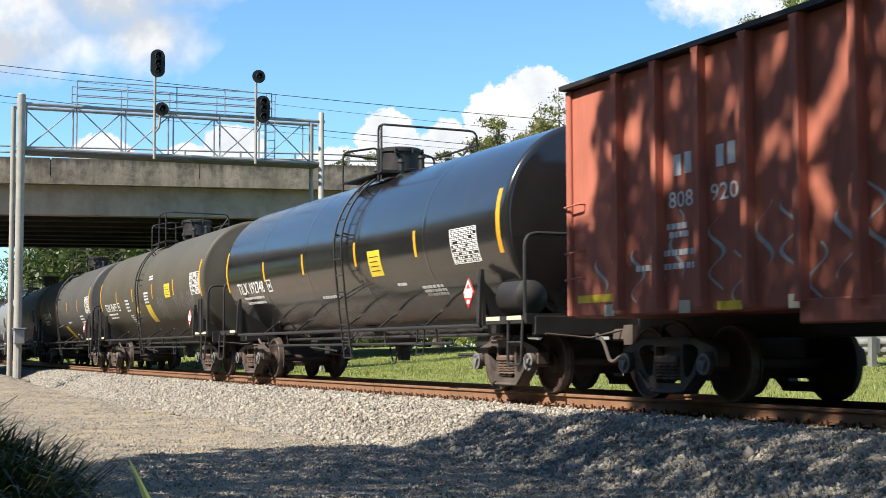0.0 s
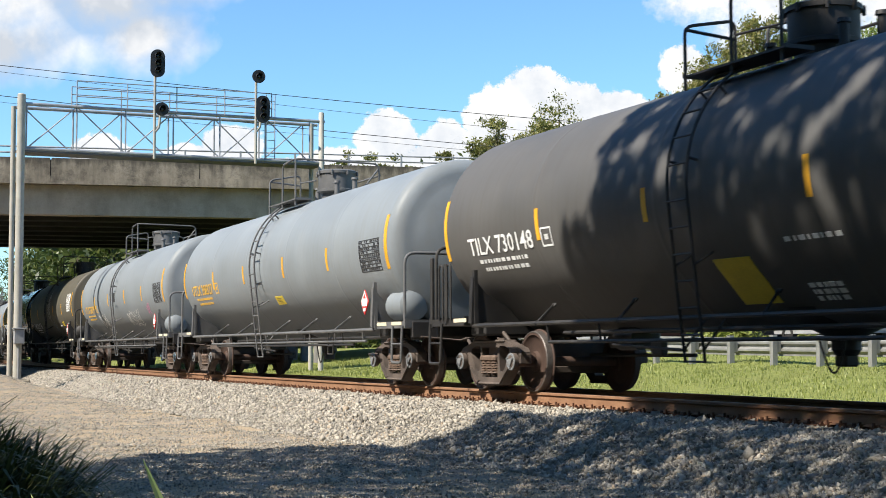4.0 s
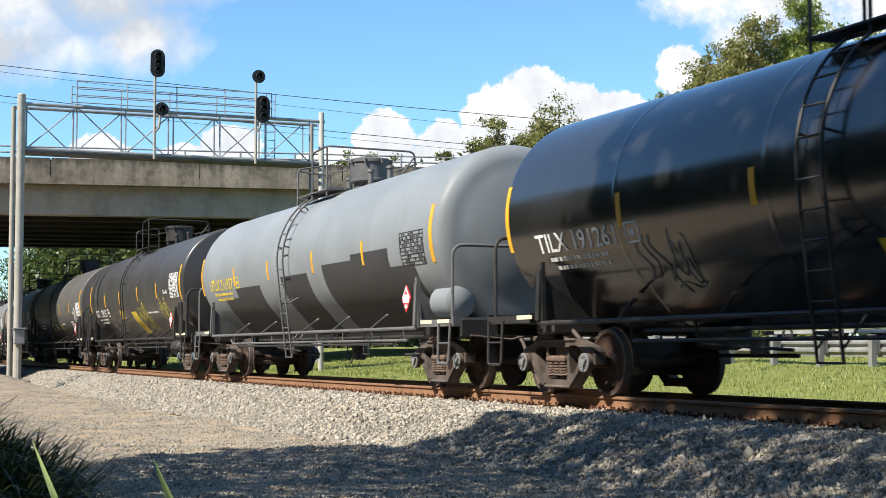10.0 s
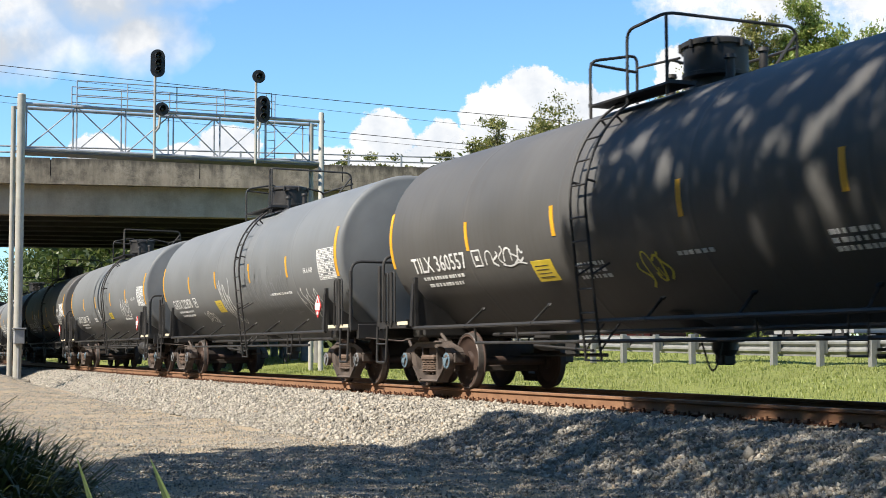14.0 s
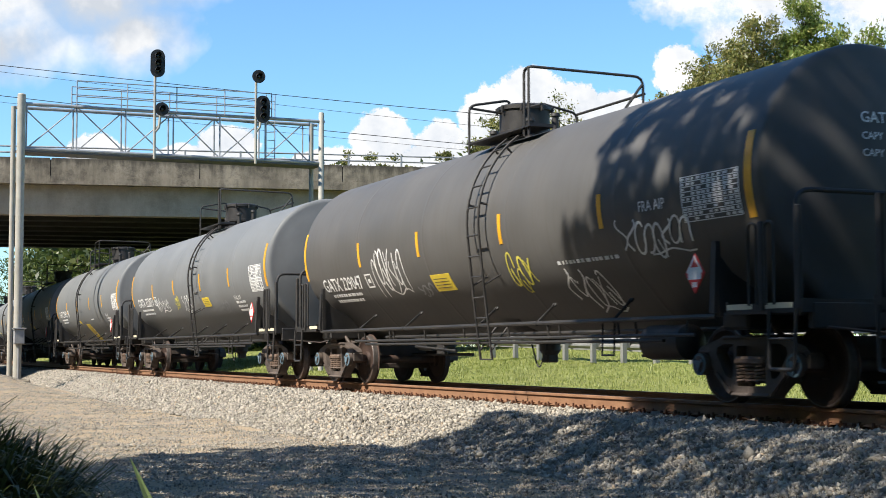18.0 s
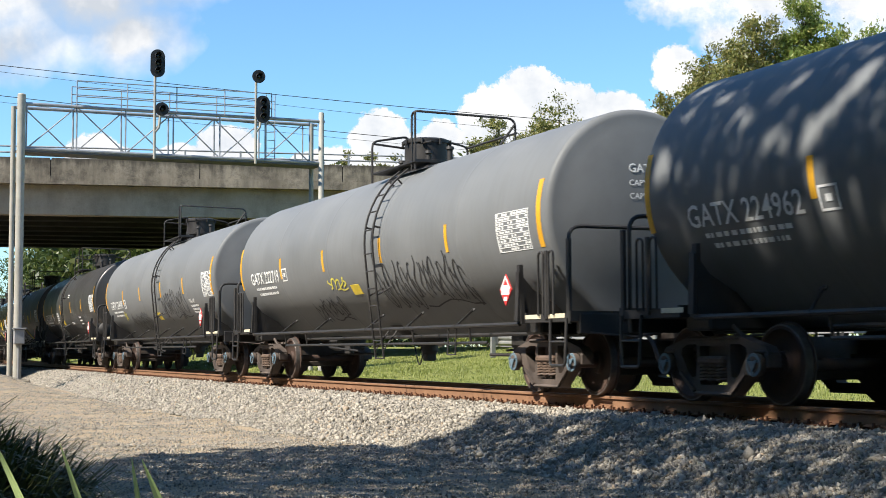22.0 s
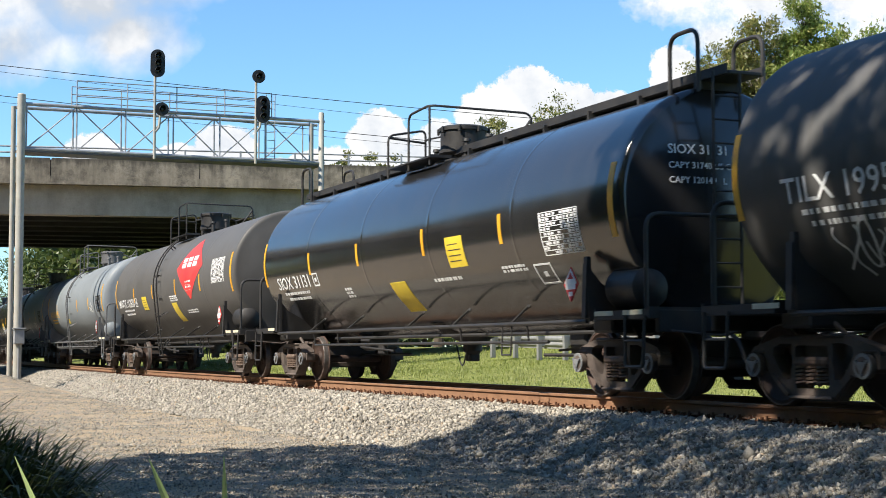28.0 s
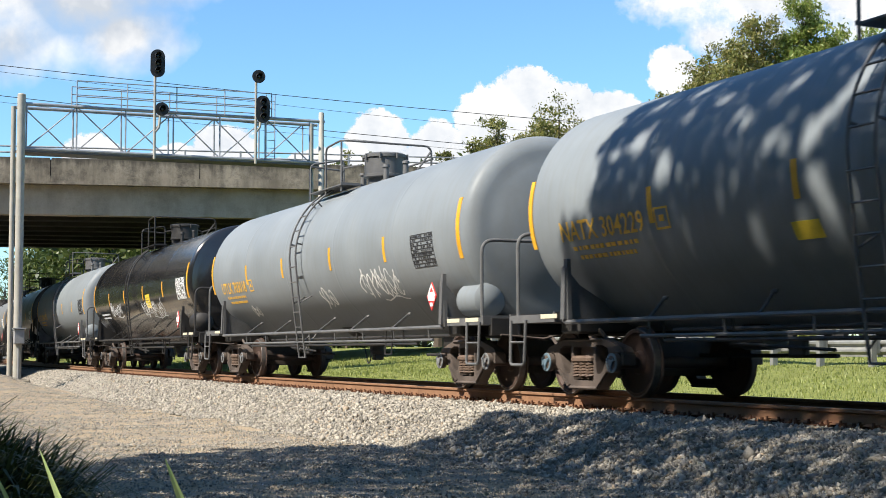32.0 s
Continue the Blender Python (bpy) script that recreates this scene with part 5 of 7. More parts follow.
def bolster_saddle():
    sh = Shape()
    for y in (-1, 1):
        sh.prism([(-0.08, 1.0), (0.08, 1.0), (0.02, 1.85), (-0.06, 1.85)], 1.42 * y - 0.03, 1.42 * y + 0.03)
    pts = [(y, z) for y, z in ((-1.5, 1.04), (1.5, 1.04), (1.47, 1.75), (1.25, 1.5), (0.9, 1.3), (0.45, 1.08), (-0.45, 1.08), (-0.9, 1.3), (-1.25, 1.5), (-1.47, 1.75))]
    n = len(pts)
    sh.add([(-0.05, y, z) for y, z in pts] + [(0.05, y, z) for y, z in pts], [tuple(range(n)), tuple(range(2 * n - 1, n - 1, -1))] + [(i, i + n, (i + 1) % n + n, (i + 1) % n) for i in range(n)])
    return sh


def stub_sill():
    sh = Shape().box((6.9, 0, 0.98), (2.9, 0.46, 0.30), 0.02)
    sh.box((6.9, 0, 0.95), (0.5, 2.6, 0.20), 0.03)
    sh.box((8.3, 0, 0.98), (0.10, 2.7, 0.28), 0.015)
    return sh


def end_platform():
    return Shape().prism([(7.0, 1.01), (8.34, 1.01), (8.34, 1.15), (8.30, 1.15), (8.30, 1.12), (7.04, 1.12), (7.04, 1.15), (7.0, 1.15)], -1.48, 1.48)


def coupler():
    sh = Shape().box((8.55, 0, 0.84), (0.7, 0.16, 0.18), 0.03)
    sh.prism([(8.78, 0.70), (9.02, 0.70), (9.02, 0.98), (8.78, 0.98)], -0.16, 0.10)
    sh.tube(bent([(8.35, -0.35, 0.85), (8.6, -0.38, 0.75), (8.75, -0.36, 0.42), (8.95, -0.30, 0.55)], 0.2), 0.028, 7)
    sh.tube([(8.38, -1.2, 0.86), (8.42, -0.5, 0.80), (8.6, -0.05, 0.92)], 0.018, 6)
    return sh


def end_rail_cross():
    sh = Shape()
    sh.tube(bent([(8.18, -1.42, 1.05), (8.18, -1.42, 2.30), (8.18, 1.42, 2.30), (8.18, 1.42, 1.05)], 0.2), 0.028, 8)
    return sh


def end_posts():
    """Upright grab irons and flat posts at the platform's end."""
    sh = Shape()
    for x in (7.45, 7.75):
        sh.tube(bent([(x, -1.50, 1.1), (x, -1.50, 1.98), (x + 0.14, -1.50, 1.98), (x + 0.14, -1.50, 1.1)], 0.07), 0.018, 6)
    sh.box((7.66, -1.49, 1.52), (0.07, 0.03, 0.95), 0.006)
    sh.box((8.26, -1.46, 1.55), (0.08, 0.05, 1.15), 0.008)
    return sh


def stirrup():
    return Shape().tube(bent([(7.80, -1.5, 1.05), (7.82, -1.52, 0.42), (8.24, -1.52, 0.42), (8.26, -1.5, 1.05)], 0.06), 0.022, 7).tube([(7.81, -1.51, 0.74), (8.25, -1.51, 0.74)], 0.016, 6)


def brake_gear():
    sh = Shape()
    sh.lathe([(-0.06, 0.30), (0.06, 0.30), (0.06, 0.27), (-0.06, 0.27)], 24, "x", (8.36, -0.75, 2.0), close=True)
    sh.box((8.30, -0.75, 1.75), (0.22, 0.34, 0.7), 0.03)
    for i in range(4):
        a = i * math.pi / 2
        sh.tube([(8.36, -0.75, 2.0), (8.36, -0.75 + 0.28 * math.cos(a), 2.0 + 0.28 * math.sin(a))], 0.015, 5)
    return sh


def air_tank(x, z, y=-0.95, r=0.24, half=0.36):
    return Shape().lathe([(x - half - 0.10, 0.03), (x - half - 0.07, r * 0.7), (x - half, r), (x + half, r), (x + half + 0.07, r * 0.7), (x + half + 0.10, 0.03)], 22, "x", (0, y, z))


def under_pipes(low=True):
    sh = Shape()
    sh.tube([(-4.4, -1.40, 0.74), (5.6, -1.40, 0.74)], 0.024, 7)
    sh.tube([(-5.4, -0.6, 0.88), (5.6, -0.6, 0.88)], 0.03, 7)
    for x in (-4.4, -3.0, 2.7, 5.0):
        sh.tube([(x, -1.40, 0.74), (x, -1.43, 1.0)], 0.018, 6)
    return sh


def long_rail():
    """A second pipe low along the side, on hangers."""
    sh = Shape().tube([(-4.9, -1.42, 0.80), (6.3, -1.42, 0.80)], 0.024, 7)
    for i in range(8):
        x = -4.7 + 1.55 * i
        sh.tube([(x, -1.42, 0.80), (x, -1.44, 1.0)], 0.016, 6)
    return sh


def rigging():
    sh = Shape()
    sh.box((-4.6, 0.1, 0.80), (0.5, 0.6, 0.30), 0.04)
    sh.lathe([(-4.2, 0.16), (-3.7, 0.16)], 16, "x", (0, -0.35, 0.78))
    sh.tube([(-4.2, -0.5, 0.70), (-2.4, -0.5, 0.62)], 0.022, 6)
    sh.tube([(-6.0, 0.2, 0.55), (-3.2, 0.2, 0.55)], 0.03, 6)
    sh.box((-3.1, -0.45, 0.66), (0.3, 0.1, 0.22), 0.02)
    return sh


def outlet():
    sh = Shape().lathe([(0.55, 0.12), (0.62, 0.17), (0.72, 0.17), (0.72, 0.24), (0.78, 0.24), (0.92, 0.52), (1.1, 0.75)], 20, "z", (0.1, 0, 0))
    pts = []
    for i in range(12):
        t = i / 11
        pts.append((0.35 - 0.45 * t, -0.22, 0.72 - 0.42 * math.sin(math.pi * t) * (1 - 0.3 * t)))
    sh.tube(pts, 0.014, 5)
    sh.box((0.1, 0, 0.50), (0.2, 0.2, 0.14), 0.02)
    return sh


def catch_step():
    sh = Shape()
    for x in (4.2, 4.5):
        sh.tube([(x, -1.42, 1.0), (x, -1.44, 0.56)], 0.014, 6)
    for z in (0.56, 0.72):
        sh.tube([(4.2, -1.44, z), (4.5, -1.44, z)], 0.014, 6)
    return sh


def diamond(parent, x, z, y=-1.5):
    sh = Shape()
    o = [(x - 0.19, z), (x, z - 0.23), (x + 0.19, z), (x, z + 0.23)]
    sh.prism(o, y, y + 0.02)
    p = part("placard", shared("placard_%d_%d" % (x * 100, z * 100), M_RED, lambda: sh, 0), parent, "red and white diamond hazard placard")
    w = Shape().prism([(x - 0.13, z - 0.07), (x + 0.13, z - 0.07), (x + 0.13, z + 0.07), (x - 0.13, z + 0.07)], y - 0.004, y)
    w.prism([(x - 0.16, z + 0.02), (x - 0.14, z), (x, z + 0.165), (x + 0.14, z), (x + 0.16, z + 0.02), (x, z + 0.21)], y - 0.004, y)
    w.prism([(x - 0.05, z - 0.16), (x + 0.05, z - 0.16), (x + 0.05, z - 0.10), (x - 0.05, z - 0.10)], y - 0.004, y)
    part("placard_face", shared("placard_face_%d_%d" % (x * 100, z * 100), M_WHITE, lambda: w, 0), parent)


TURNING = []
CARS = []
STRIPES = [(-7.68, -20, 17, 0.10), (-4.62, -15, 2, 0.10), (-1.84, -14, 2, 0.10), (1.28, -14, 3, 0.10), (4.20, -14, 3, 0.10), (7.40, -19, 18, 0.13)]


def tank_car(spec):
    """One tank car; its floor is the rail top and its nose points the way it goes."""
    rnd = random.Random(spec["seed"])
    paint, frame_mat = spec["paint"], spec.get("frame", M_BLACK)
    car = thing("tank_car", spec["label"], "tank car", "tank cars of the train")
    tank = part("tank", shared("tank", paint, shell, 50) if not spec.get("light") else shared("round_tank", paint, lambda: shell("round"), 50), car)
    for x, a0, a1, w in spec.get("stripes", STRIPES):
        part("reflective_stripe", shared("stripe_%d_%d_%d" % (x * 100, a0, a1), M_YELLOW, lambda: decal(Shape(), x, x + w, a0, a1), 60), tank, "yellow reflective stripe")
    for item in spec.get("marks", ()):
        kind, mat, x0, x1, a0, a1 = item[:6]
        extra = item[6] if len(item) > 6 else None
        sh = Shape()
        name, words = "stencil", ""
        if kind == "text":
            lettering(sh, extra, x0, a0, math.radians(a1 - a0) * R_TANK, width=x1 - x0)
            name = "car_number"
        elif kind == "blocks":
            k = extra
            w = (x1 - x0) / k
            for i in range(k):
                decal(sh, x0 + i * w, x0 + i * w + w * 0.72, a0, a1, 0.006)
            name = "owner_mark"
        elif kind == "bars":
            bars(sh, x0, x1, a0, a1, extra, rnd)
        elif kind == "panel":
            grid_panel(sh, x0, x1, a0, a1, rnd)
            name, words = "inspection_panel", "white stencilled inspection table"
        elif kind == "frame":
            t = 0.022
            decal(sh, x0, x1, a0, a0 + 1, 0.005), decal(sh, x0, x1, a1 - 1, a1, 0.005), decal(sh, x0, x0 + t, a0, a1, 0.005), decal(sh, x1 - t, x1, a0, a1, 0.005), decal(sh, (x0 + x1) / 2 - 0.05, (x0 + x1) / 2 + 0.05, (a0 + a1) / 2 - 1.5, (a0 + a1) / 2 + 1.5, 0.005)
        elif kind == "label":
            decal(sh, x0, x1, a0, a1, 0.007, extra or 0.0)
            name, words = "label", "yellow label"
        elif kind == "patch":
            decal(sh, x0, x1, a0, a1, 0.004, extra or 0.0)
            name, words = "overpaint", "dark overpainted patch"
        elif kind == "spray":
            scribble(sh, x0, x1, a0, a1, extra, 0.036, max(4, int((x1 - x0) / 0.18)))
            name, words = "graffiti", "sprayed graffiti scrawl"
        elif kind == "diamond":
            cx, ca, n = (x0 + x1) / 2, (a0 + a1) / 2, 12
            vs, fs = [], []
            for i in range(n + 1):
                a = a0 + (a1 - a0) * i / n
                w = (x1 - x0) / 2 * (1 - abs(2 * i / n - 1)) + 0.003
                for j in range(3):
                    vs.append(wrap(cx - w + w * j, a, 0.006))
            for i in range(n):
                for j in range(2):
                    fs.append((3 * i + j, 3 * i + j + 1, 3 * i + j + 4, 3 * i + j + 3))
            sh.add(vs, fs)
            name, words = "emblem", "large red diamond emblem"
        mark = part(name, mesh_of(name, sh, mat, 60), tank, words)
        if name == "stencil":
            tagged(mark, "small stencilled lines", kind="stuff")
        if name == "label" and x1 - x0 > 0.45 and a1 - a0 < 21:
            print_rows, m = Shape(), (extra or 0.0)
            for i in range(4):
                f = 0.2 + 0.18 * i
                a = a0 + (a1 - a0) * f
                decal(print_rows, x0 + 0.08 + m * f, x1 - 0.08 - 0.10 * rnd.random() + m * f, a, a + (a1 - a0) * 0.03, 0.009)
            part("label_print", mesh_of("label_print", print_rows, M_PATCH, 60), mark, "dark printed lines")
    if spec.get("end_text"):
        sh = Shape()
        for k, (line, size) in enumerate(spec["end_text"]):
            lettering(sh, line, 0, 0, size * 0.85, Matrix.Translation((spec.get("end_at", -0.28), (3.25 if spec.get("light") else 3.12) - 0.19 * k, 0)))
        end = HALF - 0.12
        rise, reach = (0.337, 1.16) if spec.get("light") else (0.275, 1.38)
        sh.v = [(end + rise - 0.17 * (math.hypot(u, v - Z_TANK) / reach) ** 2, u, v) for u, v, w in sh.v]
        tagged(part("end_stencil", mesh_of("end_stencil", sh, spec.get("end_ink", W), 0), tank), "%s stencilled number on the tank end" % ("faded yellow" if "end_ink" in spec else "white"), kind="stuff")
    climb, dome_x = spec.get("climb", -0.6), spec.get("dome_x", 0.5)
    if not spec.get("walkway"):
        part("ladder", shared("ladder", frame_mat, ladder), car, at=Matrix.Translation((climb, 0, 0)))
    x0, xr, x1 = (-1.45, 0.45, 0.60) if spec.get("fore") else (-0.72, 0.20, 1.15)
    kind = "fore" if spec.get("fore") else "rear"
    deck = shared("top_platform_" + kind, frame_mat, lambda: top_platform(x0 - 0.05, x1 + 0.1))
    part("top_platform", deck, car, "steel step plate beside the manway", at=Matrix.Translation((climb, 0, 0)))
    part("top_platform", deck, car, at=Matrix.Translation((climb, 1.61, 0)))
    part("platform_rail", shared("platform_rail_" + kind, frame_mat, lambda: top_rails(x0, xr, x1)), car, "bent pipe handrail", at=Matrix.Translation((climb, 0, 0)))
    part("manway", shared("manway", spec.get("dome", frame_mat), manway), car, "round bolted manway dome", at=Matrix.Translation((dome_x, 0, 0)))
    for x, y, z in ((0.62, -0.22, 0.0), (0.88, 0.1, 0.06), (-0.75, -0.2, -0.02), (-1.0, 0.25, 0.0)):
        part("valve", shared("valve", frame_mat, valve), car, at=Matrix.Translation((dome_x + x, y, z)))
    part("side_pipe", shared("side_pipe", frame_mat, side_pipe), car, "long pipe along the side")
    for x in (-4.6, -2.4, 0.6, 2.5, 4.6):
        part("strut", shared("strut", frame_mat, strut), car, at=Matrix.Translation((x - 0.1, 0, 0)))
    for g in (0.0, math.pi):
        turn = Matrix.Rotation(g, 4, "Z")
        part("stub_sill", shared("stub_sill", M_BLACK, stub_sill), car, at=turn)
        part("end_platform", shared("end_platform", frame_mat, end_platform), car, at=turn)
        part("coupler", shared("coupler", M_TRUCK, coupler), car, at=turn)
        part("end_rail", shared("end_rail_cross", frame_mat, end_rail_cross), car, at=turn)
        part("saddle", shared("bolster_saddle", frame_mat, bolster_saddle), car, at=turn @ Matrix.Translation((BOLSTER - 0.15, 0, 0)))
        for f in (False, True):
            part("stirrup", shared("stirrup_f" if f else "stirrup", frame_mat, lambda: flip(stirrup()) if f else stirrup()), car, at=turn)
            if spec.get("posts", True):
                part("grab_iron", shared("end_posts_f" if f else "end_posts", M_BLACK, lambda: flip(end_posts()) if f else end_posts()), car, at=turn)
    for x in (7.25, 7.95, -7.15):
        part("sill_tape", shared("sill_tape", M_CREAM, lambda: Shape().box((0, -1.484, 1.09), (0.46, 0.006, 0.06))), car, "pale reflective tape strip", at=Matrix.Translation((x, 0, 0)))
    part("brake_wheel", shared("brake_gear", M_BLACK, brake_gear), car, "brake wheel and housing", at=Matrix.Rotation(math.pi, 4, "Z"))
    rear = spec.get("reservoir", None if spec.get("posts", True) else "platform")
    if rear:
        part("air_reservoir", shared("air_reservoir_" + rear, paint if spec.get("light") else M_BLACK, (lambda: air_tank(7.35, 1.42, -1.05, 0.27, 0.34)) if rear == "platform" else (lambda: air_tank(5.0, 0.72, -0.9, 0.22, 0.42))), car, "round air reservoir")
    part("brake_pipe", shared("brake_pipe", M_BLACK, under_pipes), car)
    if spec.get("low_rail"):
        part("low_rail", shared("long_rail", frame_mat, long_rail), car)
    part("brake_rigging", shared("rigging", M_BLACK, rigging), car)
    part("brake_rigging", shared("rigging", M_BLACK, rigging), car, at=Matrix.Rotation(math.pi, 4, "Z"))
    part("outlet_valve", shared("outlet", M_BLACK, outlet), car, "bottom outlet valve with hanging chain")
    part("step", shared("catch_step", M_BLACK, catch_step), car)
    diamond(car, 6.42, 1.50)
    if spec.get("walkway"):
        wk = Shape().box((0, 0, 4.12), (16.6, 0.5, 0.05), 0.01)
        for y in (-0.28, 0.28):
            wk.box((0, y, 4.16), (16.6, 0.03, 0.12))
        for i in range(12):
            wk.box((-7.7 + 1.4 * i, 0, 4.06), (0.05, 0.7, 0.14))
        part("roof_walkway", mesh_of("roof_walkway", wk, M_BLACK), car, "running board along the top")
        hoop = Shape()
        hoop.tube(bent([(8.0, 0, 3.9), (8.0, 0, 4.72), (7.35, 0, 4.72), (7.35, 0, 3.95)], 0.2), 0.03, 8)
        hoop = mesh_of("end_hoop", hoop, M_BLACK)
        for y in (-0.5, 0.5):
            for g in (-15.35, 0.0):
                part("end_hoop", hoop, car, at=Matrix.Translation((g, y, 0)))
        lad = Shape()
        for dy in (-0.2, 0.2):
            lad.tube([(8.30, dy - 0.3, 1.2), (8.32, dy - 0.3, 4.1)], 0.022, 6)
        for i in range(9):
            lad.tube([(8.31, -0.5, 1.4 + 0.3 * i), (8.31, -0.1, 1.4 + 0.3 * i)], 0.014, 6)
        part("end_ladder", mesh_of("end_ladder", lad, M_BLACK), car)
    caps = spec.get("caps", M_CAPGREY)
    for x in (-BOLSTER, BOLSTER):
        for w in truck(car, x, caps):
            TURNING.append((w, spec["start"]))
    CARS.append((car, spec["start"] + BOLSTER))
    return car


def flip(sh):
    sh.v = [(x, -y, z) for x, y, z in sh.v]
    sh.f = [tuple(reversed(f)) for f in sh.f]
    return sh

P_GLOSS = tank_paint("gloss_black_tank_paint", (0.0167, 0.0167, 0.0175), 0.18, (0.0456, 0.0418, 0.038), 0.3, 0.6)
P_BLACK = tank_paint("worn_black_tank_paint", (0.0441, 0.0433, 0.0426), 0.38, (0.0532, 0.0456, 0.038), 0.35, 0.1)
P_DARK = tank_paint("faded_charcoal_tank_paint", (0.0942, 0.092, 0.0889), 0.48, (0.0684, 0.0593, 0.0494), 0.4)
P_OLIVE = tank_paint("faded_olive_black_tank_paint", (0.0942, 0.0874, 0.0684), 0.5, (0.076, 0.0608, 0.0418), 0.45)
P_GREY = tank_paint("faded_mid_grey_tank_paint", (0.162, 0.170, 0.175), 0.5, (0.0912, 0.0836, 0.076), 0.2)
P_PALE = tank_paint("pale_grey_tank_paint", (0.202, 0.226, 0.243), 0.45, (0.152, 0.137, 0.114), 0.3)
P_BOX = tank_paint("oxide_red_car_paint", (0.44, 0.148, 0.10), 0.6, (0.23, 0.075, 0.049), 0.5)

W, Y, O, G = M_WHITE, M_LABEL, M_ORANGE, M_SPRAYG
LIGHT = dict(light=True, frame=M_FRAME, posts=False, low_rail=True)


def spec(start, paint, label, text, mid, marks=(), panel=(6.1, 7.15, -19, 3), ink=W, **more):
    """mid: degrees of the number's middle. A number that starts with a blank takes the commonest owner's code."""
    rows = [("panel", W if not more.get("light") else M_SPRAYK, *panel)]
    if text.startswith(" "):
        text = "GATX" + text
        rows += [("text", ink, -6.85, -4.75, mid - 5.0, mid + 5.4, text)]
    elif text:
        rows += [("text", ink, *more.pop("span", (-6.85, -4.75)), mid - 5.0, mid + 5.4, text)]
    rows += [("bars", ink, -6.6, -5.0, mid - 10.5, mid - 8.0, 1), ("bars", ink, -6.5, -5.1, mid - 15.5, mid - 13.0, 1), ("frame", ink, -4.5, -4.2, mid - 5.5, mid + 5)]
    d = dict(seed=100 + int(-start), start=start, paint=paint, label=label, marks=rows + list(marks))
    if not more.get("light") and text:
        d["end_text"] = [(text, 0.15), ("CAPY", 0.10), ("CAPY", 0.10)] if not text.startswith(" ") else [(text.strip(), 0.15), ("CAPY", 0.10), ("CAPY", 0.10)]
    elif ink == O:
        d["end_text"], d["end_ink"] = [(text, 0.125)], O
    d.update(more)
    return d


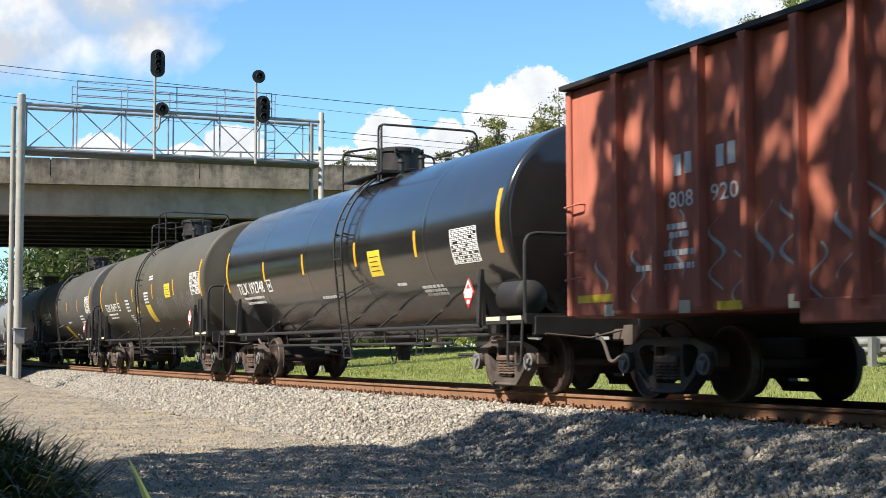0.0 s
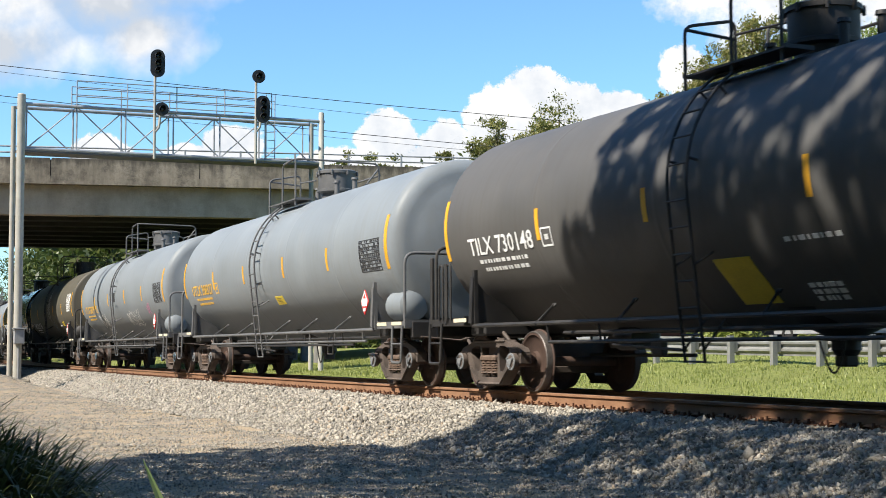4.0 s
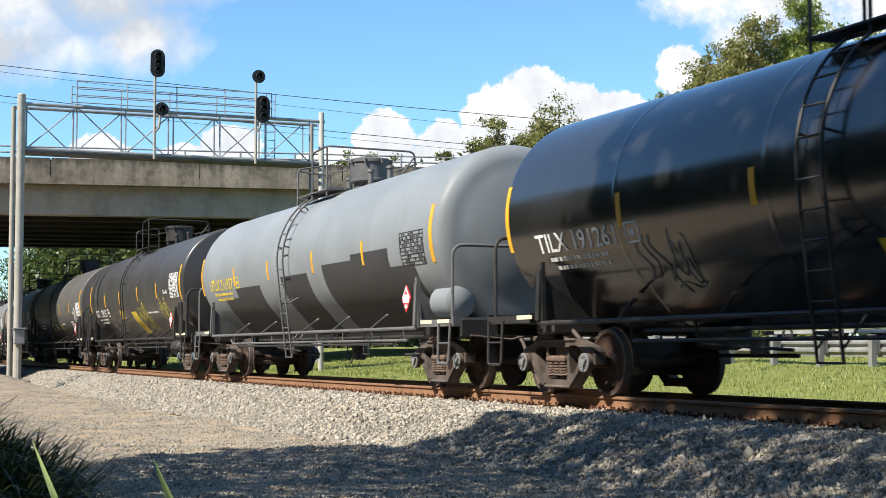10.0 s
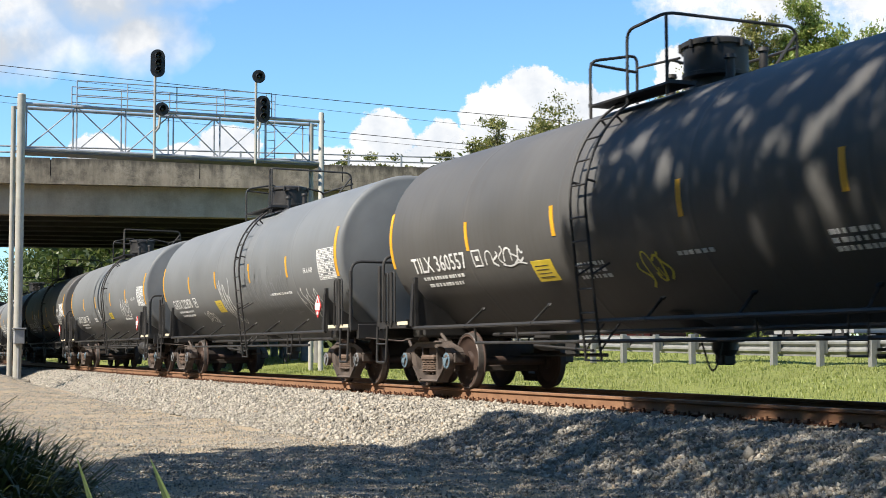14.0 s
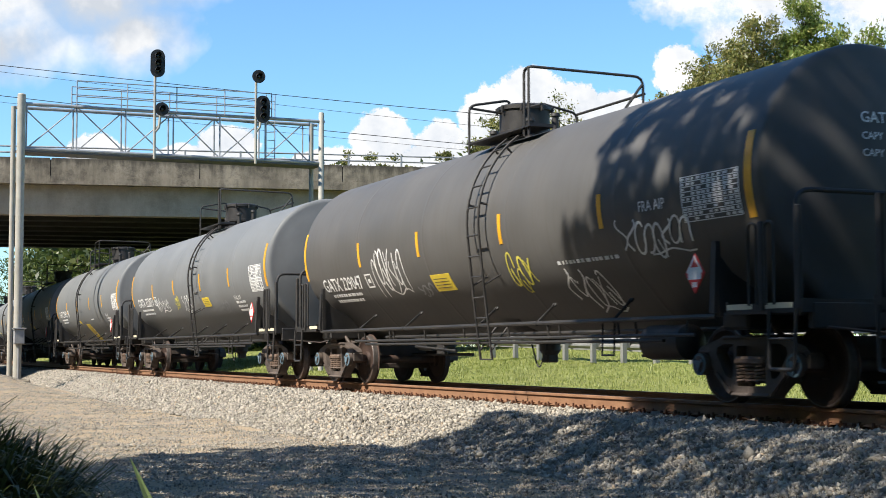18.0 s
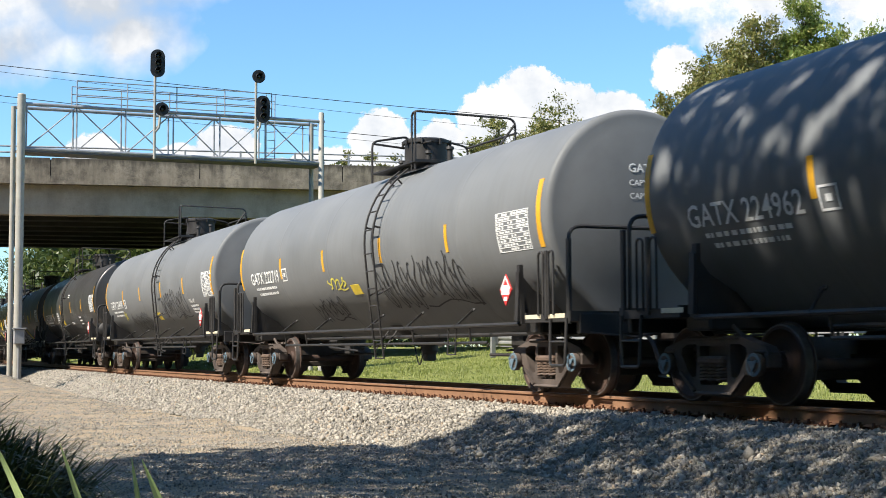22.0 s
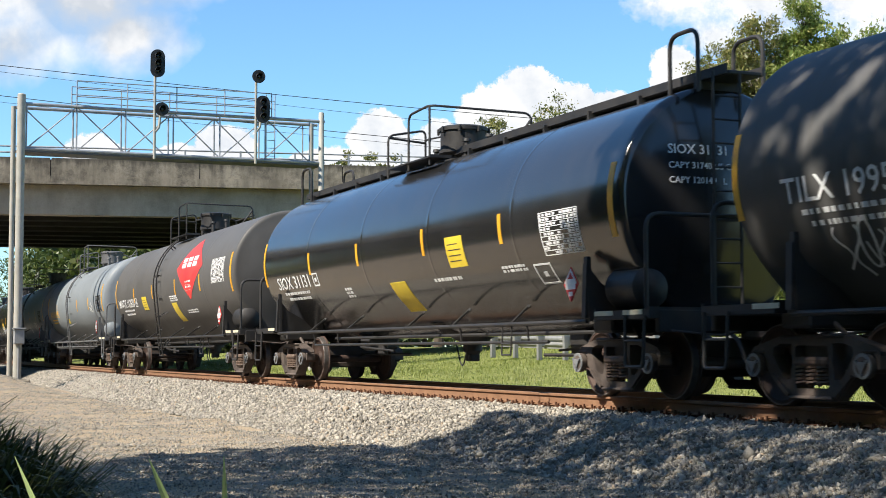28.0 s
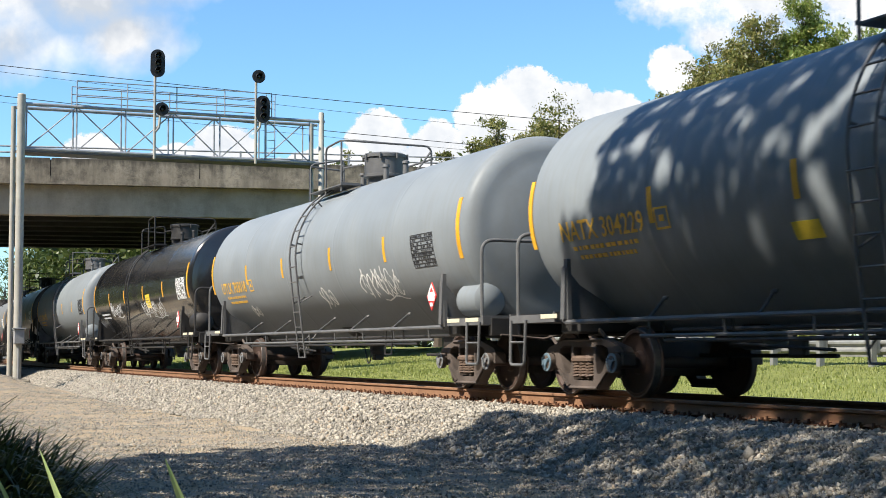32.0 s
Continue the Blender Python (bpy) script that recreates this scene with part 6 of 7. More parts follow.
TRAIN = [
    spec(-33.2, P_GLOSS, "glossy black tank car with yellow stripes and label", "TILX 192748", -18.5, [("label", Y, 2.0, 2.6, -23, -5), ("bars", W, 4.0, 4.9, -42, -34, 3), ("bars", W, -1.2, -0.2, -36, -33, 1), ("bars", W, 3.0, 3.4, -32, -30, 1)], panel=(5.7, 6.7, -22, -1), posts=False, climb=0.77, dome_x=-0.1, fore=True),
    spec(-51.1, P_OLIVE, "faded charcoal tank car with grey scrawls", "TCBX 304093", -17, [("label", Y, 3.1, 3.8, -15, 0), ("label", Y, 0.1, 0.75, -43, -20), ("label", Y, -1.55, -1.15, -29, -21), ("spray", G, 1.8, 2.9, -42, -14, 6), ("spray", G, 4.1, 6.6, -36, -12, 5), ("bars", W, -3.1, -2.5, -25, -10, 4), ("bars", W, 0.1, 0.7, -18, -5, 4), ("bars", W, 0.9, 1.4, 8, 13, 2), ("bars", W, -2.9, -2.4, -44, -30, 5)], panel=(6.35, 7.4, -16, 6), climb=-0.37, dome_x=0.7),
    spec(-68.95, P_DARK, "faded charcoal tank car with yellow label", "TILX 730148", -13.5, [("label", Y, -0.75, -0.05, -60, -36), ("bars", W, 0.7, 1.7, -31, -28, 1), ("bars", W, 4.5, 5.4, -37, -21, 4), ("bars", W, 0.6, 1.2, -60, -52, 3)], panel=(6.4, 7.45, -19, 5), climb=-0.85, dome_x=-0.18),
    spec(-86.65, P_PALE, "pale grey tank car with orange lettering", "UTLX 208327", -13.5, [("label", Y, 0.2, 0.75, -37, -29)], ink=O, climb=-0.57, dome_x=0.6, **LIGHT),
    spec(-104.6, P_PALE, "pale grey tank car with white graffiti", "UTLX 208779", -15.5, [("spray", W, 1.0, 3.1, -46, -21, 7), ("spray", W, -4.3, -2.9, -54, -26, 8), ("spray", M_PINK, 4.6, 5.1, -37, -18, 9), ("patch", M_PATCH, -0.7, -0.35, -10, 2)], ink=O, caps=M_BEARING, climb=-0.29, dome_x=0.78, **LIGHT),
    spec(-122.55, P_OLIVE, "faded olive-black tank car with pale scrawls", "TAEX 2217", -28, [("spray", W, -0.5, 0.4, -18, 28, 10), ("spray", G, 0.1, 1.6, -50, -17, 11), ("label", Y, 3.5, 4.0, -34, -26), ("bars", W, 2.5, 3.2, -34, -31, 1), ("frame", W, 5.0, 5.5, -42, -30), ("spray", M_SPRAYT, 0.6, 1.3, -44, -24, 41), ("bars", M_SPRAYK, -3.4, -2.4, -30, -26, 1)], panel=(5.95, 7.05, -11, 16), posts=False, climb=-0.36, dome_x=0.62),
    spec(-140.2, P_GLOSS, "glossy black tank car with white graffiti", "TILX 191261", -17.5, [("label", Y, 2.0, 2.65, -23, -4), ("label", Y, -0.1, 0.6, -59, -34), ("spray", W, 1.0, 2.4, -64, -20, 12), ("spray", G, -4.4, -3.3, -50, -21, 13), ("bars", W, 0.2, 1.2, -24, -20, 1), ("bars", W, 4.0, 5.0, -36, -28, 3), ("frame", W, 5.6, 6.0, -40, -28)], panel=(5.4, 6.35, -23, -1), posts=False, climb=-0.65, dome_x=0.04),
    spec(-158.1, P_PALE, "pale grey tank car with dark overpainted patches", "UTLX 211927", -11.5, [("patch", M_PATCH, -5.8, -4.6, -70, -26), ("patch", M_PATCH, -4.6, -2.6, -70, -17), ("patch", M_PATCH, -0.9, 0.9, -70, -13), ("patch", M_PATCH, 1.9, 3.6, -70, -9), ("patch", M_PATCH, 3.6, 5.5, -70, -5), ("patch", M_PATCH, 5.5, 6.6, -70, -18)], ink=Y, climb=-0.41, dome_x=0.72, **LIGHT),
    spec(-175.8, P_BLACK, "worn black tank car with yellow graffiti", " 229153", -23, [("label", Y, -2.3, -1.75, -36, -23), ("label", Y, -0.3, 0.5, -58, -26), ("spray", M_SPRAYY, 0.8, 2.3, -54, -18, 14), ("spray", M_SPRAYY, 4.2, 5.5, -47, -12, 15), ("spray", W, -4.8, -4.0, -52, -36, 44), ("bars", W, 2.3, 3.9, -31, -29, 1), ("text", W, 5.2, 5.8, -11, -6, "FRA AIP")], panel=(6.1, 7.2, -16, 10), caps=M_BEARING, reservoir="under", climb=-0.67, dome_x=0.61),
    spec(-193.7, P_DARK, "faded charcoal tank car with white graffiti", "TILX 360557", -20, [("label", Y, -2.7, -2.1, -39, -26), ("spray", W, -4.05, -2.8, -27, -15, 16), ("spray", W, 5.2, 6.3, -30, -9, 17), ("spray", M_SPRAYT, 4.4, 5.6, -56, -38, 18), ("spray", M_SPRAYY, 0.0, 0.7, -47, -29, 42), ("bars", W, 3.8, 4.6, -38, -28, 3), ("bars", W, 1.0, 1.8, -32, -29, 1), ("bars", W, -1.5, -0.7, -40, -30, 3)], panel=(6.25, 7.3, -21, -1), caps=M_BEARING, climb=-0.82, dome_x=0),
    spec(-211.7, P_GREY, "mid-grey tank car with white graffiti", " 222878", -25, [("label", Y, -2.3, -1.7, -39, -26), ("spray", W, -1.6, -0.6, -53, -6, 19), ("spray", G, 0.9, 4.2, -46, -3, 43), ("spray", W, 4.6, 5.8, -55, -22, 45), ("text", W, 5.4, 6.0, -13, -9, "FRA AIP"), ("bars", W, 2.6, 4.2, -28, -26, 1), ("spray", W, -4.0, -3.1, -50, -36, 46)], panel=(6.35, 7.35, -20, 3), climb=0.8, dome_x=-0.3, fore=True),
    spec(-229.67, P_GREY, "mid-grey tank car with white graffiti", " 226880", -28, [("label", Y, 0.55, 1.1, -32, -23), ("spray", W, 3.1, 4.6, -32, -9, 20), ("spray", G, 1.3, 3.0, -52, -27, 21), ("spray", W, -1.6, -1.1, -45, -18, 47), ("bars", W, 3.1, 4.4, -36, -33, 1), ("text", W, 5.2, 5.9, -12, -8, "FRA AIP"), ("spray", G, -4.2, -3.2, -36, -22, 48), ("bars", W, -2.9, -2.4, -34, -28, 2)], panel=(6.25, 7.3, -20, 3), caps=M_BEARING, reservoir="under", low_rail=True, climb=0.51, dome_x=-0.73, fore=True),
    spec(-247.4, P_DARK, "faded charcoal tank car with white and yellow graffiti", " 229047", -25.5, [("label", Y, -1.6, -0.85, -39, -27), ("spray", W, -4.0, -2.6, -38, -6, 22), ("spray", M_SPRAYY, 1.3, 2.0, -45, -22, 23), ("spray", W, 4.6, 6.2, -30, -12, 24), ("spray", W, 2.7, 3.8, -60, -33, 25), ("bars", W, 2.8, 4.5, -30, -28, 1), ("text", W, 5.2, 5.8, -9, -4, "FRA AIP"), ("spray", G, -2.3, -1.7, -42, -32, 49)], panel=(6.15, 7.3, -17, 3), caps=M_BEARING, reservoir="under", low_rail=True, climb=0.7, dome_x=-0.73, fore=True),
    spec(-265.4, P_GREY, "mid-grey tank car with white graffiti", " 222871", -17.5, [("label", Y, 1.25, 1.95, -31, -21), ("spray", W, -4.3, -2.7, -31, -16, 26), ("spray", W, -1.0, -0.1, -36, -16, 27), ("spray", M_SPRAYY, -1.9, -1.4, -31, -15, 28), ("spray", G, 2.8, 3.7, -40, -27, 50), ("text", W, 4.4, 5.0, -27.5, -23, "FRA AIP"), ("bars", W, 4.4, 5.2, -40, -29, 3)], panel=(6.15, 7.15, -22, 1), caps=M_BEARING, low_rail=True, climb=0.84, dome_x=-0.06, fore=True),
    spec(-283.3, P_GREY, "mid-grey tank car with a large yellow label", " 224962", -15, [("label", Y, -1.0, -0.1, -69, -36), ("label", Y, -2.15, -1.8, -36, -29), ("text", W, 4.4, 5.0, -27.5, -23, "FRA AIP"), ("bars", W, 4.4, 5.2, -39, -29, 3), ("bars", W, 0.9, 1.6, -30, -28, 1)], panel=(6.35, 7.4, -20, 1), caps=M_BEARING, climb=-0.83, dome_x=0.03),
    spec(-301.2, P_GREY, "mid-grey tank car with dark scrawls", " 222719", -11.5, [("label", Y, -0.6, -0.15, -35, -27), ("spray", M_SPRAYY, -1.75, -0.75, -30, -20, 51), ("spray", M_SPRAYK, -3.4, -1.6, -56, -36, 29), ("spray", M_SPRAYK, 0.9, 4.6, -50, -14, 30)], caps=M_BEARING, climb=1.14, dome_x=-0.02, fore=True),
    spec(-319.2, P_GREY, "mid-grey tank car with large dark graffiti", " 224898", -15, [("label", Y, -0.1, 0.35, -41, -31), ("spray", M_SPRAYK, 1.2, 4.3, -40, -8, 31), ("spray", M_SPRAYK, -4.2, -1.4, -54, -28, 52), ("spray", M_SPRAYY, -5.1, -4.7, -38, -24, 32), ("text", W, 4.7, 5.3, -24.5, -20, "FRA AIP"), ("bars", W, 4.7, 5.5, -37, -27, 3)], panel=(6.45, 7.5, -20, 4), caps=M_BEARING, climb=1.01, dome_x=0.09, fore=True),
    spec(-337.2, P_BLACK, "black tank car with white graffiti", "CBTX 736845", -16.5, [("label", Y, -1.7, -1.3, -33, -25), ("spray", W, -3.9, -2.5, -58, -24, 33), ("spray", G, 1.5, 2.8, -42, -11, 34), ("bars", W, 3.1, 3.7, -35, -22, 3), ("bars", W, 0.45, 1.0, 10, 15, 2), ("bars", W, -3.05, -2.45, -24, -11, 4), ("bars", W, 0.7, 1.3, -33, -29, 2), ("spray", G, 4.4, 6.4, -34, -22, 53)], panel=(6.4, 7.45, -17, 6), posts=False, climb=-0.23, dome_x=0.6),
    spec(-354.95, P_DARK, "faded charcoal tank car with yellow labels", "TILX 199567", -10.5, [("label", Y, 2.4, 3.1, -19, -4), ("label", Y, -0.6, 0.3, -54, -28), ("spray", W, -6.3, -3.8, -52, -27, 35), ("spray", W, -2.4, -1.2, -54, -26, 54), ("bars", W, 0.3, 0.8, -8, -2, 2)], posts=False, climb=-0.8, dome_x=0),
    spec(-372.7, P_GLOSS, "glossy black tank car with roof walkway", "SIOX 31131", -19, [("label", Y, 2.25, 2.9, -24, -5), ("label", Y, -0.55, 0.15, -53, -29), ("bars", W, -2.9, -2.5, -37, -29, 3), ("frame", W, 5.0, 5.5, -41, -28), ("bars", W, 1.4, 2.5, -32, -29, 1), ("bars", W, 4.0, 4.8, -31, -27, 2)], panel=(5.5, 6.6, -24, -1), walkway=True, posts=False, end_at=-0.85, end_text=[("SIOX 31131", 0.15), ("CAPY 31740 US GAL", 0.10), ("CAPY 120149   L", 0.10)], climb=-0.7, dome_x=-0.25),
    spec(-390.7, P_DARK, "faded charcoal tank car with red diamond emblem", "MWTX 112600", -15, span=(-7.2, -4.65), marks=[("label", Y, -3.4, -2.75, -26, -10), ("label", Y, 0.55, 1.15, -46, -22), ("diamond", M_RED, 1.5, 4.5, -21, 47), ("blocks", W, 2.1, 3.95, 13, 24, 3), ("bars", W, 2.65, 3.25, -11, -1, 4), ("bars", W, 2.0, 3.2, -36, -32, 2), ("bars", W, 0.5, 1.4, -20, -14, 3)], panel=(5.55, 6.8, -8, 15), posts=False, climb=-0.7, dome_x=0),
    spec(-408.75, P_PALE, "pale grey tank car with faded orange lettering", "NATX 304229", -13, [("label", Y, -2.0, -1.55, -31, -23), ("spray", W, 4.6, 5.3, -20, -6, 55)], ink=O, caps=M_BEARING, climb=-0.6, dome_x=0.51, **LIGHT),
    spec(-426.3, P_PALE, "pale grey tank car with white graffiti", "UTLX 703018", -16, [("spray", W, 2.7, 4.6, -42, -17, 36), ("spray", W, 0.2, 0.9, -44, -24, 37), ("spray", W, -5.1, -4.6, -48, -34, 38)], panel=(5.5, 6.45, -21, 0), ink=O, climb=-0.6, dome_x=0.5, **LIGHT),
    spec(-444.2, P_GLOSS, "glossy black tank car with white graffiti", "", -16, [("label", Y, 1.7, 2.3, -24, -8), ("spray", W, -4.5, -2.6, -32, -14, 39), ("spray", W, 0.9, 3.9, -38, -16, 40)], posts=False),
    spec(-462.1, P_PALE, "pale grey tank car with orange lettering", "UTLX 704000", -14, ink=O, **LIGHT),
    spec(-480.0, P_BLACK, "worn black tank car with yellow stripes", "", -16),
    spec(-497.9, P_GREY, "mid-grey tank car with yellow stripes", "", -16),
    spec(-515.8, P_BLACK, "worn black tank car with yellow stripes beyond the bridge", "", -16),
]
for one in TRAIN:
    tank_car(one)


def box_car(start):
    """The ribbed red car ahead of the tank cars; its rear truck stands at the origin."""
    car = thing("freight_car", "faded oxide-red ribbed freight car with grey graffiti", "freight car")
    x0, x1, y = -1.78, 14.6, -1.46
    body = Shape().box(((x0 + x1) / 2, 0, 2.58), (x1 - x0, 2 * -y, 3.06), 0.03)
    main = part("body", mesh_of("body", body, P_BOX), car)
    for i in range(17):
        part("rib", shared("car_rib", P_BOX, lambda: Shape().prism([(-0.075, 1.12), (0.075, 1.12), (0.055, 1.2), (0.055, 4.02), (0.075, 4.1), (-0.075, 4.1), (-0.055, 4.02), (-0.055, 1.2)], y - 0.12, y + 0.02)), main, at=Matrix.Translation((-0.42 + 0.9 * i, 0, 0)))
    part("corner_post", mesh_of("corner_post", Shape().box((x0 + 0.05, y, 2.58), (0.12, 0.10, 3.04), 0.02), P_BOX), main)
    roof = Shape().prism([(x0 - 0.06, 4.11), (x1 + 0.1, 4.11), (x1 + 0.1, 4.17), (x0 - 0.06, 4.17)], y - 0.12, 1.58)
    part("roof", mesh_of("roof", roof, M_BLACK), car, "dark roof with raised seams")
    for i in range(20):
        part("roof_seam", shared("roof_seam", M_BLACK, lambda: Shape().box((0, 0, 4.19), (0.2, 2.9, 0.07), 0.02)), car, at=Matrix.Translation((x0 + 0.55 + 0.8 * i, 0, 0)))
    part("side_sill", mesh_of("side_sill", Shape().box((4.2, y, 1.02), (2.2, 0.10, 0.26), 0.02), P_BOX), car)
    under = Shape().box(((x0 + x1) / 2, 0, 0.92), (x1 - x0 + 0.6, 0.5, 0.3), 0.02).box((6.2, 0, 0.82), (4.4, 2.2, 0.5), 0.1)
    part("underframe", mesh_of("underframe", under, M_BLACK), car)
    for x, w, z in ((-1.55, 0.95, 1.29), (1.61, 0.47, 1.12), (5.0, 0.5, 1.1)):
        part("yellow_tape", mesh_of("yellow_tape", Shape().box((x + w / 2, y - 0.006, z), (w, 0.008, 0.10)), M_LABEL), car, "yellow reflective tape")
    for x in (-0.75, 0.95, 3.0, 4.6):
        part("white_tape", shared("white_tape", M_CREAM, lambda: Shape().box((0, y - 0.006, 1.13), (0.24, 0.008, 0.15))), car, "pale reflective square", at=Matrix.Translation((x, 0, 0)))
    flat = Matrix(((1, 0, 0, 0), (0, 0, -1, y - 0.008), (0, 1, 0, 0), (0, 0, 0, 1)))
    for x, z in ((0.76, 2.80), (0.98, 2.81), (1.62, 2.81), (1.84, 2.82)):
        part("owner_mark", shared("owner_mark_block", W, lambda: Shape().box((0.08, y - 0.006, 0), (0.14, 0.008, 0.25)), 0), main, "worn white block", at=Matrix.Translation((x, 0, z)))
    for word, x, z, w in (("808", 0.64, 2.30, 0.52), ("920", 1.50, 2.31, 0.54)):
        part("car_number", mesh_of("car_number", lettering(Shape(), word, 0, 0, 0.2, flat @ Matrix.Translation((x, z, 0)), w), W, 0), main, "white stencilled number")
    rr = random.Random(3)
    let = Shape()
    for z, a, b in ((2.08, 0.6, 1.0), (1.98, 0.65, 1.0), (1.77, 0.5, 0.85), (1.77, 0.95, 1.2), (1.61, 0.5, 0.85), (1.61, 1.0, 1.2), (1.62, -0.1, 0.3)):
        x = a
        while x < b:
            w = rr.uniform(0.05, 0.12)
            let.box((x + w / 2, y - 0.006, z), (w, 0.008, 0.07))
            x += w + 0.03
    tagged(part("stencil", mesh_of("stencil", let, W, 0), main), "small stencilled lines", kind="stuff")
    for k in range(15):
        cx, tall = -0.95 + 0.44 * k + (0.35 if k > 4 else 0.0), 0.55 + 0.30 * abs(math.sin(2.1 * k))
        vs, fs = [], []
        for i in range(19):
            t = i / 18
            x = cx + 0.15 * math.sin((2.0 + 0.7 * (k % 3)) * t * math.pi + 1.7 * k)
            w = 0.012 + 0.05 * math.sin(math.pi * t) ** 2 * (0.4 + 0.6 * abs(math.sin(3.1 * k)))
            z = 1.30 + 0.16 * math.sin(1.9 * k) + tall * t
            vs += [(x - w, y - 0.005, z), (x + w, y - 0.005, z + 0.02)]
            if i:
                fs.append((2 * i - 2, 2 * i - 1, 2 * i + 1, 2 * i))
        part("graffiti", mesh_of("graffiti", Shape().add(vs, fs), M_SPRAYP, 0), main, "pale sprayed stroke")
    for z in (2.52, 1.9, 1.55):
        grab = Shape().tube(bent([(x0 + 0.03, y, z), (x0 + 0.03, y - 0.1, z), (x0 + 0.42, y - 0.1, z + 0.02), (x0 + 0.42, y, z + 0.02)], 0.03), 0.014, 6)
        part("grab_iron", mesh_of("grab_iron", grab, P_BOX), car)
    for x in (0.0, 12.6):
        for w in truck(car, x, M_CAPGREY):
            TURNING.append((w, start))
    part("coupler", shared("coupler", M_TRUCK, coupler), car, at=Matrix.Translation((6.95, 0, 0)) @ Matrix.Rotation(math.pi, 4, "Z"))
    CARS.append((car, start))


box_car(-15.0)

# ---- tall grass by the camera ----
def clump():
    rnd = random.Random(77)
    cx, cy = -7.35, -10.63
    sh = Shape()
    for i in range(10500):
        a, q = rnd.uniform(0, 2 * math.pi), 0.88 * rnd.random() ** 0.6
        x, y = cx + q * math.cos(a) * 1.4, cy + q * math.sin(a)
        z = ground_z(lateral(x, y)) - 0.05
        h = rnd.uniform(0.95, 1.58) * (1.0 - 0.38 * q)
        b, w = a + rnd.gauss(0, 0.9), rnd.uniform(0.005, 0.014)
        lean = rnd.uniform(0.2, 0.7) * h
        d, s = Vector((math.cos(b), math.sin(b), 0)), Vector((-math.sin(b), math.cos(b), 0)) * w
        drop = rnd.uniform(0.3, 1.1) * lean
        p = [Vector((x, y, z)) + d * lean * t ** 1.6 + Vector((0, 0, h * (1.35 * t - 0.35 * t * t) - drop * t ** 4)) for t in (0, 0.3, 0.6, 0.82, 1.0)]
        sh.add([p[0] - s, p[0] + s, p[1] + s, p[2] + s * 0.9, p[3] + s * 0.6, p[4], p[3] - s * 0.6, p[2] - s * 0.9, p[1] - s], [(0, 1, 2, 8), (8, 2, 3, 7), (7, 3, 4, 6), (6, 4, 5)])
    me = bpy.data.meshes.new("grass_clump")
    me.from_pydata(sh.v, [], sh.f)
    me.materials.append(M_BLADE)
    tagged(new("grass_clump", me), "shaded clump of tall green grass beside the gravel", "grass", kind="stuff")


clump()


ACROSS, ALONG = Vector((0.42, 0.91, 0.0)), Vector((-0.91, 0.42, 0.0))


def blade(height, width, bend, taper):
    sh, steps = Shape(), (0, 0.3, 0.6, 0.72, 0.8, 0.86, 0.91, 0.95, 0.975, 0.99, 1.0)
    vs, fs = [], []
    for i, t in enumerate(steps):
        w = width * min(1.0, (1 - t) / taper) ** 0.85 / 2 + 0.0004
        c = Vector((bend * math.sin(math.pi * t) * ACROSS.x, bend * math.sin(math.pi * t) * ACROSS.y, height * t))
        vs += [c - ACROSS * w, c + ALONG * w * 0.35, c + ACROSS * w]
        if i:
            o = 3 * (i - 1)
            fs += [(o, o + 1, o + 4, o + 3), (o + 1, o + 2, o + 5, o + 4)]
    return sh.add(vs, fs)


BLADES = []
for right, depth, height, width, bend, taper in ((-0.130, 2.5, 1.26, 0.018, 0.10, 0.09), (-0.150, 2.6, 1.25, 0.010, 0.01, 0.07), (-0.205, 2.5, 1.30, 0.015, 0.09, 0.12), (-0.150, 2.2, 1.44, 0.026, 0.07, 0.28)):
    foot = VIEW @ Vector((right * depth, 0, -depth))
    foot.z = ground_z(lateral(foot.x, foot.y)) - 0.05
    top = thing("grass_blade", "single tall green grass blade swaying by the camera", "grass", "swaying grass blades", at=Matrix.Translation(foot), shape=blade(height, width, bend, taper), mat=M_BLADELIT)
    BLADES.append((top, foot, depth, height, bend))


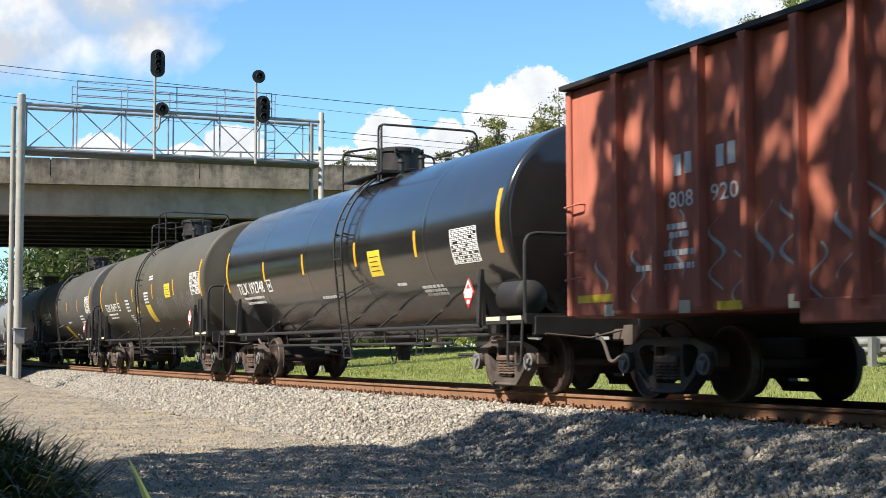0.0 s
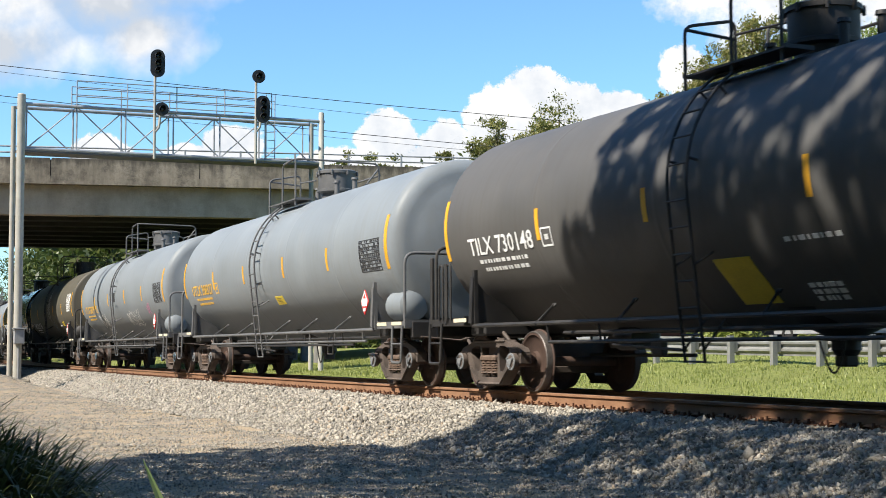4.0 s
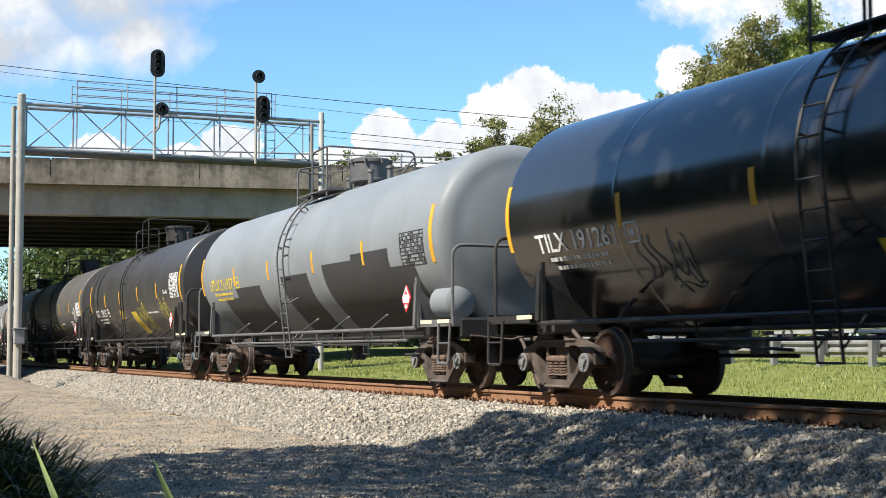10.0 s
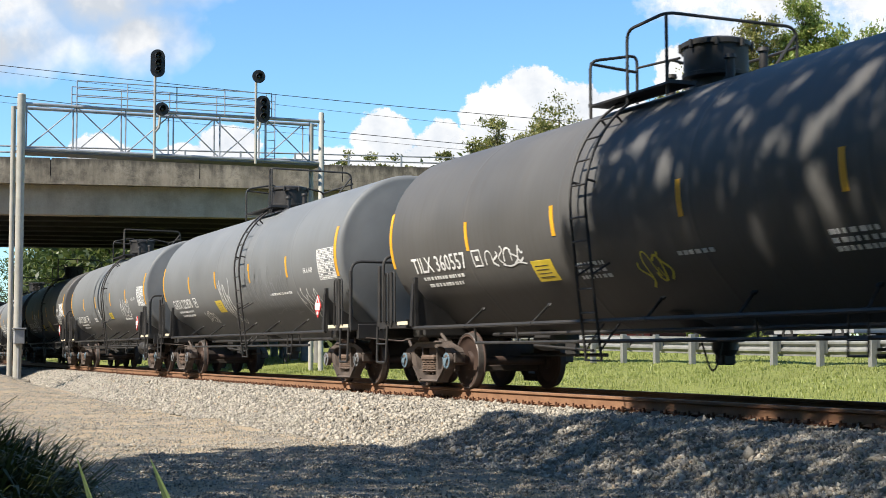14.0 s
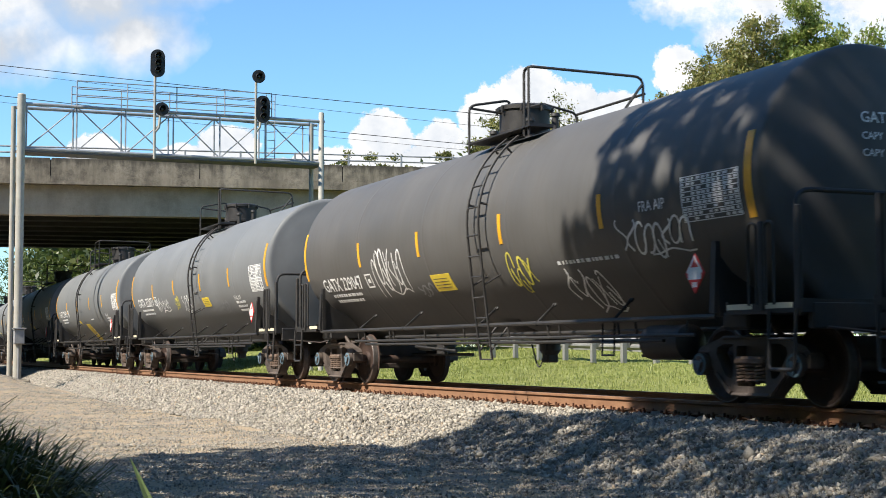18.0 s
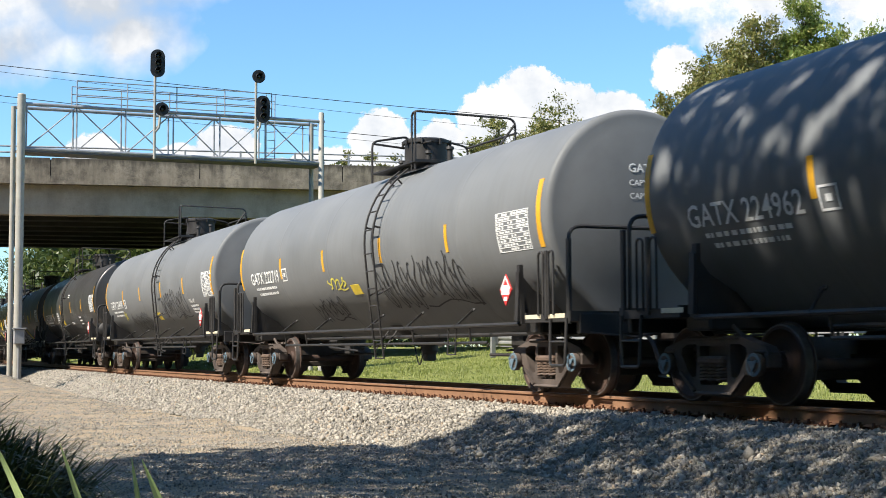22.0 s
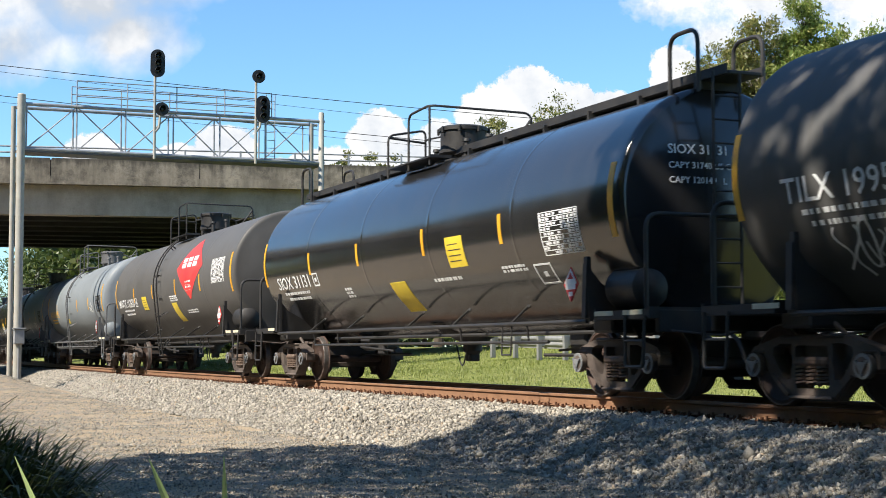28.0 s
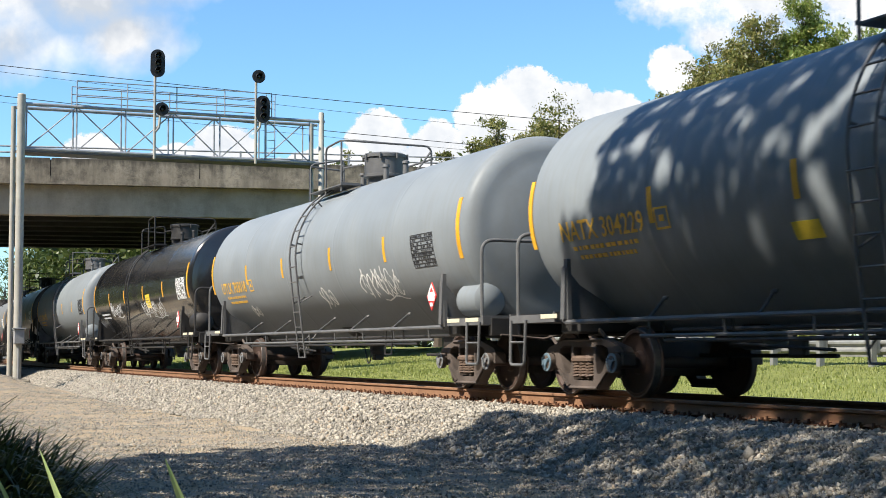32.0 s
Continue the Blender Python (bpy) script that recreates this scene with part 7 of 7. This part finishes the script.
# ---- clouds ----
def cloud_mat(name, blobs, seed, edge=0.22, rough=0.68, grey_low=0.75, amp=0.85, scale=3.4, shade=0.55):
    """Sunlit vapour: soft billows whose outline is broken by noise; clear between them."""
    m, nt, p = material(name)
    nt.nodes.remove(p)
    tc = nt.nodes.new("ShaderNodeTexCoord")
    pos = tc.outputs["Generated"]
    mp = nt.nodes.new("ShaderNodeMapping")
    mp.inputs["Location"].default_value = (seed, seed * 0.7, 0)
    nt.links.new(tc.outputs["Object"], mp.inputs["Vector"])
    n1 = noise_tex(nt, mp.outputs[0], scale / 100.0, 9, rough)
    n2 = noise_tex(nt, mp.outputs[0], scale / 260.0, 5, 0.55)
    dens = None
    for cx, cy, rx, ry in blobs:
        mm = nt.nodes.new("ShaderNodeMapping")
        mm.inputs["Location"].default_value = (-cx / rx, -cy / ry, 0)
        mm.inputs["Scale"].default_value = (1 / rx, 1 / ry, 1)
        nt.links.new(tc.outputs["Object"], mm.inputs["Vector"])
        ln = nt.nodes.new("ShaderNodeVectorMath")
        ln.operation = "LENGTH"
        nt.links.new(mm.outputs[0], ln.inputs[0])
        d = math_node(nt, "SUBTRACT", 1.0, ln.outputs["Value"])
        if dens is None:
            dens = d
        else:
            sm = nt.nodes.new("ShaderNodeMath")
            sm.operation = "SMOOTH_MAX"
            nt.links.new(dens, sm.inputs[0])
            nt.links.new(d, sm.inputs[1])
            sm.inputs[2].default_value = 0.15
            dens = sm.outputs[0]
    full = math_node(nt, "ADD", dens, math_node(nt, "MULTIPLY", math_node(nt, "SUBTRACT", n1, 0.52), amp))
    alpha = ramp(nt, full, [(0.0, grey(0.0)), (edge, grey(1.0))])
    thick = math_node(nt, "ADD", math_node(nt, "MULTIPLY", n1, 0.45), math_node(nt, "MULTIPLY", n2, 1.15))
    col = ramp(nt, thick, [(shade, (grey_low * 0.93, grey_low * 1.0, grey_low * 1.10)), (shade + 0.33, (1.0, 1.0, 1.0))])
    em, tr, mx = nt.nodes.new("ShaderNodeEmission"), nt.nodes.new("ShaderNodeBsdfTransparent"), nt.nodes.new("ShaderNodeMixShader")
    nt.links.new(col, em.inputs["Color"])
    em.inputs["Strength"].default_value = CLOUD_GLOW
    nt.links.new(alpha, mx.inputs[0])
    nt.links.new(tr.outputs[0], mx.inputs[1])
    nt.links.new(em.outputs[0], mx.inputs[2])
    nt.links.new(mx.outputs[0], nt.nodes["Material Output"].inputs["Surface"])
    return m


CLOUD_GLOW = 0.56
CLOUDS = []
FAR = 1500.0


def cloud(right, up, w, h, blobs, seed, drift, **how):
    """A flat far bank of cloud, turned to the camera; sizes in tangents of the view."""
    k = FAR
    m = cloud_mat("cloud_vapour", [(a * k, b * k, c * k, d * k) for a, b, c, d in blobs], seed, **how)
    m.use_backface_culling = False
    sh = Shape().add([(-w * k, -h * k, 0), (w * k, -h * k, 0), (w * k, h * k, 0), (-w * k, h * k, 0)], [(0, 1, 2, 3)])
    at = VIEW @ Matrix.Translation((right * k, up * k, -k - seed * 6))
    ob = thing("backdrop", "white sunlit cumulus cloud in a blue sky", "cloud", "clouds", "structure", at=at, shape=sh, mat=m)
    ob.visible_shadow = False
    CLOUDS.append((ob, at, drift * k))


# Large grey-bellied bank, the cumulus over the line, low heads by the bridge, the bank behind the trees.
cloud(-0.25, 0.150, 0.24, 0.14, [(-0.09, 0.035, 0.17, 0.072), (0.02, 0.03, 0.07, 0.055), (0.075, 0.045, 0.055, 0.030), (0.045, -0.002, 0.05, 0.032), (-0.07, -0.008, 0.13, 0.034)], 1.0, -0.0165, edge=0.75, amp=1.0, rough=0.5, grey_low=0.66, shade=0.72, scale=2.4)
cloud(0.075, 0.090, 0.11, 0.08, [(-0.010, 0.012, 0.030, 0.028), (-0.042, 0.002, 0.020, 0.024), (0.018, 0.006, 0.026, 0.024), (0.050, 0.002, 0.026, 0.020), (0.078, -0.006, 0.022, 0.016), (0.0, -0.025, 0.07, 0.034)], 2.0, -0.0068, edge=0.10, amp=1.15)
cloud(-0.035, 0.062, 0.13, 0.07, [(-0.004, 0.016, 0.024, 0.022), (0.038, 0.010, 0.020, 0.019), (-0.035, -0.010, 0.05, 0.02), (0.03, -0.010, 0.06, 0.022)], 3.0, -0.0068, edge=0.10, amp=1.2)
cloud(-0.165, 0.068, 0.11, 0.05, [(0.018, 0.005, 0.026, 0.016), (-0.01, -0.006, 0.03, 0.013), (-0.075, 0.0, 0.022, 0.014)], 4.0, -0.0068, edge=0.12, amp=1.2)
cloud(0.25, 0.160, 0.17, 0.10, [(-0.06, 0.018, 0.048, 0.024), (0.0, 0.02, 0.07, 0.04), (0.07, 0.02, 0.07, 0.05), (-0.035, -0.010, 0.028, 0.02)], 5.0, -0.022, edge=0.65, amp=1.5, grey_low=0.76)
cloud(0.20, 0.112, 0.09, 0.05, [(-0.028, 0.014, 0.019, 0.021), (0.0, 0.0, 0.03, 0.021), (0.035, -0.005, 0.03, 0.02)], 6.0, -0.0085, edge=0.10, amp=1.2)


# ---- parked vehicles beyond the guard rail ----
def parked_car(s, l, mat, label, van=False):
    at = Matrix.Translation(on_track(s, l, 0.81)) @ Matrix.Rotation(CURVE * s, 4, "Z")
    h = 1.9 if van else 1.45
    car = thing("parked_car", label, "car", "parked cars", at=at)
    body = Shape().prism([(-2.2, 0.35), (2.2, 0.35), (2.25, 0.6), (2.15, 0.85), (1.3, 0.95), (-2.1, 1.0), (-2.25, 0.8)], -0.88, 0.88)
    part("body", mesh_of("body", body, mat, 40), car)
    cab = [(-1.9, 1.0), (1.15, 0.95), (0.6, h), (-1.6, h)] if van else [(-1.6, 0.98), (1.1, 0.93), (0.45, h), (-1.1, h)]
    part("cabin", mesh_of("cabin", Shape().prism(cab, -0.76, 0.76), mat, 40), car)
    k = 0.86
    win = [(x * k - 0.05, 1.02 + (z - 0.95) * 0.82) for x, z in cab]
    part("side_window", mesh_of("side_window", Shape().prism(win, -0.775, 0.775), M_LENS, 0), car, "dark glass")
    for x in (-1.4, 1.4):
        for y in (-0.8, 0.8):
            part("wheel", shared("car_wheel", M_BLACK, lambda: Shape().lathe([(-0.1, 0.2), (-0.1, 0.32), (0.1, 0.32), (0.1, 0.2)], 20, "y", close=True).lathe([(-0.06, 0.2), (0.06, 0.2)], 16, "y")), car, at=Matrix.Translation((x, y, 0.33)))


M_CARWHITE = surface("white_car_paint", (0.274, 0.274, 0.274), (0.334, 0.334, 0.334), 1.0, 0.25, 0.3, bump_d=0.0)
M_CARRED = surface("red_car_paint", (0.076, 0.0076, 0.0076), (0.0988, 0.0114, 0.0114), 1.0, 0.25, 0.3, bump_d=0.0)
M_CARMAROON = surface("maroon_car_paint", (0.0266, 0.00456, 0.00608), (0.038, 0.0076, 0.00912), 1.0, 0.25, 0.3, bump_d=0.0)
M_CARDARK = surface("dark_car_paint", (0.0228, 0.0228, 0.0266), (0.038, 0.038, 0.0418), 1.0, 0.25, 0.3, bump_d=0.0)
parked_car(-58.3, -22.0, M_CARRED, "red car parked beyond the guard rail")
parked_car(-54.2, -22.0, M_CARMAROON, "dark red car parked beyond the guard rail")
parked_car(-46.6, -22.2, M_CARDARK, "black car parked beyond the guard rail")
parked_car(-40.9, -22.0, M_CARWHITE, "white saloon car parked beyond the guard rail")


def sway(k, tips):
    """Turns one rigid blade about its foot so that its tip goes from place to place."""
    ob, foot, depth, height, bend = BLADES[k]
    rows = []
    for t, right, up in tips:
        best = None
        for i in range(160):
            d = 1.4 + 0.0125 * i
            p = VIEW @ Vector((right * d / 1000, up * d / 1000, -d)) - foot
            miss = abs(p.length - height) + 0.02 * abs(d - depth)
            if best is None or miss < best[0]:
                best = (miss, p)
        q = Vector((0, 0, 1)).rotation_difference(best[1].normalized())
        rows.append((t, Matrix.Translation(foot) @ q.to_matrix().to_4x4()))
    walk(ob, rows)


def motions():
    """The train rolls along the line at a steady pace; its wheels turn as it passes."""
    for car, start in CARS:
        rows = []
        for i in range(17):
            t = 2.0 * i
            s = start + SPEED * t
            rows.append((t, Matrix.Translation(on_track(s)) @ Matrix.Rotation(CURVE * s, 4, "Z")))
        walk(car, rows)
    for wheel, start in TURNING:
        t0, t1 = max(0.0, (-75 - start) / SPEED), min(32.0, (8 - start) / SPEED)
        at = wheel.matrix_basis.translation.copy()
        rows = [(0.0, Matrix.Translation(at))]
        if t1 > t0:
            f0, f1 = math.ceil(t0 * FPS), math.floor(t1 * FPS)
            for f in range(max(1, f0), f1 + 1):
                turn = ((f - f0) / FPS * SPEED / 0.457) % (2 * math.pi)
                rows.append((f / FPS, Matrix.Translation(at) @ Matrix.Rotation(turn, 4, "Y")))
        if rows[-1][0] < 32.0:
            rows.append((32.0, rows[-1][1]))
        walk(wheel, rows)
    for ob, at, drift in CLOUDS:
        walk(ob, [(0.0, at), (16.0, at @ Matrix.Translation((drift / 2, 0, 0))), (32.0, at @ Matrix.Translation((drift, 0, 0)))])
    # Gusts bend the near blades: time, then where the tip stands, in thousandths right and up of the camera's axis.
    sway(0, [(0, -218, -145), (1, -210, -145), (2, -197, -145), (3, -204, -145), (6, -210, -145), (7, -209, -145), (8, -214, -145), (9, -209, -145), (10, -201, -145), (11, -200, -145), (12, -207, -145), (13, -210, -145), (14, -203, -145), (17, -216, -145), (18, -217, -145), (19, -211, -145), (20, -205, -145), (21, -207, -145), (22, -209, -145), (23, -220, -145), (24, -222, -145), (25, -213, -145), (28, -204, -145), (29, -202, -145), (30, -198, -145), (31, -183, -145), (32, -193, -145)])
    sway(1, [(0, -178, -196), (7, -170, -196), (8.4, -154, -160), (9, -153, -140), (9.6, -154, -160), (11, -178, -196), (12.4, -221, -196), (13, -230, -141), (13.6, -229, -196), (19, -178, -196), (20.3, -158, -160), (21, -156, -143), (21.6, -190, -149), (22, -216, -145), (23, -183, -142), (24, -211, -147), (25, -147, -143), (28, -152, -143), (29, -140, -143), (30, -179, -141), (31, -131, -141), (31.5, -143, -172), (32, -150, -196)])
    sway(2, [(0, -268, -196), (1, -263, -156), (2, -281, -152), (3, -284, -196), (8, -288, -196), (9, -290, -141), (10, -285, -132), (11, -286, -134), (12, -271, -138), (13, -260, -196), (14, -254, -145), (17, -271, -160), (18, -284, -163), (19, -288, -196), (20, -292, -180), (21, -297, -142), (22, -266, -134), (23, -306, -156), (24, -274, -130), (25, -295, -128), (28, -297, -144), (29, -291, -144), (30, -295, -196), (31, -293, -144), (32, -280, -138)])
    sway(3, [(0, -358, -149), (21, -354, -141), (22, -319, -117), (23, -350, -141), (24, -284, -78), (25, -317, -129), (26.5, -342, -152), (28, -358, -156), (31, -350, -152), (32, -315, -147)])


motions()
